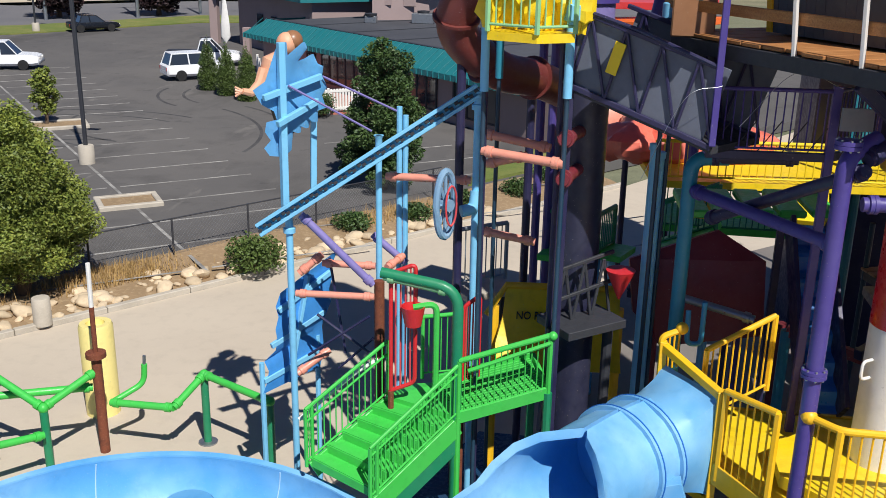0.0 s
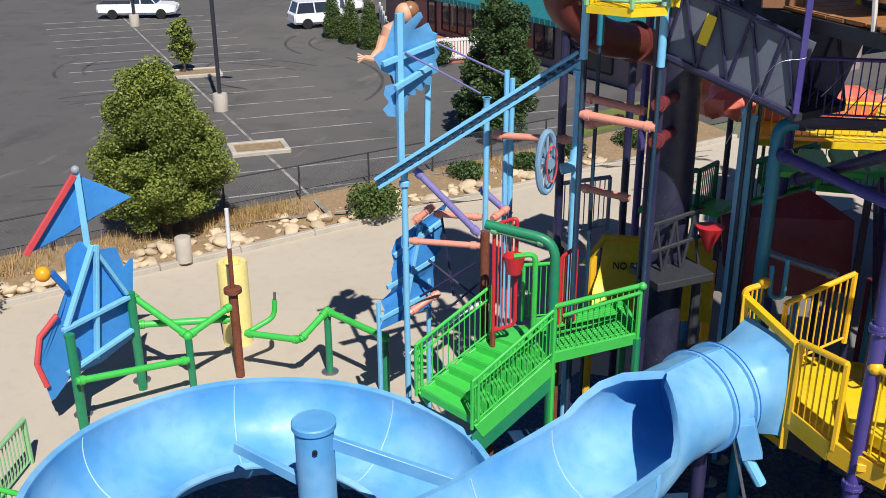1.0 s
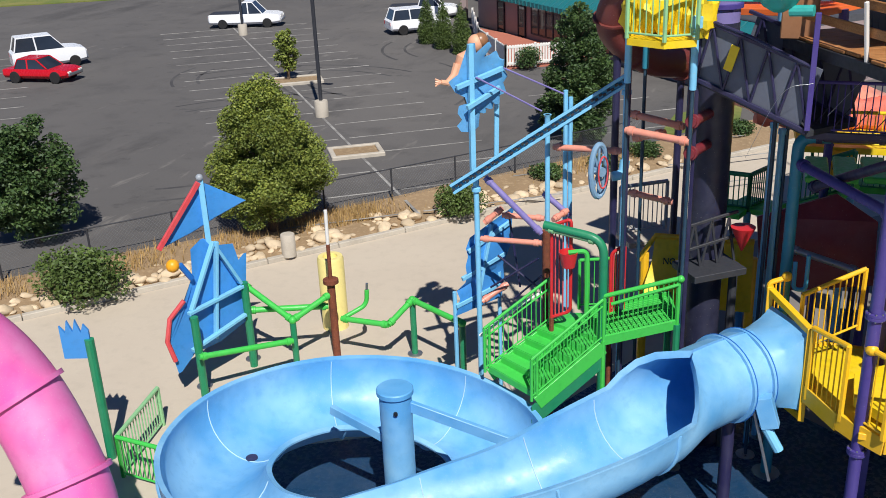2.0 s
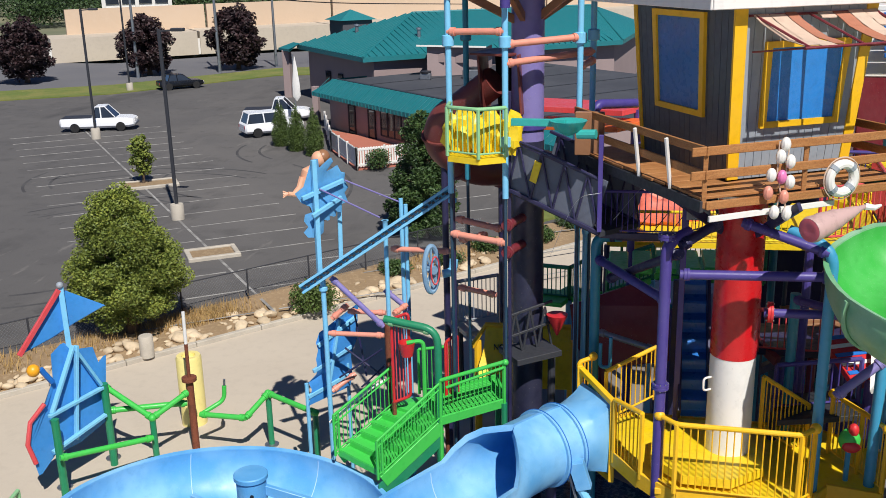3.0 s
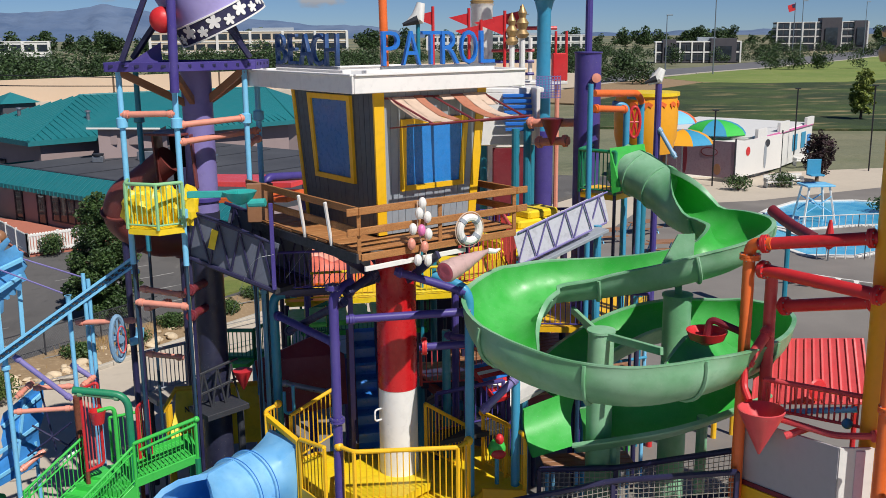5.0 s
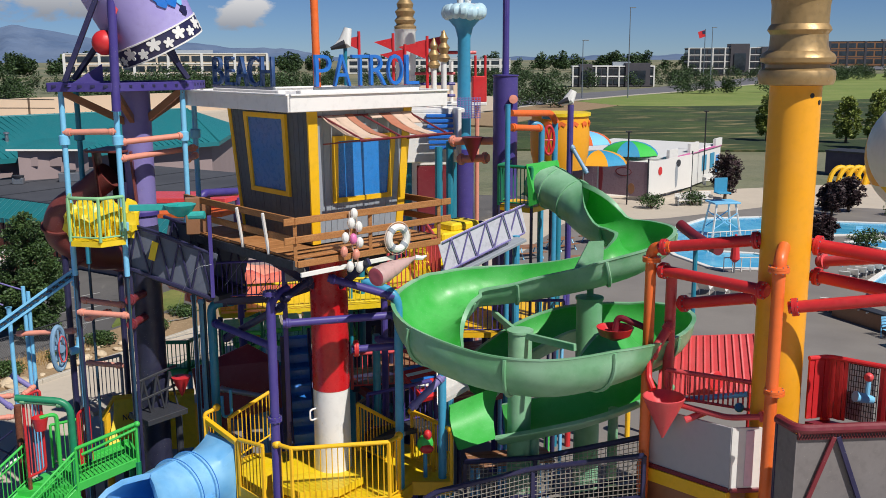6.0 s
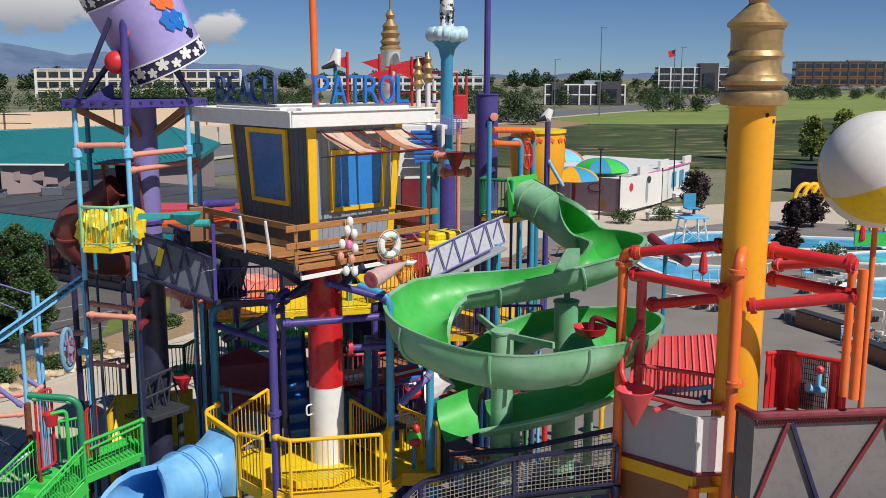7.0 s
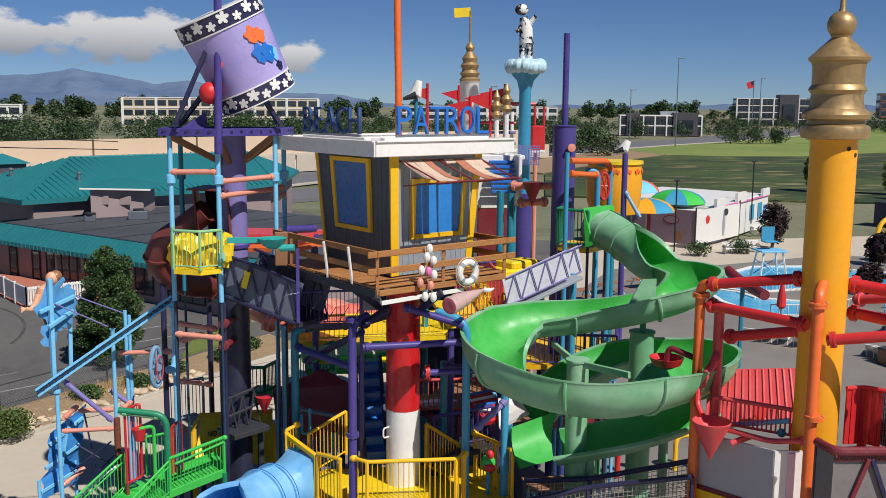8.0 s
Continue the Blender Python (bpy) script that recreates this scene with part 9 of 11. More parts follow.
def build_red_pipes():
    t = thing("red_pipe_frame", (6.5, 12, 4.4), "bolted red and orange pipe frame round the amber column", "pipe frame")
    base = 3.2
    def post(p, m, r=0.09, z0=base):
        part("post", Geo().tube([(p[0], p[1], z0), p], r, 14), m, t)
    e1 = V3((6.83, 16.96, 9.17))
    pipe(t, [(e1.x, e1.y, base), e1, (7.10, 16.58, 9.24)], 0.115, ORANGE, 0.2, ends=False)
    e2 = V3((7.41, 17.22, 8.50))
    post(e2, CORAL, 0.12)
    f = V3((8.35, 14.49, 9.36))
    pipe(t, [(f.x, f.y, base), f, (8.61, 14.82, 9.57)], 0.12, ORANGE, 0.15, ends=False)
    r1 = V3((10.30, 13.20, 9.40))
    post(r1, ORANGE, 0.1, 6.75)
    r2 = V3((10.47, 13.80, 9.22))
    post(r2, ORANGE, 0.085, 6.6)
    for a, b, r in (((6.93, 16.79, 9.19), (8.40, 15.28, 9.58), 0.115), ((6.99, 16.89, 8.70), (8.24, 14.68, 8.71), 0.115), ((7.53, 17.05, 7.90), (8.55, 15.34, 8.43), 0.12),
                    ((8.55, 14.44, 8.44), (10.36, 13.27, 8.85), 0.115), ((9.44, 15.23, 8.85), (10.54, 13.74, 8.75), 0.12), ((9.30, 15.04, 9.50), (10.46, 13.65, 9.39), 0.13), ((9.77, 15.59, 9.03), (10.63, 13.97, 9.42), 0.105)):
        pipe(t, [a, b], r, RED if r > 0.11 else CORAL)
    for p, d in (((8.34, 14.49, 9.17), (0, 0, 1)), ((8.39, 14.46, 6.79), (0, 0, 1)), ((6.84, 16.95, 8.92), (0, 0, 1))):
        flange(t, p, d, 0.13, ORANGE)
    pipe(t, [(7.39, 17.11, 7.46), (6.84, 16.89, 6.76)], 0.1, CORAL)
    # red dish on an elbow
    k = V3((6.26, 17.43, 7.29))
    d = thing("red_dish", k, "shallow red spray dish on a bent pipe", "spray dish")
    part("dish", Geo().lathe([(0.11, -0.22), (0.33, -0.11), (0.4, 0.06), (0.37, 0.06), (0.29, -0.05), (0.0005, -0.15)], k, seg=24), RED, d)
    part("bracket_pipe", Geo().tube(fillet([k + Vector((0, 0, -0.05)), k + Vector((0.05, 0, 0.3)), (6.86, 17.01, 7.39)], 0.15), 0.07, 10), MAROON, d)
    # cone bucket
    c = V3((6.90, 16.15, 5.30))
    cb = thing("red_cone_bucket", c, "faded red cone-shaped tipping bucket", "bucket")
    part("cone", Geo().lathe([(0.02, 0), (0.41, 0.82), (0.435, 0.9), (0.41, 0.91), (0.36, 0.84), (0.02, 0.12)], c, seg=28), CORAL, cb)
    part("bracket", Geo().tube(fillet([(6.78, 16.46, 6.25), (6.75, 16.67, 6.44), (6.82, 16.83, 6.78)], 0.1), 0.07, 10), RED, cb)
    part("spout", Geo().tube([(7.25, 15.86, 5.77), (7.68, 15.79, 5.95)], 0.07, 10), CORAL, cb)


def build_red_platform():
    t = thing("red_platform", (6.2, 14, 4.4), "red-railed platform with ribbed red canopy, panel walls greyed on the shaded side", "platform")
    A, B, C = V3((6.90, 17.17, 4.33)), V3((7.82, 14.93, 4.62)), V3((8.50, 14.87, 4.62))
    up = 1.3
    # shade is put into the left panel's grey; the lit panel stays white
    for a, b, m in ((A, B, GREYWALL), (B, C, WHITE)):
        part("wall_panel", Geo().upright(a, b, up, 0.05), m, t)
        part("sill", Geo().bar(a, b, 0.1, 0.1), MAROON, t)
    part("pink_stripe", Geo().upright(lerp(B, C, 0.42) + Vector((-0.02, -0.045, 0.1)), lerp(B, C, 0.66) + Vector((-0.02, -0.045, 0.1)), 1.15, 0.012), paint("pale_pink_streak", lin(226, 196, 210), rough=0.6), t, "pale pink painted streak")
    part("corner_post", Geo().bar(C, C + Vector((0, 0, 1.1)), 0.1, 0.1), AMBER, t)
    part("floor", Geo().slab([(A.x, A.y), (B.x, B.y), (C.x, C.y), (10.6, 15.2), (11.0, 17.6), (7.6, 18.6)], A.z - 0.15, A.z - 0.03), YELLOW, t)
    g = Geo().bar(A - Vector((0, 0, 0.2)), B - Vector((0, 0, 0.2)), 0.14, 0.3)
    part("yellow_beam", g, YELLOW, t)
    part("skirt", Geo().bar(A + Vector((0.05, 0.1, -0.75)), B + Vector((0.05, 0.1, -0.75)), 0.05, 0.8), BROWN, t)
    for p in (A, B, C, Vector((10.5, 15.3, A.z)), Vector((7.6, 18.5, A.z))):
        part("leg", Geo().tube([(p.x, p.y, 0), (p.x, p.y, A.z)], 0.12, 10), ORANGE, t)
    # top pipe along the panels
    pts = [(7.22, 16.07, 6.02), (7.84, 15.17, 6.04), (8.36, 14.82, 6.16)]
    part("top_pipe", Geo().tube(fillet(pts, 0.2), 0.06, 10), CORAL, t)
    flange(t, (8.37, 14.79, 6.17), (1, 0, 0), 0.08, CORAL)
    a, b = V3((7.14, 16.63, 5.72)), V3((8.61, 15.46, 6.00))
    b.z = a.z
    railing(t, [a, b], 0.88, CORAL, 0.1, 0.05, 0.02, low=0.3)
    # ribbed canopy
    r0, r1, r2, r3 = V3((8.38, 19.91, 6.26)), V3((10.24, 18.90, 6.53)), V3((10.03, 17.99, 5.42)), V3((7.97, 19.10, 5.08))
    c = thing("red_canopy", r3, "sloping faded red ribbed panel roof over the platform", "canopy")
    board_of(c, [r3, r2, r1, r0], "sheet", CORAL, 0.05)
    n = 13
    for i in range(n + 1):
        f = i / n
        part("rib", Geo().bar(lerp(r3, r2, f) + Vector((0, -0.03, 0.05)), lerp(r0, r1, f) + Vector((0, -0.03, 0.05)), 0.05, 0.06), CORAL, c)
    part("ridge", Geo().tube([r0, r1], 0.05, 10), CORAL, c)
    for p in (r0, r1):
        part("post", Geo().tube([(p.x, p.y, 0), p], 0.06, 8), RED, c)
    k = V3((9.00, 18.20, 5.71))
    part("hand_wheel", Geo().lathe([(0.2, -0.03), (0.24, 0), (0.2, 0.03)], k, (0.3, -1, 0.2), 18), RED, c)
    bp = thing("blue_valve_pipe", (7.12, 16.70, 5.93), "light blue water pipe with valve behind the red rail", "pipe")
    part("pipe", Geo().tube([(7.21, 16.73, 5.87), (8.46, 15.60, 6.34)], 0.06, 10), SKYBLUE, bp)
    part("valve", Geo().ball((8.32, 15.67, 6.04), 0.1, 12, 9), TEALBLUE, bp)
    # boxed red panels on the far side
    w = thing("red_panel_wall", (8.96, 14.26, 6.35), "deep red boarded guard wall with a netted window", "wall panel")
    P0, P1, P2 = V3((9.37, 14.97, 6.00)), V3((9.82, 15.01, 6.00)), V3((10.70, 14.00, 6.00))
    for a, b, n in ((P0, P1, 4), (P1, lerp(P1, P2, 0.28), 5), (lerp(P1, P2, 0.72), P2, 5)):
        for i in range(n):
            p, q = lerp(a, b, i / n + 0.01), lerp(a, b, (i + 1) / n - 0.01)
            part("board", Geo().upright(p, q, 1.2, 0.05 + 0.03 * (i % 2)), RED, w)
    part("cap_rail", Geo().tube(fillet([P0 + Vector((0, 0, 1.24)), P1 + Vector((0, 0, 1.24)), P2 + Vector((0, 0, 1.24))], 0.15), 0.05, 10), RED, w)
    a, b = lerp(P1, P2, 0.3), lerp(P1, P2, 0.7)
    for i in range(13):
        p = lerp(a, b, i / 12)
        part("net_cord", Geo().tube([p + Vector((0, 0, 0.05)), p + Vector((0, 0, 1.18))], 0.008, 5), BLACK, w)
    for i in range(11):
        z = 0.05 + 1.13 * i / 10
        part("net_cord", Geo().tube([a + Vector((0, 0, z)), b + Vector((0, 0, z))], 0.008, 5), BLACK, w)
    part("back_sheet", Geo().bar(a + Vector((0.06, 0.15, 0.6)), b + Vector((0.06, 0.15, 0.6)), 0.03, 1.2), GREYWALL, w)
    k = lerp(a, b, 0.5) + Vector((0, -0.15, 0.62))
    wg = thing("blue_water_jet", k - Vector((0, 0, 0.2)), "light blue swivel water jet on the red wall", "water jet")
    part("barrel", Geo().tube([k + Vector((-0.25, 0, 0.02)), k + Vector((0.12, 0, -0.08))], [0.11, 0.08], 12), SKYBLUE, wg)
    part("neck", Geo().tube([k, k + Vector((0.02, 0.02, 0.32))], 0.05, 10), SKYBLUE, wg)
    part("knob", Geo().ball(k + Vector((0.02, 0.02, 0.38)), 0.09, 12, 8), CORAL, wg)
    part("floor", Geo().slab([(P0.x, P0.y), (P1.x, P1.y), (P2.x, P2.y), (P2.x - 0.5, P2.y - 0.25), (P0.x + 0.35, P0.y - 0.45)], P0.z - 0.2, P0.z - 0.06), MAROON, w)
    part("leg", Geo().tube([(P2.x, P2.y, 0), (P2.x, P2.y, P2.z)], 0.1, 10), RED, w)
    part("leg", Geo().tube([(P1.x, P1.y, 0), (P1.x, P1.y, P1.z)], 0.1, 10), RED, w)

    # near purple bridge rail
    n = thing("purple_bridge", (7.2, 10.6, 6.2), "near footbridge with thick purple rail and shade-darkened grey screens", "footbridge")
    a, b, c = V3((8.31, 14.11, 6.40)), V3((8.38, 13.53, 6.40)), V3((11.79, 13.24, 6.40))
    part("hand_rail", Geo().tube(fillet([a, b, c], 0.2), 0.095, 10), MAROON, n)
    part("rail_plate", Geo().bar(b - Vector((0, 0, 0.12)), c - Vector((0, 0, 0.12)), 0.06, 0.16), MAROON, n)
    part("screen", Geo().upright(a - Vector((0, 0, 1.9)), b - Vector((0, 0, 1.9)), 1.8, 0.03), SHADESCREEN, n)
    part("screen", Geo().upright(b - Vector((0, -0.04, 2.0)), c - Vector((0, -0.04, 2.0)), 1.9, 0.03), SHADESCREEN, n)
    for f0, f1 in ((0.02, 0.2), (0.42, 0.22), (0.5, 0.8), (0.98, 0.82)):
        part("brace", Geo().bar(lerp(b, c, f0) - Vector((0, 0.03, 1.9)), lerp(b, c, f1) - Vector((0, 0.03, 0.15)), 0.05, 0.09), MAROON if f0 in (0.02, 0.5, 0.98) else NAVY, n)
    part("bottom_rail", Geo().bar(b - Vector((0, 0, 2.0)), c - Vector((0, 0, 2.0)), 0.1, 0.14), MAROON, n)
    part("end_post", Geo().bar(a, a - Vector((0, 0, 2.0)), 0.07, 0.07), NAVY, n)
    part("walkway", Geo().bar(b + Vector((0.3, -0.55, -2.0)), c + Vector((0.0, -0.55, -2.0)), 1.0, 0.12), DARKSTEEL, n)
    part("leg", Geo().tube([(b.x + 0.5, b.y - 0.4, 0), (b.x + 0.5, b.y - 0.4, b.z - 2.0)], 0.12, 10), NAVY, n)
    part("leg", Geo().tube([(c.x, c.y - 0.4, 0), (c.x, c.y - 0.4, c.z - 2.0)], 0.12, 10), NAVY, n)
    for i in range(60):
        p = lerp(b, c, i / 60) - Vector((0, 0.04, 0.1))
        part("lacing", Geo().tube([p, p + Vector((0.03, 0, -0.08)), p + Vector((0.06, 0, 0))], 0.01, 4), BLACK, n)

    # netted navy bridge in front of the green slide
    CORD = paint("weathered_cord", lin(168, 160, 146), rough=0.8, wear=0.3)
    m = thing("netted_bridge", (4.2, 16, 3.4), "navy-railed rope net footbridge leading to the red platform", "footbridge")
    T = [V3((2.00, 18.53, 2.92)), V3((2.43, 18.59, 3.30)), V3((4.62, 17.93, 4.01)), V3((6.75, 16.73, 4.67))]
    U = [V3((3.36, 19.46, 3.61)), V3((4.94, 18.91, 3.82)), V3((7.08, 17.69, 4.68))]
    for k in (T, U):
        part("top_rail", Geo().tube(fillet(k, 0.25), 0.065, 10), NAVY, m)
        part("foot_rail", Geo().tube([p - Vector((0, 0, 0.95)) for p in k], 0.05, 8), NAVY, m)
        for a, b in zip(k, k[1:]):
            q = max(3, round((b - a).length / 0.11))
            for i in range(q):
                p, p2 = lerp(a, b, i / q), lerp(a, b, (i + 1) / q)
                part("net_cord", Geo().tube([p, p - Vector((0, 0, 0.95))], 0.008, 4), CORD, m)
            for j in range(1, 9):
                dz = Vector((0, 0, 0.95 * j / 9))
                part("net_cord", Geo().tube([a - dz, b - dz], 0.008, 4), CORD, m)
        for p in k:
            part("post", Geo().bar(p, p - Vector((0, 0, 1.0)), 0.09, 0.09), NAVY, m)
    q = [T[1], T[2], T[3], U[2], U[1], U[0]]
    part("walkway", Geo().add([p - Vector((0, 0, 1.18)) for p in q] + [p - Vector((0, 0, 1.06)) for p in q], [tuple(range(6)), tuple(range(6, 12))[::-1]] + [(i, 6 + i, 6 + (i + 1) % 6, (i + 1) % 6) for i in range(6)]), DARKSTEEL, m)
    for p in (T[1], T[3], U[0]):
        part("leg", Geo().tube([(p.x, p.y, 0), (p.x, p.y, p.z - 1)], 0.11, 10), NAVY, m)

    # striped ball
    k = V3((13.57, 17.57, 10.88))
    r = 1.42
    bl = thing("striped_ball", (k.x, k.y, k.z - r), "giant white beach ball with orange and yellow segments", "ball")
    seg, rings = 48, 24
    for s in range(6):
        g = Geo()
        vs, fs = [], []
        for i in range(rings + 1):
            th = math.pi * i / rings
            for j in range(9):
                ph = 2 * math.pi * (s + j / 8) / 6
                p = Vector((math.sin(th) * math.cos(ph), math.sin(th) * math.sin(ph), math.cos(th))) * r
                vs.append(k + Matrix.Rotation(radians(62), 3, 'Y') @ (Matrix.Rotation(radians(25), 3, 'Z') @ p))
        for i in range(rings):
            for j in range(8):
                fs.append((i * 9 + j, (i + 1) * 9 + j, (i + 1) * 9 + j + 1, i * 9 + j + 1))
        part("segment", g.add(vs, fs), (WHITE, AMBER, WHITE, WHITE, LEMON, WHITE)[s], bl)
    part("stand", Geo().tube([(k.x, k.y, 0), (k.x, k.y, k.z - r + 0.05)], 0.07, 14), ORANGE, bl)


build_amber_column()
build_red_pipes()
build_red_platform()


# ---- odds and ends under the green slide ----
def build_small_park_things():
    g = thing("yellow_hand_hoop", (10.88, 28.69, -0.00), "yellow bent hoop pipe on the pool deck", "hoop", "yellow hoops")
    p = V3((10.88, 28.69, -0.00))
    part("hoop", Geo().tube(fillet([p, p + Vector((0, 0, 1.3)), p + Vector((0.7, 0.2, 1.3)), p + Vector((0.7, 0.2, 0))], 0.35), 0.09, 10), YELLOW, g)
    s = thing("splash_climber", (9.97, 29.40, 0.00), "small red and blue splash toy posts on the deck", "splash toy")
    for dx, m in ((0, RED), (0.5, TEALBLUE), (1.1, RED), (-0.8, GREEN)):
        q = V3((8.59, 28.26, -0.00)) + Vector((dx, dx * 0.3, 0))
        part("post", Geo().tube([q, q + Vector((0, 0, 1.1))], 0.1, 10), m, s)
        part("top_knob", Geo().ball(q + Vector((0, 0, 1.15)), 0.17, 12, 8), m, s)
    # red and green toy steering parrot on the yellow deck
    k = V3((2.48, 19.9, 3.95))
    q = thing("red_green_toy", k - Vector((0, 0, 0.3)), "red and green moulded toy fixed to the deck rail", "toy")
    part("body", Geo().ball(k, 0.2, 12, 9, (1.0, 0.8, 1.2)), GREEN, q)
    part("head", Geo().ball(k + Vector((0.05, -0.05, 0.24)), 0.11, 12, 9, (0.9, 0.9, 1.2)), RED, q)
    part("wing", Geo().ball(k + Vector((0.02, -0.14, -0.08)), 0.14, 10, 8, (1.2, 0.5, 0.8)), RED, q)
    part("stand", Geo().tube([(k.x, k.y, DECK - 0.05), k], 0.05, 8), TEALBLUE, q)
    # small toy inside the blue spiral
    k = V3((-10.15, 16.06, 2.41))
    q = thing("spring_toy", (k.x, k.y, 0), "orange and green moulded toy in the middle of the spiral", "toy")
    part("body", Geo().ball((k.x, k.y, 1.1), 0.45, 14, 9, (1.3, 0.8, 0.6)), ORANGE, q)
    part("saddle", Geo().ball((k.x + 0.3, k.y, 1.3), 0.28, 12, 8, (1.2, 0.7, 0.6)), GREEN, q)
    part("stand", Geo().tube([(k.x, k.y, 0), (k.x, k.y, 1.0)], 0.12, 10), STEEL, q)
    # lower wet structures behind the yellow deck: striped chute, dark posts
    sc = thing("striped_chute", (3.0, 22.5, 0), "blue and white striped chute beside red rails", "slide")
    a, b = V3((2.53, 22.36, 5.07)), V3((3.02, 21.39, 4.57))
    part("chute", Geo().bar(a, b, 0.9, 0.14), RED, sc)
    for i in range(5):
        p, p2 = lerp(a, b, 0.05 + i * 0.2), lerp(a, b, 0.13 + i * 0.2)
        part("stripe", Geo().bar(p + Vector((0, 0, 0.09)), p2 + Vector((0, 0, 0.09)), 0.85, 0.03), WHITE if i % 2 else STAIRBLUE, sc)
    part("leg", Geo().tube([(a.x, a.y, 0), a], 0.1, 10), PURPLE, sc)
    part("leg", Geo().tube([(b.x, b.y, 0), b], 0.1, 10), PURPLE, sc)
    rr = thing("purple_rail_walk", (2.6, 22.4, 0), "purple barred walkway behind the yellow deck", "walkway")
    u, v = V3((1.24, 21.36, 3.75)), V3((2.84, 21.41, 4.00))
    railing(rr, [u, v], 1.0, PURPLE, 0.13, 0.05, 0.016)
    part("floor", Geo().bar(u, v, 1.2, 0.12), DARKSTEEL, rr)
    for p in (u, v):
        part("leg", Geo().tube([(p.x, p.y, 0), p], 0.1, 10), NAVY, rr)
    board_of(rr, [(2.95, 20.79, 4.53), (3.76, 20.86, 4.91), (3.69, 21.89, 4.94), (3.13, 21.98, 4.98)], "white_chute", WHITE, 0.1)


build_small_park_things()


# ---- pools and kiosks behind ----
def build_pools():
    # the tower's shadow on this walk is put into the darker concrete
    sheet("pool_walk", [(3.8, 20.5), (6.0, 14.0), (14, 8), (40, 30), (53.96, 58.32), (55.36, 71.12), (43.49, 77.69), (30.40, 72.70), (21.23, 71.63), (5.5, 44), (-5, 34), (-4.8, 26.3)], -0.1, 0.02,
          ground_mat("shadow_grey_concrete", lin(136, 130, 123), [(0.2, 0.42, 0.68, 0.6, lin(104, 98, 94)), (1.6, 0.5, 0.75, 0.4, lin(146, 140, 132)), (20, 0.55, 0.8, 0.3, lin(96, 92, 88))], 0.6, (50, 0.2, 0.006)), "grey concrete walk under the slides, tower shadow in its colour", "pavement")
    def pool(name, pts, label):
        sheet(name, pts, 0.0, 0.03, WATER, label, "pool water")
        g = Geo()
        for a, b in zip(pts, pts[1:] + pts[:1]):
            g.bar((a[0], a[1], 0.06), (b[0], b[1], 0.06), 0.35, 0.12, 0.02)
        whole("pool_coping", g, OFFWHITE, "pale rounded pool edge", "pool coping", kind="structure")
    pool("river_water", [(28.3, 61.0), (26.1, 64.2), (29.6, 68.5), (33.2, 71.7), (37.8, 71.5), (41.3, 68.9), (46.8, 66.4), (56.0, 66.0), (52.0, 62.2), (43.8, 62.4), (39.2, 62.8), (36.8, 61.8), (33.0, 62.0)], "bright blue lazy river pool water")
    pool("river_water", [(25.4, 63.2), (24.9, 58.0), (25.6, 53.7), (28.4, 53.1), (31.8, 54.8), (30.3, 57.6), (27.8, 59.0), (27.4, 61.2)], "bright blue bend of the lazy river")
    pool("river_water", [(38.5, 60.2), (44.7, 61.0), (51.0, 61.0), (47.0, 56.8), (41.6, 56.4), (39.6, 57.4)], "bright blue channel of the lazy river")
    pool("lap_pool_water", [(32.6, 48.3), (36.4, 51.8), (41.0, 52.2), (38.6, 47.4), (35.1, 46.6)], "bright blue swimming pool water")
    g = Geo()
    for a, b in (((28.6, 61.2), (33.0, 61.6)), ((33.0, 61.6), (36.8, 61.5)), ((25.9, 52.9), (28.6, 52.5)), ((28.6, 52.5), (32.2, 54.3))):
        k = max(2, round((Vector(b) - Vector(a)).length / 0.5))
        for i in range(k + 1):
            p = Vector(a).lerp(Vector(b), i / k)
            g.tube([(p.x, p.y, 0.02), (p.x, p.y, 0.9)], 0.03, 5)
        g.tube([(a[0], a[1], 0.9), (b[0], b[1], 0.9)], 0.035, 6)
    whole("river_fence", g, OFFWHITE, "low white picket railing along the river's edge", "railing", kind="structure")
    shift(1.9, 5.5)
    # white kiosk building with murals
    t = thing("kiosk_building", (34, 84, 0), "long low white snack building with stepped parapet and murals", "building")
    A, B = Vector((26.4, 80.5)), Vector((33.6, 80.0))
    C = Vector((45.5, 94.0))
    part("wall", Geo().slab([tuple(B), tuple(C), tuple(C + Vector((-9, 10))), tuple(B + Vector((-9, 10)))], 0, 3.4), OFFWHITE, t)
    part("wall", Geo().slab([tuple(A), tuple(B), tuple(B + Vector((0, 6))), tuple(A + Vector((0, 6)))], 0, 3.2), OFFWHITE, t)
    part("roof", Geo().slab([tuple(B + Vector((0.3, 0.3))), tuple(C + Vector((-0.3, 0.3))), tuple(C + Vector((-9, 9.6))), tuple(B + Vector((-9, 9.6)))], 3.4, 3.5), WHITE, t)
    for f, w, h in ((0.0, 0.14, 0.9), (0.36, 0.16, 1.0), (0.86, 0.14, 0.8)):
        p, q = B.lerp(C, f), B.lerp(C, f + w)
        part("parapet_step", Geo().bar((p.x, p.y, 3.4 + h / 2), (q.x, q.y, 3.4 + h / 2), 0.3, h), WHITE, t)
    part("trim", Geo().bar((B.x, B.y - 0.1, 3.4), (C.x, C.y - 0.1, 3.4), 0.16, 0.16), MAGENTA, t)
    n = Vector((0.76, -0.65))
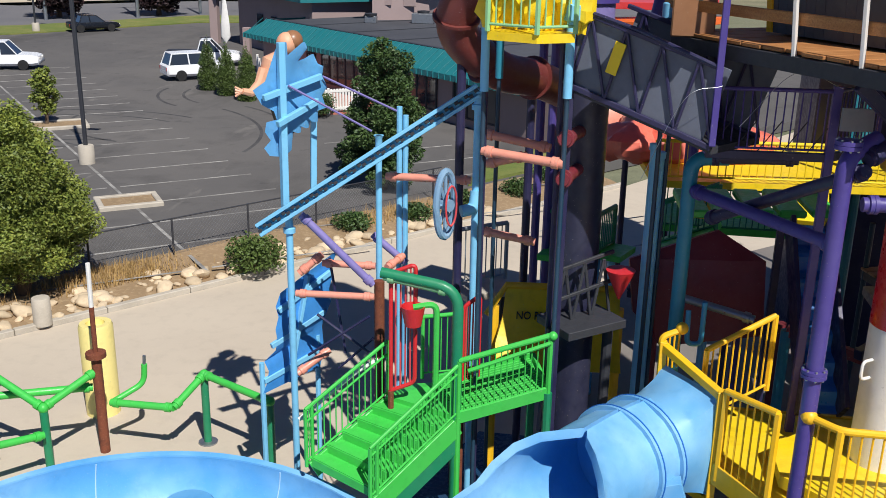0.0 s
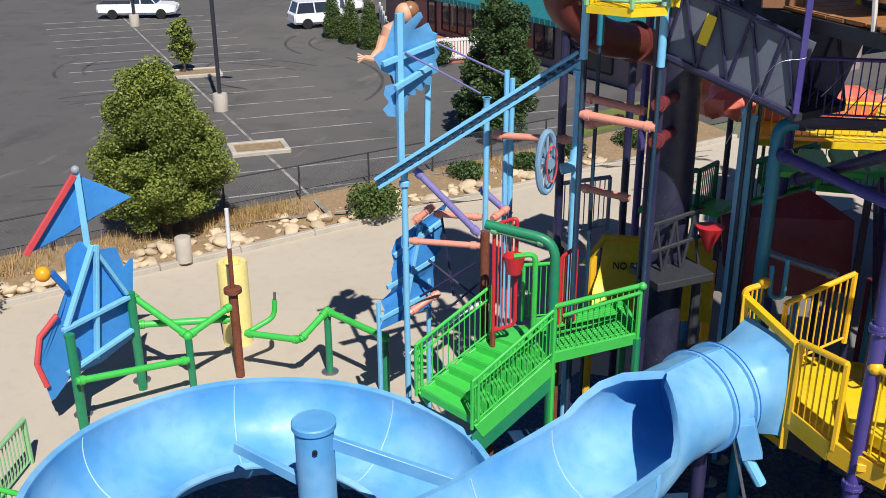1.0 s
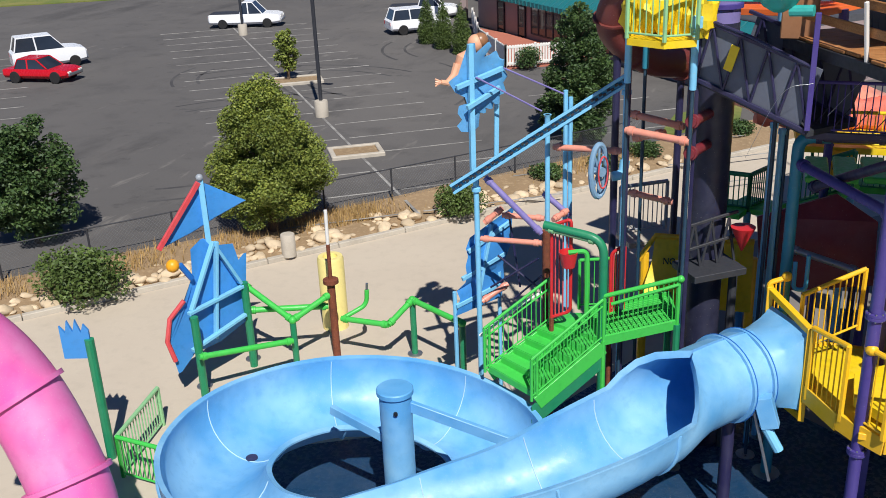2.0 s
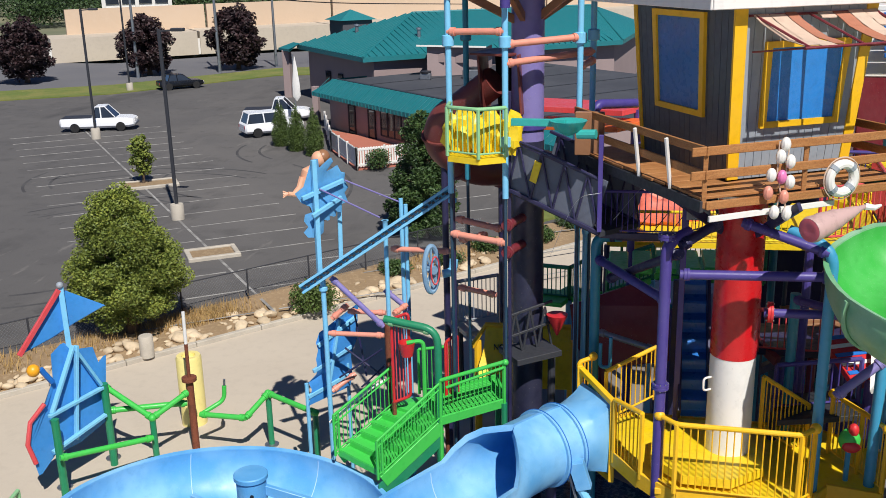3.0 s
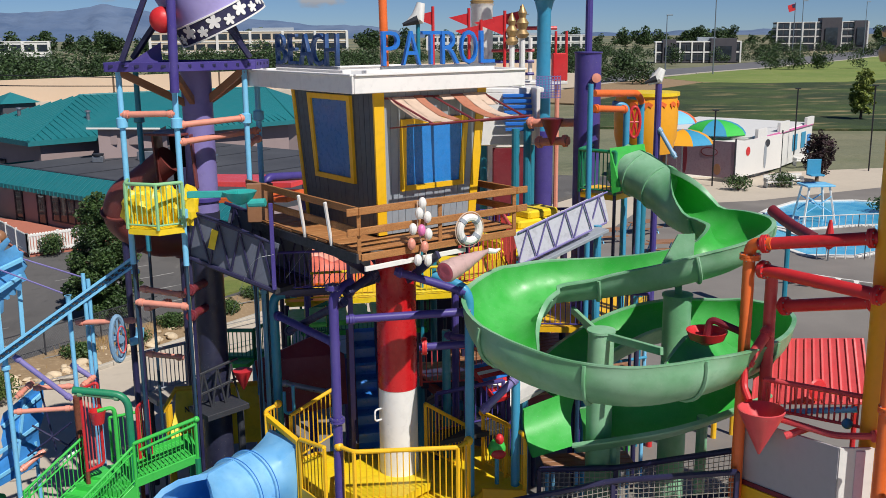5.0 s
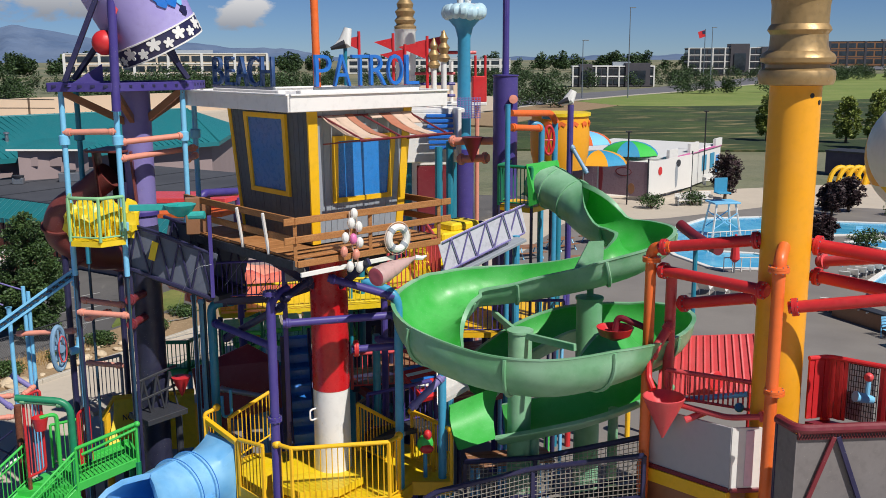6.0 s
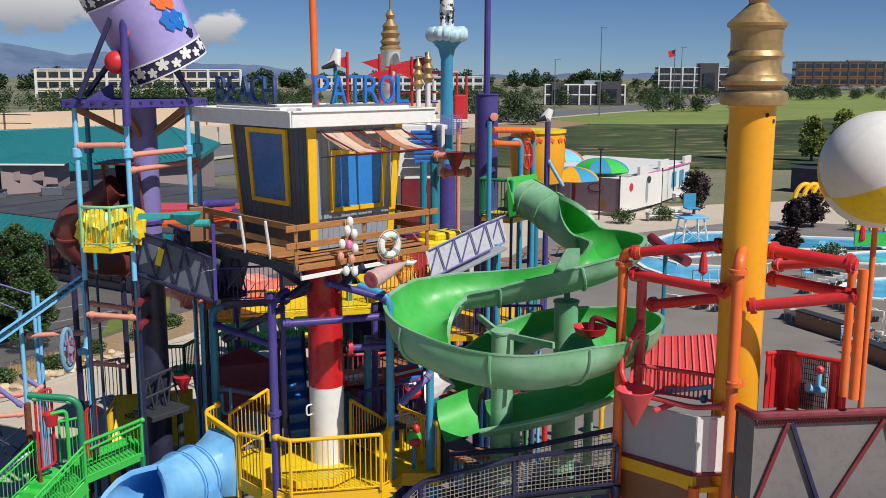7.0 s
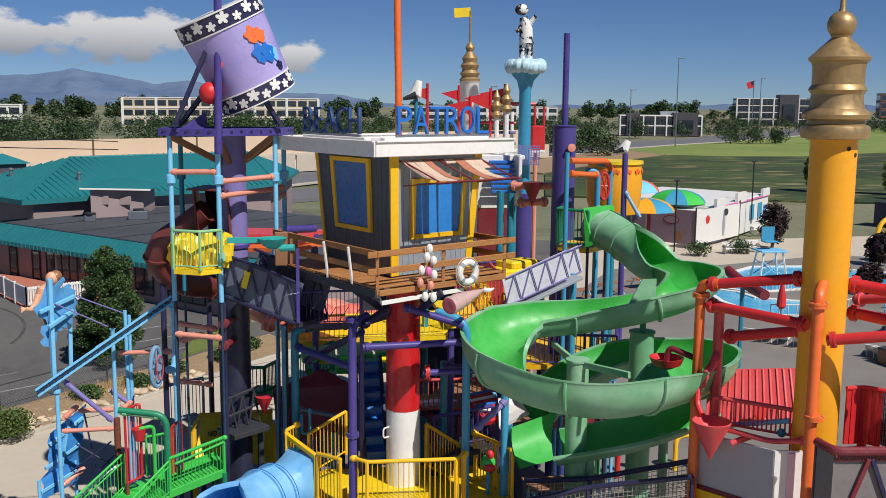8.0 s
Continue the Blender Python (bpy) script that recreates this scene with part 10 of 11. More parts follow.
    for f0, f1, m, z0, z1 in ((0.22, 0.42, SALMON, 0.9, 3.2), (0.25, 0.34, AMBER, 2.0, 2.9), (0.34, 0.4, RED, 1.4, 3.0), (0.62, 0.7, TEALBLUE, 1.2, 2.8), (0.78, 0.86, TEALBLUE, 1.2, 2.8), (0.9, 0.96, BOARDBLUE, 0.4, 2.4)):
        p, q = B.lerp(C, f0) + n * (0.06 + 0.03 * (m in (AMBER, RED))), B.lerp(C, f1) + n * (0.06 + 0.03 * (m in (AMBER, RED)))
        part("mural_panel", Geo().bar((p.x, p.y, (z0 + z1) / 2), (q.x, q.y, (z0 + z1) / 2), 0.05, z1 - z0, 0.005), m, t)
    # advertising banners on a screen fence
    f = thing("banner_fence", (29, 76.5, 0), "screen fence hung with large printed banners", "fence")
    a, b, c = V3((24.6, 82.6, 0.00)), V3((30.2, 76.2, 0.00)), V3((37.23, 82.66, 0.00))
    BAN = paint("mauve_banner", lin(136, 112, 124), rough=0.6, wear=0.5, grime=0.6)
    for p, q, m in ((a, b, BAN), (b, c, OFFWHITE)):
        part("banner", Geo().bar(p + Vector((0, 0, 2.0)), q + Vector((0, 0, 2.0)), 0.05, 3.2, 0.005), m, f)
        part("post", Geo().tube([p, p + Vector((0, 0, 3.9))], 0.08, 8), DARKSTEEL, f)
    part("post", Geo().tube([c, c + Vector((0, 0, 3.9))], 0.08, 8), DARKSTEEL, f)
    for u, z, sx, sz, m in ((0.7, 2.6, 0.85, 0.42, MAROON), (0.7, 2.6, 0.74, 0.32, BAN), (0.42, 2.0, 0.22, 1.5, MAROON), (0.18, 1.3, 0.3, 0.6, BROWN), (0.8, 1.1, 0.35, 0.5, BROWN)):
        p = lerp(a, b, u) + Vector((0, -0.05 - (0.03 if m is BAN else 0), z))
        w = (b - a).normalized()
        mm = Matrix((w, Vector((0, 0, 1)), w.cross(Vector((0, 0, 1))))).transposed().to_4x4()
        mm.translation = p
        part("printed_shape", Geo().plate([(math.cos(k) * sx, math.sin(k) * sz) for k in (2 * math.pi * i / 20 for i in range(20))], 0.02, mm), m, f)
    w = (c - b).normalized()
    mm = Matrix((w, Vector((0, 0, 1)), w.cross(Vector((0, 0, 1))))).transposed().to_4x4()
    for u, z, sx, sz, m in ((0.25, 2.6, 0.4, 0.4, RED), (0.62, 1.9, 0.28, 1.2, PALEGREY), (0.66, 3.0, 0.5, 0.35, DARKSTEEL)):
        mm.translation = lerp(b, c, u) + w.cross(Vector((0, 0, 1))) * 0.05 + Vector((0, 0, z))
        part("printed_shape", Geo().plate([(math.cos(k) * sx, math.sin(k) * sz) for k in (2 * math.pi * i / 20 for i in range(20))], 0.02, mm), m, f)
    # umbrellas
    def umbrella(at, r, h, m1, m2):
        u = thing("patio_umbrella", at, "round two-coloured fabric sunshade on a pole", "umbrella", "sunshades")
        at = Vector((at[0], at[1], 0))
        part("pole", Geo().tube([at, at + Vector((0, 0, h))], 0.08, 8), STEEL, u)
        n = 8
        for i in range(n):
            vs, fs = [], []
            for j in range(6):
                fr = j / 5
                rr, zz = r * math.sin(fr * 1.35) / math.sin(1.35), h - (1 - math.cos(fr * 1.35)) * r * 0.55
                for k in (0, 1):
                    a = 2 * math.pi * (i + k) / n
                    vs.append(at + Vector((math.cos(a) * max(rr, 0.02), math.sin(a) * max(rr, 0.02), zz)))
            for j in range(5):
                fs.append((2 * j, 2 * j + 2, 2 * j + 3, 2 * j + 1))
            kk = len(vs)
            vs += [p - Vector((0, 0, 0.03)) for p in vs]
            fs += [tuple(kk + q for q in ff[::-1]) for ff in fs]
            part("panel", Geo().add(vs, fs), m1 if i % 2 else m2, u)
    umbrella((31.2, 84.0, 3.85), 3.0, 4.9, TEALBLUE, GREEN)
    umbrella((25.2, 75.5, 3.97), 2.7, 4.9, AMBER, TEALBLUE)
    umbrella((25.6, 81.0, 4.21), 2.7, 6.2, ORANGE, SKYBLUE)
    shift(1.2, 4.0)
    for p in ((25.16, 48.42, 0.00), (42.61, 57.76, 0.00), (45.66, 69.35, -0.00)):
        u = thing("closed_umbrella", p, "closed red pool umbrella on a pole", "umbrella", "closed umbrellas")
        q = V3(p)
        part("pole", Geo().tube([q, q + Vector((0, 0, 2.4))], 0.05, 8), STEEL, u)
        part("furled_cloth", Geo().lathe([(0.1, 0.7), (0.3, 0.9), (0.24, 1.6), (0.08, 2.4), (0.0005, 2.45)], q, seg=10), RED, u)
    shift()
    # loungers
    def lounger(at, turn):
        u = thing("sun_lounger", at, "white slatted pool lounger on the concrete deck", "lounger", "pool loungers")
        m = Matrix.Translation(at) @ Matrix.Rotation(turn, 4, 'Z')
        part("seat", Geo().box(m @ Vector((0, 0, 0.35)), (1.2, 0.62, 0.06), m.to_3x3(), 0.01), OFFWHITE, u)
        part("backrest", Geo().box(m @ Vector((-0.82, 0, 0.55)), (0.7, 0.62, 0.05), m.to_3x3() @ Matrix.Rotation(radians(40), 3, 'Y'), 0.01), OFFWHITE, u)
        for x in (-0.55, 0.55):
            for yy in (-0.27, 0.27):
                part("leg", Geo().tube([m @ Vector((x, yy, 0)), m @ Vector((x, yy, 0.34))], 0.03, 6), OFFWHITE, u)
        return u
    first = lounger((0, 0, 0), 0)
    rows = [((31.93, 49.40, 0.00), (35.98, 51.69, 0.00), 6), ((27.46, 43.82, 0.00), (28.06, 40.66, 0.00), 7), ((31.70, 45.89, 0.00), (31.83, 42.47, 0.00), 7), ((36.00, 55.56, 0.00), (37.55, 52.37, 0.00), 7), ((29.01, 40.51, 0.00), (29.13, 37.77, 0.00), 4), ((22.62, 48.07, 0.00), (25.16, 45.52, 0.00), 5)]
    firstdone = False
    for a, b, n in rows:
        for i in range(n):
            p = lerp(a, b, i / (n - 1))
            m = Matrix.Translation(p) @ Matrix.Rotation(0.9, 4, 'Z')
            if not firstdone:
                first.matrix_basis = m
                firstdone = True
            else:
                copy_thing(first, m)
    for a, b in (((26.95, 42.26, 0.00), (28.04, 37.64, 0.00)), ((26.71, 36.67, 0.00), (27.15, 32.28, 0.00))):
        lw = thing("planter_wall", a, "low dark brown planter wall on the pool deck", "wall", "planter walls")
        part("wall", Geo().bar(V3(a) + Vector((0, 0, 0.4)), V3(b) + Vector((0, 0, 0.4)), 0.5, 0.8, 0.03), BROWN, lw)
        part("cap", Geo().bar(V3(a) + Vector((0, 0, 0.84)), V3(b) + Vector((0, 0, 0.84)), 0.62, 0.08, 0.02), DARKSTEEL, lw)
    # painted board with unreadable lettering shapes beside the pool
    shift(1.0, 4.0)
    a = V3((43.86, 57.56, 0.00))
    pb = thing("painted_board", a, "teal painted board with orange and yellow shapes by the pool", "sign")
    part("board", Geo().upright(a + Vector((-1.6, 0.3, 0.4)), a + Vector((1.8, -0.6, 0.4)), 2.4, 0.08), TEALBLUE, pb)
    part("lower_band", Geo().upright(a + Vector((-1.6, 0.24, 0.4)), a + Vector((1.8, -0.66, 0.4)), 1.0, 0.06), GREEN, pb)
    for i in range(7):
        q = lerp(a + Vector((-1.4, 0.18, 1.9)), a + Vector((1.6, -0.62, 1.9)), i / 6)
        part("shape_bar", Geo().box(q, (0.34, 0.05, 0.62), None, 0.05), ORANGE if i % 2 else LEMON, pb)
    for dx in (-1.4, 1.6):
        part("leg", Geo().tube([a + Vector((dx, -0.2 * dx, 0)), a + Vector((dx, -0.2 * dx, 0.6))], 0.06, 8), STEEL, pb)
    shift()
    # brown picnic tables on blue pipe legs
    for p, r in (((15.24, 59.48, 0.00), 0.2), ((18.09, 61.64, -0.00), 0.5), ((17.60, 55.55, 0.00), 0.1), ((21.26, 63.49, -0.00), 0.4)):
        u = thing("picnic_table", p, "brown plank picnic table with benches on blue pipe legs", "table", "picnic tables")
        m = Matrix.Translation(p) @ Matrix.Rotation(r, 4, 'Z')
        for i in range(4):
            part("plank", Geo().box(m @ Vector((0, -0.3 + 0.2 * i, 0.76)), (1.9, 0.18, 0.05), m.to_3x3(), 0.01), BROWN, u)
        for y in (-0.8, 0.8):
            part("bench", Geo().box(m @ Vector((0, y, 0.45)), (1.9, 0.28, 0.05), m.to_3x3(), 0.01), BROWN, u)
        for x in (-0.7, 0.7):
            part("leg", Geo().tube([m @ Vector((x, -0.8, 0)), m @ Vector((x, -0.3, 0.74)), m @ Vector((x, 0.3, 0.74)), m @ Vector((x, 0.8, 0))], 0.04, 8), SKYBLUE, u)
    # low white railing along the pool edge and deck chairs in blue
    for p in ((34.12, 52.91, -0.00), (40.10, 60.51, 0.00), (32.08, 56.81, -0.00), (27.15, 37.78, 0.00), (27.93, 37.25, 0.00)):
        u = thing("blue_deck_chair", p, "blue slatted upright deck chair by the pool", "chair", "deck chairs")
        q = V3(p)
        for i in range(4):
            part("seat_slat", Geo().box(q + Vector((0, 0.13 * i, 0.42)), (0.55, 0.1, 0.03), None, 0.006), SKYBLUE, u)
            part("back_slat", Geo().box(q + Vector((0, 0.5 + 0.03 * i, 0.55 + 0.13 * i)), (0.55, 0.03, 0.1), None, 0.006), SKYBLUE, u)
        for dx in (-0.26, 0.26):
            part("side_frame", Geo().tube([q + Vector((dx, 0, 0)), q + Vector((dx, 0, 0.62)), q + Vector((dx, 0.55, 0.6)), q + Vector((dx, 0.5, 0))], 0.025, 6), SKYBLUE, u)
    # benches and lifeguard chair
    shift(2.5, 5.0)
    for p, r in (((32.41, 73.70, 0.00), 0.3), ((33.75, 74.50, 0.00), 0.3), ((40.75, 86.49, 0.00), 0.2)):
        u = thing("white_bench", p, "white slatted garden bench by the banners", "bench", "white benches")
        q = V3(p)
        for i in range(4):
            part("slat", Geo().box(q + Vector((0, 0.14 * i, 0.5)), (2.4, 0.11, 0.05), None, 0.01), WHITE, u)
            part("slat", Geo().box(q + Vector((0, 0.6, 0.62 + 0.13 * i)), (2.4, 0.05, 0.1), None, 0.01), WHITE, u)
        for dx in (-1.1, 1.1):
            part("leg", Geo().box(q + Vector((dx, 0.25, 0.4)), (0.1, 0.6, 0.8), None, 0.01), STEEL, u)
    shift(1.4, 5.0)
    k = V3((29.43, 58.73, 0.00))
    u = thing("lifeguard_chair", k, "tall pale blue lifeguard stand with white legs at the pool", "lifeguard chair")
    for dx, dy in ((-0.9, -0.7), (0.9, -0.7), (-0.9, 0.7), (0.9, 0.7)):
        part("leg", Geo().bar(k + Vector((dx * 1.25, dy * 1.25, 0)), k + Vector((dx * 0.8, dy * 0.8, 2.6)), 0.12, 0.12), WHITE, u)
        part("brace", Geo().bar(k + Vector((dx, dy, 0.8)), k + Vector((-dx * 0.9, dy, 1.9)), 0.07, 0.07), SKYBLUE, u)
    part("platform", Geo().box(k + Vector((0, 0, 2.65)), (2.0, 1.7, 0.12), None, 0.02), SKYBLUE, u)
    part("seat", Geo().box(k + Vector((0, 0.1, 3.3)), (1.0, 0.7, 0.1), None, 0.02), TEALBLUE, u)
    part("seat_back", Geo().box(k + Vector((0, 0.5, 3.8)), (1.0, 0.1, 1.1), None, 0.02), TEALBLUE, u)
    shift()
    # dark red half-pipe and low walls near the pool
    g = Geo().tube(spline([(18.72, 43.11, 4.85), (19.04, 41.87, 4.43), (19.15, 39.61, 4.22)], 6), 0.26, 14)
    rt = thing("red_tube_section", (28.88, 63.52, 0.00), "dark red slide tube sloping toward the pool", "slide tube")
    part("tube", g, MAROON, rt)
    q = V3((19.04, 41.87, 4.43))
    part("leg", Geo().tube([(q.x, q.y, 0), q], 0.12, 8), TEAL, rt)
    # trees of the pool garden
    shift(0.3, 3.0)
    for k, (p, h, w) in enumerate((((39.16, 78.36, 0.00), 4.3, 3.0), ((43.96, 68.52, 0.00), 2.8, 2.3), ((46.39, 70.04, 0.00), 3.0, 2.5), ((36.07, 56.60, 0.00), 2.2, 2.0))):
        tree("plum_tree", p, h, w, LEAFRED, "round dark purple-leaved tree in the pool garden", 50 + k, 3000, 0.14, 0.2, group="garden trees")
    for k, p in enumerate(((30.75, 74.97, 0.00), (35.03, 76.05, 0.00), (38.54, 55.16, 0.00), (37.28, 63.48, 0.00), (49.24, 67.24, 0.00))):
        shrub("garden_shrub", p, (2.6, 2.0, 1.5), LEAFDARK, "low green shrub in the pool garden", 60 + k, 900, 0.1, "garden shrubs")
    shift(2.5, 5.0)
    for p, h in (((39.87, 87.56, 0.00), 7.5), ((27.21, 75.52, 0.00), 6.5), ((44.89, 82.31, 0.00), 8)):
        q = thing("pool_lamp_post", p, "thin black lamp post in the pool area", "lamp post", "pool lamp posts")
        q2 = V3(p)
        part("pole", Geo().tube([q2, q2 + Vector((0, 0, h))], 0.07, 8), BLACK, q)
        part("lamp_head", Geo().box(q2 + Vector((0, 0, h)), (0.5, 0.3, 0.12), None, 0.03), BLACK, q)
    tr = thing("blue_train_shed", (58.83, 79.31, 0.00), "long dark blue shed beyond the pool garden", "shed")
    a, b = V3((58.74, 95.03, 0.00)), V3((66.79, 82.47, 0.00))
    part("wall", Geo().bar(a + Vector((0, 0, 1.2)), b + Vector((0, 0, 1.2)), 3.0, 2.4), NAVY, tr)
    part("roof", Geo().bar(a + Vector((0, 0, 2.5)), b + Vector((0, 0, 2.5)), 3.5, 0.2), DARKSTEEL, tr)
    for i in range(8):
        p = lerp((53.43, 84.53, 0.00), (59.78, 83.55, 0.00), i / 7)
        q = thing("yellow_arch", p, "yellow moulded arch by the pool garden", "arch", "yellow arches")
        part("arch", Geo().tube([p + Vector((math.cos(u) * 1.2, 0, math.sin(u) * 1.8)) for u in (math.pi * j / 10 for j in range(11))], 0.25, 8), YELLOW, q)

    shift()
    # white tower with gold finial, flags, back fort
    w = V3((3.76, 32.78, 14.01))
    t = thing("white_fort_tower", (w.x, w.y, 0), "slim white round tower with gold finial and yellow pennant", "tower")
    part("shaft", Geo().lathe([(0.36, 0), (0.36, w.z - 0.1), (0.42, w.z)], (w.x, w.y, 0), seg=24), WHITE, t)
    part("finial", Geo().lathe([(0.36, 0), (0.4, 0.08), (0.3, 0.16), (0.38, 0.3), (0.28, 0.42), (0.36, 0.6), (0.26, 0.7), (0.3, 0.86), (0.12, 1.1), (0.18, 1.25), (0.1, 1.4), (0.04, 1.45), (0.04, 2.6)], w, seg=20), GOLD, t)
    part("pennant", Geo().bar(w + Vector((0, 0, 2.55)), w + Vector((-0.62, 0, 2.5)), 0.02, 0.34), LEMON, t)
    fl = thing("red_fort", (2.6, 33, 0), "white and red fort walls with blue stairs behind the hut", "fort")
    part("base_wall", Geo().box((2.6, 33.6, 4.7), (2.6, 2.4, 9.4), None, 0.03), NAVY, fl, "dark navy lower wall of the fort")
    part("wall", Geo().box((2.6, 33.6, 10.1), (2.66, 2.46, 1.4), None, 0.03), WHITE, fl)
    part("base_wall", Geo().box((4.5, 33.0, 4.6), (1.6, 0.25, 9.2), None, 0.03), MAROON, fl)
    part("wall", Geo().box((4.5, 33.0, 9.9), (1.66, 0.3, 1.4), None, 0.03), WHITE, fl, "low white fort wall before the stairs")
    part("parapet", Geo().box((4.5, 32.9, 10.75), (1.7, 0.3, 0.18), None, 0.03), WHITE, fl)
    for i in range(7):
        part("stair", Geo().box((4.35, 28.5 + 0.1 * i, 10.25 + 0.16 * i), (0.85, 0.14, 0.1), None, 0.01), STAIRBLUE, fl)
    part("stair_wall", Geo().box((4.88, 28.85, 10.6), (0.12, 1.0, 1.7), None, 0.02), WHITE, fl)
    for x, z in ((4.0, 12.4), (5.35, 12.9)):
        part("post", Geo().tube([(x, 32.5, 9.9), (x, 32.5, z)], 0.07, 10), WHITE, fl)
    for x in (6.05, 6.4):
        part("red_post", Geo().tube([(x, 31.7, 11.5), (x, 31.7, 13.1)], 0.045, 8), RED, fl)
    part("fort_deck", Geo().box((3.35, 30.7, 11.36), (3.7, 3.0, 0.14), None, 0.02), WHITE, fl)
    part("front_wall", Geo().box((3.3, 29.3, 10.5), (3.5, 0.2, 1.6), None, 0.02), WHITE, fl, "white front wall of the fort")
    for x in (1.8, 3.4, 4.9):
        part("deck_leg", Geo().tube([(x, 29.6, 0), (x, 29.6, 11.3)], 0.11, 10), TEAL, fl)
    part("red_wall", Geo().box((6.2, 31.8, 11.95), (0.5, 0.3, 0.9), None, 0.03), RED, fl)
    part("ledge", Geo().box((5.6, 32.3, 11.45), (1.7, 1.3, 0.12), None, 0.02), WHITE, fl)
    part("ledge_leg", Geo().tube([(6.3, 32.6, 0), (6.3, 32.6, 11.4)], 0.08, 8), SALMON, fl)
    part("rail", Geo().tube([(4.9, 31.5, 13.2), (6.05, 31.6, 13.2)], 0.06, 8), CORAL, fl)
    for z, m in ((12.15, PURPLE), (11.75, PURPLE), (12.5, CORAL)):
        part("rail", Geo().tube([(3.9, 31.4, z), (5.3, 31.5, z)], 0.05, 8), m, fl)
    lat = Geo()
    for i in range(9):
        lat.bar((5.1 + 0.095 * i, 29.95, 11.05), (5.1 + 0.095 * i, 29.95, 11.75), 0.025, 0.03, 0.002)
        lat.bar((5.08, 29.95, 11.08 + 0.08 * i), (5.88, 29.95, 11.08 + 0.08 * i), 0.03, 0.025, 0.002)
    part("lattice_panel", lat, LILAC, fl, "lilac lattice guard panel")
    for p, s in (((1.98, 30.94, 13.74), 0.42), ((3.16, 31.34, 13.69), 0.4), ((3.36, 29.81, 13.31), 0.5), ((4.90, 31.62, 13.76), 0.6), ((4.22, 30.71, 13.59), 0.6)):
        q = V3(p)
        f2 = thing("red_flag", (q.x, q.y, q.z - 1.6), "small red pennant flag on a gold-tipped pole", "flag", "red flags")
        part("pole", Geo().tube([(q.x, q.y, 11.42), q + Vector((0, 0, 0.15))], 0.05, 8), RED, f2)
        part("cloth", Geo().add([q, q + Vector((-s * 1.6, 0.1, -s * 0.35)), q + Vector((-s * 0.1, 0, -s)), q + Vector((0, 0.02, 0)), q + Vector((-s * 1.6, 0.12, -s * 0.35)), q + Vector((-s * 0.1, 0.02, -s))], [(0, 1, 2), (5, 4, 3), (0, 3, 4, 1), (1, 4, 5, 2), (2, 5, 3, 0)]), RED, f2)
    gu = V3((1.39, 28.97, 13.44))
    g = thing("gull_figure", (gu.x, gu.y, gu.z - 0.2), "plain white and grey gull shape on a post", "bird figure")
    part("body", Geo().tube([gu + Vector((-0.35, 0, -0.1)), gu + Vector((0, 0, 0.05)), gu + Vector((0.1, 0, 0.5))], [0.06, 0.22, 0.12], 12), WHITE, g)
    part("wing", Geo().tube([gu + Vector((-0.45, -0.1, -0.12)), gu + Vector((0, -0.15, 0.02))], [0.05, 0.14], 10), DARKSTEEL, g)
    part("perch", Geo().tube([(gu.x, gu.y, 0), gu], 0.06, 8), TEAL, g)
    for p in ((4.60, 29.64, 12.90), (4.44, 30.68, 12.68)):
        q = V3(p)
        f3 = thing("gold_post", (q.x, q.y, 11.42), "slim post with turned gold finial", "post", "gold posts")
        part("post", Geo().tube([(q.x, q.y, 11.42), q], 0.09, 10), WHITE, f3)
        part("finial", Geo().lathe([(0.14, 0), (0.22, 0.12), (0.12, 0.25), (0.2, 0.45), (0.1, 0.6), (0.14, 0.75), (0.02, 1.0)], q, seg=14), GOLD, f3)
    # orange shade roofs and pipes between hut and tower
    s = thing("orange_canopy", (-1.6, 27, 0), "orange and coral flat shade roofs on purple pipes", "canopy")
    for a, b, m in (((-5.24, 29.54, 8.79), (-2.01, 27.93, 8.91), CORAL), ((-4.92, 28.58, 8.42), (-2.03, 26.92, 8.66), ORANGE)):
        part("roof_sheet", Geo().bar(a, b, 1.6, 0.14), m, s)
        for p in (a, b):
            part("post", Geo().tube([(p[0], p[1], 0), p], 0.1, 10), PURPLE, s)
    pipe(s, [(-3.01, 25.83, 8.85), (-2.92, 25.84, 9.34), (-2.01, 26.92, 9.22)], 0.12, PURPLE, 0.3, ends=False)
    # under-structure posts that carry the upper decks
    u = thing("substructure", (0, 25, 0), "dark purple and teal posts and beams under the play decks", "support frame")
    rnd = random.Random(6)
    for i in range(7):
        x, y = rnd.uniform(-3.5, 3.6), rnd.uniform(22.8, 26)
        h = rnd.uniform(2.5, 4.4)
        part("post", Geo().tube([(x, y, 0), (x, y, h)], 0.1, 10), (NAVY, TEAL, PURPLE, MAROON)[i % 4], u)
        part("beam", Geo().bar((x, y, h), (x + rnd.uniform(-2.5, 2.5), y + rnd.uniform(-1, 1.5), h - rnd.uniform(0, 0.4)), 0.16, 0.2), (NAVY, MAROON, TEAL, SALMON)[i % 4], u)
    for i, (x, y, z, w2, d2, m) in enumerate(((4.6, 29.5, 6.9, 3.0, 3.0, LEMON), (-0.4, 30.5, 3.8, 4.0, 2.0, GREEN), (2.0, 24.2, 4.2, 2.0, 1.6, NAVY))):
        part("deck", Geo().box((x, y, z), (w2, d2, 0.18), None, 0.02), m, u)
        railing(u, [(x - w2 / 2, y - d2 / 2, z), (x + w2 / 2, y - d2 / 2, z)], 1.0, (PURPLE, DGREEN, CORAL)[i], 0.14, 0.045, 0.015)
        for sx in (-1, 1):
            part("post", Geo().tube([(x + sx * w2 / 2.2, y, 0), (x + sx * w2 / 2.2, y, z)], 0.11, 10), NAVY, u)


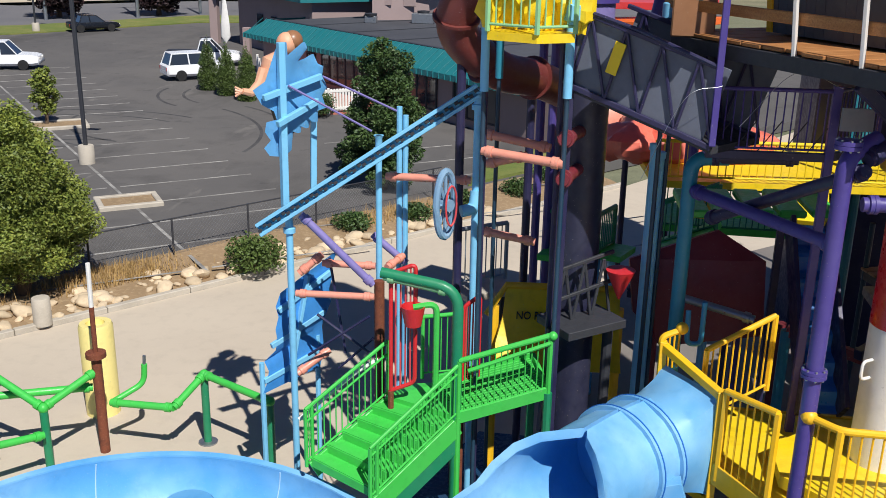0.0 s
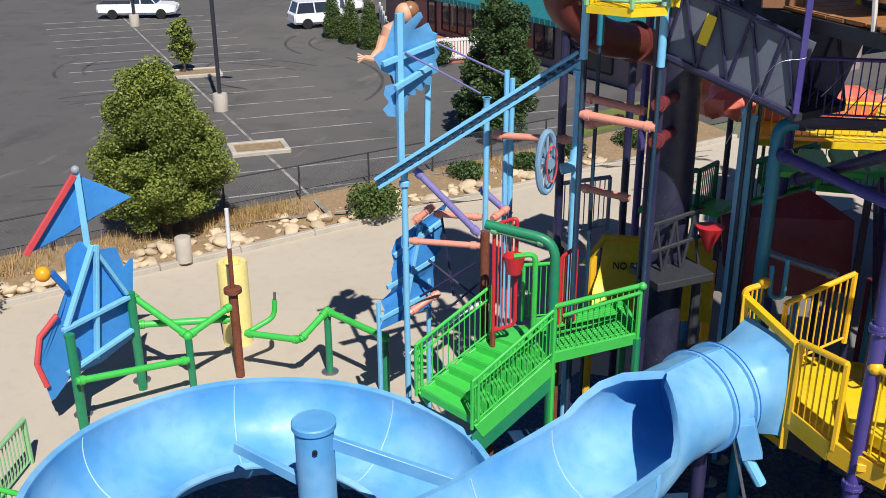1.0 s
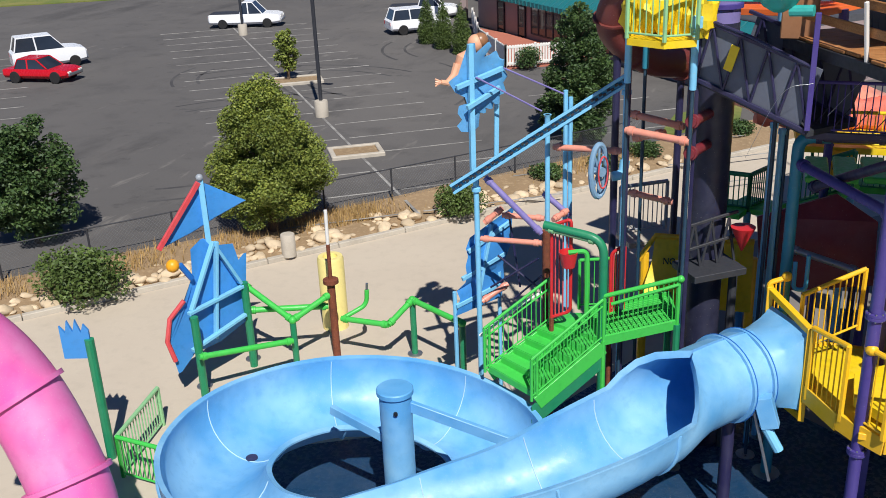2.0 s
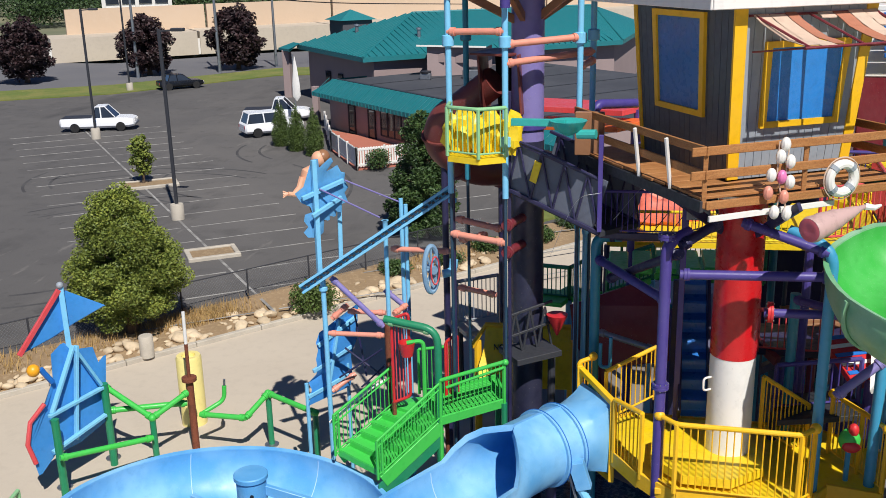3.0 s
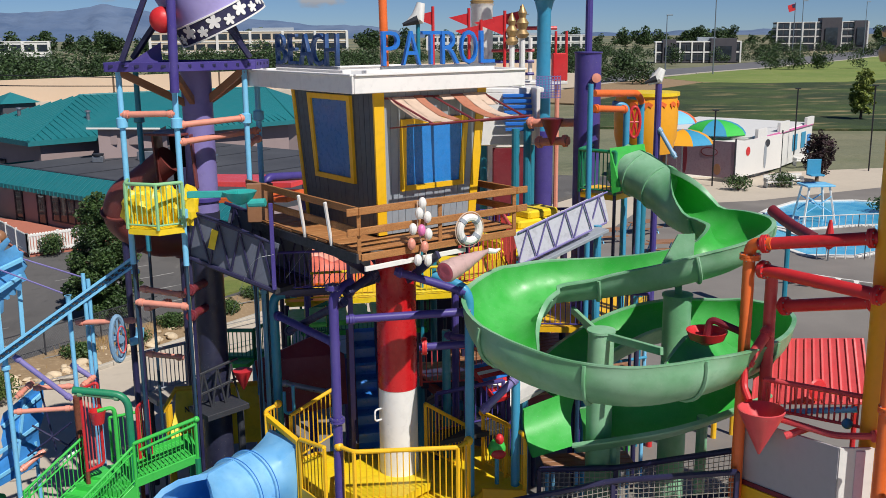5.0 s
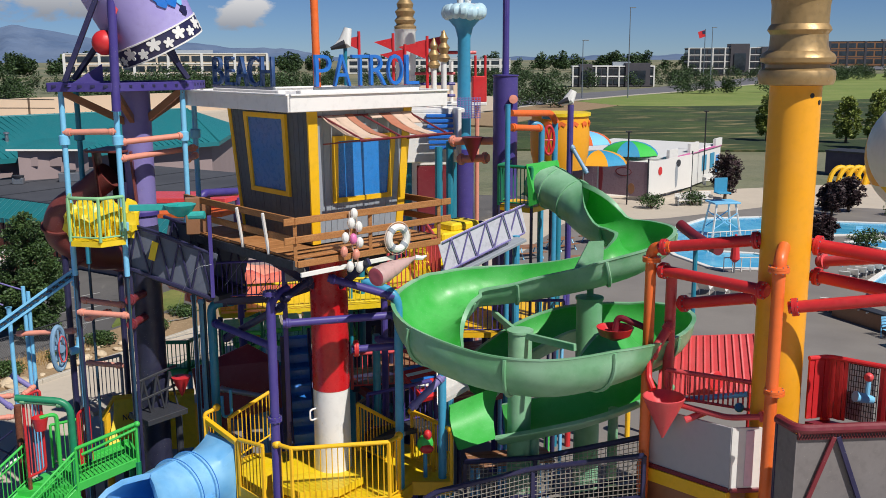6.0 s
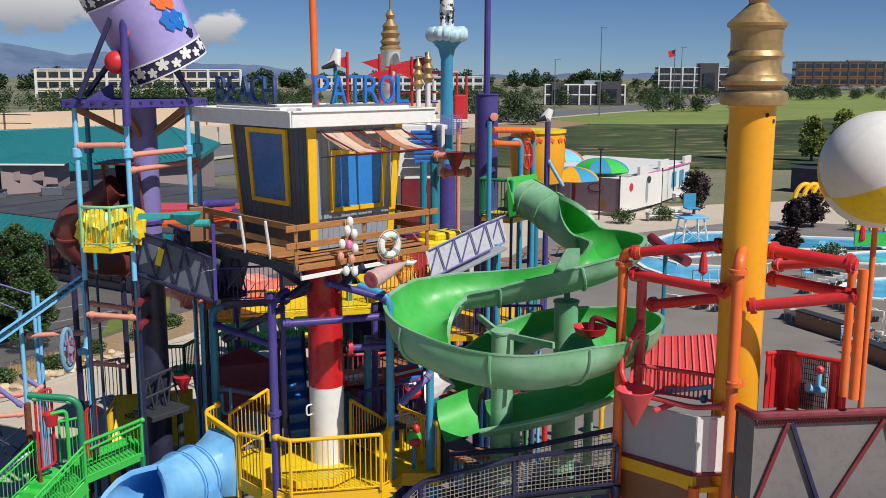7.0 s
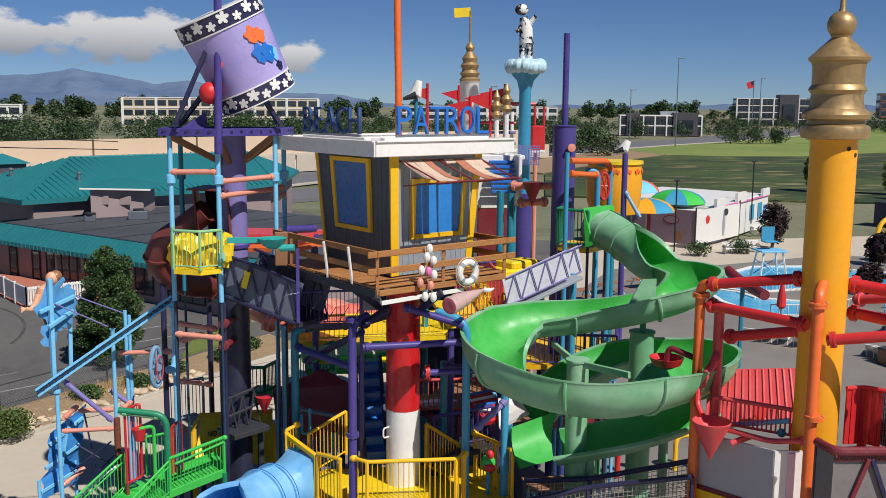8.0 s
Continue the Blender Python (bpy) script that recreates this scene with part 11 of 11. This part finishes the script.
# ---- street, sound wall, fields, town, hills ----
def office(name, at, turn, w, d, h, wall, label, floors=2, bays=8, base=None, roof=None, towers=()):
    t = thing(name, at, label, "building", "far offices")
    m = Matrix.Translation(at) @ Matrix.Rotation(turn, 4, 'Z')
    part("body", Geo().box(m @ Vector((0, d / 2, h / 2)), (w, d, h), m.to_3x3(), 0.1), wall, t)
    part("parapet", Geo().box(m @ Vector((0, d / 2, h + 0.2)), (w + 0.6, d + 0.6, 0.5), m.to_3x3(), 0.05), roof or OFFWHITE, t)
    if base:
        part("ground_floor", Geo().box(m @ Vector((0, d / 2, h * 0.18)), (w + 0.3, d + 0.3, h * 0.36), m.to_3x3(), 0.05), base, t)
    fh = h / floors
    bay = w / bays
    pane = mesh_of("window", Geo().box((0, 0, 0), (bay * 0.8, 0.25, fh * 0.56), None, 0.02), WINDOW)
    side = mesh_of("window", Geo().box((0, 0, 0), (0.25, d / 4 * 0.8, fh * 0.56), None, 0.02), WINDOW)
    for f in range(floors):
        low = 0.15 if base and f == 0 else 0
        for b in range(bays):
            again("window", pane, m @ Matrix.Translation((-w / 2 + bay * (b + 0.5), -0.1 - low, fh * (f + 0.52))), t)
        for b in range(4):
            for sx in (-1, 1):
                again("window", side, m @ Matrix.Translation((sx * (w / 2 + 0.02 + low), d * (b + 0.5) / 4, fh * (f + 0.52))), t)
        if f:
            part("floor_band", Geo().box(m @ Vector((0, d / 2, fh * f + 0.12)), (w + 0.5, d + 0.5, 0.55), m.to_3x3(), 0.03), roof or OFFWHITE, t)
    for b in range(0, bays + 1, max(2, bays // 5)):
        part("pier", Geo().box(m @ Vector((-w / 2 + bay * b, -0.25, h / 2)), (bay * 0.24, 0.5, h), m.to_3x3(), 0.03), roof or OFFWHITE, t)
    if towers:
        for x, ww, up in towers:
            part("stair_tower", Geo().box(m @ Vector((x * w, d * 0.3, (h + up) / 2)), (ww * w, d * 0.7, h + up), m.to_3x3(), 0.06), wall, t)
            part("window", Geo().box(m @ Vector((x * w, -0.07 * d, h * 0.5)), (ww * w * 0.62, 0.4, h * 0.62), m.to_3x3(), 0.03), WINDOW, t)
    part("roof_plant", Geo().box(m @ Vector((w * 0.12, d * 0.6, h + 1.2)), (w * 0.22, d * 0.3, 1.8), m.to_3x3(), 0.05), PALEGREY, t)


def far_wood(name, spots, material, label, size, leaf, seed):
    """Belt of distant trees: ragged leaf clumps on the ground."""
    rnd = random.Random(seed)
    clumps = []
    for x, y, w, n in spots:
        for _ in range(n):
            px, py = x + rnd.uniform(-w, w), y + rnd.uniform(-w * 0.3, w * 0.3)
            s = size * rnd.uniform(0.6, 1.3)
            for k in range(3):
                clumps.append((Vector((px + rnd.uniform(-s, s) * 0.5, py + rnd.uniform(-s, s) * 0.4, s * (0.5 + 0.35 * k))), (s * (0.75 - 0.15 * k), s * (0.75 - 0.15 * k), s * 0.45)))
    whole(name, leaves(rnd, clumps, (230 if size > 5.5 and size < 8 else 150) * len(clumps), leaf), material, label, "trees", kind="stuff")


def build_distance():
    shift(2.5)
    # sound wall beyond the street
    a, b = V3((-87.90, 115.44, 0.30)), V3((-58.95, 140.02, 0.30))
    far = b + (b - a).normalized() * 140
    t = thing("sound_wall", a, "long tan concrete retaining wall beyond the street", "wall", kind="structure")
    n = 9
    for i in range(n):
        p, q = lerp(a, far, i / n + 0.001), lerp(a, far, (i + 1) / n - 0.001)
        part("panel", Geo().bar(p + Vector((0, 9, 3.3)), q + Vector((0, 9, 3.3)), 0.8, 6.6), SOUNDWALL, t)
        part("barrier", Geo().bar(p + Vector((0, 0, 1.1)), q + Vector((0, 0, 1.1)), 0.5, 2.2), OFFWHITE, t)
        part("ledge", Geo().bar(p + Vector((0, 4.5, 1.6)), q + Vector((0, 4.5, 1.6)), 8.0, 3.2), CONCRETE, t, "pale concrete ledge before the wall")
    # road and field on the open side
    shift()
    low = [(-10.0, 150.0), (15.0, 186.0), (36.0, 214.0), (60.6, 247.5), (84.9, 281.4), (108.1, 307.4), (145.4, 342.9), (217.0, 424.1), (370.7, 613.9), (760.0, 1095.0)]
    high = [(1100.0, 1600.0), (579.2, 960.8), (288.5, 564.8), (177.6, 419.4), (125.5, 356.9), (100.6, 333.4), (73.7, 300.5), (45.0, 268.0), (20.0, 235.0), (-12.0, 196.0)]
    sheet("far_road", low + high, -0.2, 0.12, ROADGREY, "grey road crossing behind the field", "road")
    g = Geo()
    for p, q in zip(low, low[1:]):
        g.bar((p[0] + 0.5, p[1] - 0.4, 0.1), (q[0] + 0.5, q[1] - 0.4, 0.1), 1.0, 0.3, 0.02)
    whole("road_kerb", g, KERB, "pale concrete kerb along the far road", "kerb", kind="structure")
    near = [(30.0, 135.0), (95.0, 118.0), (300.0, 330.0), (154.7, 261.0), (124.8, 243.0), (103.0, 242.4), (89.2, 250.0), (62.0, 214.0), (40.0, 180.0)]
    sheet("field", near, -0.2, 0.05, FIELD, "weedy dark green field with straw-coloured streaks", "field")
    sheet("grass_field", [(86.0, 278.0), (89.2, 250.3), (103.0, 242.7), (124.8, 243.3), (154.7, 261.3), (300.0, 330.3), (620.0, 760.0), (370.2, 611.0), (217.0, 422.0), (145.0, 340.5), (108.0, 305.0)], -0.2, 0.06, GRASSFIELD, "lighter green open grass beside the road", "field")
    sheet("dirt_strip", [(59.0, 243.0), (83.5, 277.0), (85.5, 276.0), (88.8, 250.5), (61.7, 214.5), (39.7, 180.5), (26.0, 194.0)], -0.1, 0.09, DIRT, "bare dirt strip beside the road", "dirt")
    shift(9.0)
    office("office_building", (134.5, 410.70, 0.00), -0.25, 35, 16, 8.5, DARKCLAD, "two-storey dark office with white trim and many windows", 2, 14, roof=WHITE, towers=((-0.34, 0.16, 1.2), (0.3, 0.3, 1.6)))
    office("office_building", (292, 625, 0), -0.3, 56, 26, 18, DARKCLAD, "larger dark glass office block with pale bands on the rise", 4, 14, towers=((0.1, 0.22, 3.0), (0.42, 0.14, 1.0)))
    office("office_building", (520, 800, 4), -0.4, 90, 30, 21, BROWN, "brown-roofed apartment block on the rise", 3, 12, roof=DARKCLAD)
    office("office_building", (110, 780, 0), -0.1, 130, 40, 11, OFFWHITE, "long pale warehouse beyond the trees", 2, 16)
    shift(6.0)
    office("office_building", (-62, 520, 0), 0.1, 100, 30, 15, BEIGE, "long white office with dark window bands", 3, 18)
    office("office_building", (-190, 470, 0), 0.25, 80, 26, 11, OFFWHITE, "low white office beyond the sound wall", 2, 14)
    office("office_building", (-330, 560, 0), 0.4, 70, 26, 10, OFFWHITE, "low white building beyond the trees", 2, 12)
    office("office_building", (-108, 172, 0), 0.5, 12, 10, 9, OFFWHITE, "white and blue building beyond the street", 2, 4, STAIRBLUE)
    far_wood("far_trees", [(-120, 205, 60, 40), (-60, 230, 50, 34), (-20, 250, 45, 26), (-190, 240, 60, 34), (-260, 300, 70, 30)], LEAFFAR, "belt of dark green trees beyond the sound wall", 6.0, 0.33, 71)
    far_wood("far_trees", [(30, 330, 60, 26), (110, 400, 70, 26), (150, 330, 30, 10), (230, 470, 60, 18), (330, 560, 80, 20), (40, 250, 26, 10), (60, 480, 90, 60), (-40, 430, 60, 46), (200, 600, 90, 46), (-140, 400, 60, 40), (330, 480, 60, 24)], LEAFFAR, "scattered dark trees round the offices", 4.2, 0.36, 72)
    far_wood("far_trees", [(-300, 800, 260, 70), (100, 900, 260, 60), (500, 1000, 260, 50), (-700, 900, 260, 50)], LEAFFAR, "distant tree line of the valley", 9.0, 1.2, 73)
    for k, (p, h) in enumerate((((67.84, 139.34, 0.00), 7.5), ((76.23, 123.61, 0.00), 8.5), ((77.50, 133.24, 0.00), 7.0))):
        tree("field_tree", p, h, 4.4, LEAF, "young green tree at the edge of the field", 80 + k, 3500, 0.22, 0.2, 0.35, "field trees")
    shift(9.0)
    # poles along roads
    for k, (p, h) in enumerate((((99.98, 297.56, 0.00), 28), ((159.53, 367.01, 0.00), 24), ((85.13, 298.60, 0.00), 18), ((232.33, 457.00, -0.00), 26), ((34.98, 267.06, 0.00), 18))):
        q = thing("road_lamp", p, "very tall thin grey road lamp mast", "street lamp", "road lamps")
        part("pole", Geo().tube([p, V3(p) + Vector((0, 0, h))], [0.22, 0.12], 6), STEEL, q)
        part("lamp_head", Geo().box(V3(p) + Vector((0.8, 0, h)), (2.0, 0.4, 0.3), None, 0.05), STEEL, q)
    fp = V3((198.13, 459.40, 0.00))
    q = thing("flag_pole", fp, "tall flagpole with a red, white and blue flag", "flagpole")
    part("pole", Geo().tube([fp, fp + Vector((0, 0, 26))], 0.2, 6), STEEL, q)
    part("flag", Geo().bar(fp + Vector((0, 0, 24)), fp + Vector((-3.4, 0, 23)), 0.05, 3.2), RED, q)
    part("flag_canton", Geo().bar(fp + Vector((0, -0.1, 24.6)), fp + Vector((-1.5, -0.1, 24.2)), 0.05, 1.6), NAVY, q)
    shift(2.0)
    for k, (p, h) in enumerate((((-56.18, 108.25, 0.30), 17), ((-51.63, 114.40, 0.30), 11), ((-63.46, 102.39, 0.30), 11))):
        q = thing("utility_pole", p, "tall grey utility pole on the lawn strip", "utility pole", "utility poles")
        part("pole", Geo().tube([p, V3(p) + Vector((0, 0, h))], [0.2, 0.12], 8), STEEL, q)
        part("cross_arm", Geo().box(V3(p) + Vector((0, 0, h - 1)), (3.4, 0.2, 0.2), None, 0.03), STEEL, q)
    w = thing("overhead_wire", (-53.23, 104.19, 9.48), "slack overhead wires along the street", "wire")
    for dz in (0, 1.2):
        part("wire", Geo().tube(spline([V3((-50.87, 99.78, 10.75)) + Vector((0, 0, -dz)), V3((-45.12, 116.57, 8.99)) + Vector((0, 0, -dz)), V3((-34.50, 145.98, 7.24)) + Vector((0, 0, -dz))], 6), 0.06, 4), BLACK, w)
    # mountains, with the distance haze put into their colour
    shift()
    prof = [(-75, 2.2), (-60, 2.5), (-45, 2.0), (-36, 2.2), (-30, 1.9), (-24, 1.7), (-20, 1.4), (-17.4, 1.5), (-15.5, 1.6), (-13.9, 1.88), (-12.6, 1.72), (-11, 1.4), (-9.5, 1.12), (-8.6, 1.3), (-7.8, 1.36), (-6.2, 1.05), (-4.2, 0.95), (-2.4, 0.7), (-0.8, 0.72), (1.3, 0.55), (3.0, 0.2), (4.5, 0.06), (8, 0.1), (12, 0.12), (30, 0.3), (60, 0.5)]
    g = Geo()
    vs, fs = [], []
    N, M = 420, 12
    for i in range(N + 1):
        az = -75 + 135 * i / N
        for (a0, e0), (a1, e1) in zip(prof, prof[1:]):
            if a0 <= az <= a1:
                e = e0 + (e1 - e0) * (az - a0) / (a1 - a0)
        e += 0.12 * noise.noise(Vector((az * 0.9, 0, 3))) + 0.05 * noise.noise(Vector((az * 3, 2, 3)))
        H = 4000 * math.tan(radians(max(e, 0.1)))
        for j in range(M + 1):
            f = j / M
            r = 3300 + 700 * f
            hh = (H + 10) * f ** 1.3 * (1 + (0.5 * noise.noise(Vector((az * 1.3, f * 3, 1))) + 0.4 * noise.noise(Vector((az * 3.6, f * 5, 7)))) * (1 - f)) - 8
            vs.append((r * math.sin(radians(az)), r * math.cos(radians(az)), hh))
    for i in range(N):
        for j in range(M):
            k = i * (M + 1) + j
            fs.append((k, k + M + 1, k + M + 2, k + 1))
    g.add(vs, fs)
    whole("mountain_range", g, MOUNTAIN, "long mountain range on the horizon, tinted haze blue", "mountains", kind="structure", sharp=80)


build_pools()
build_distance()
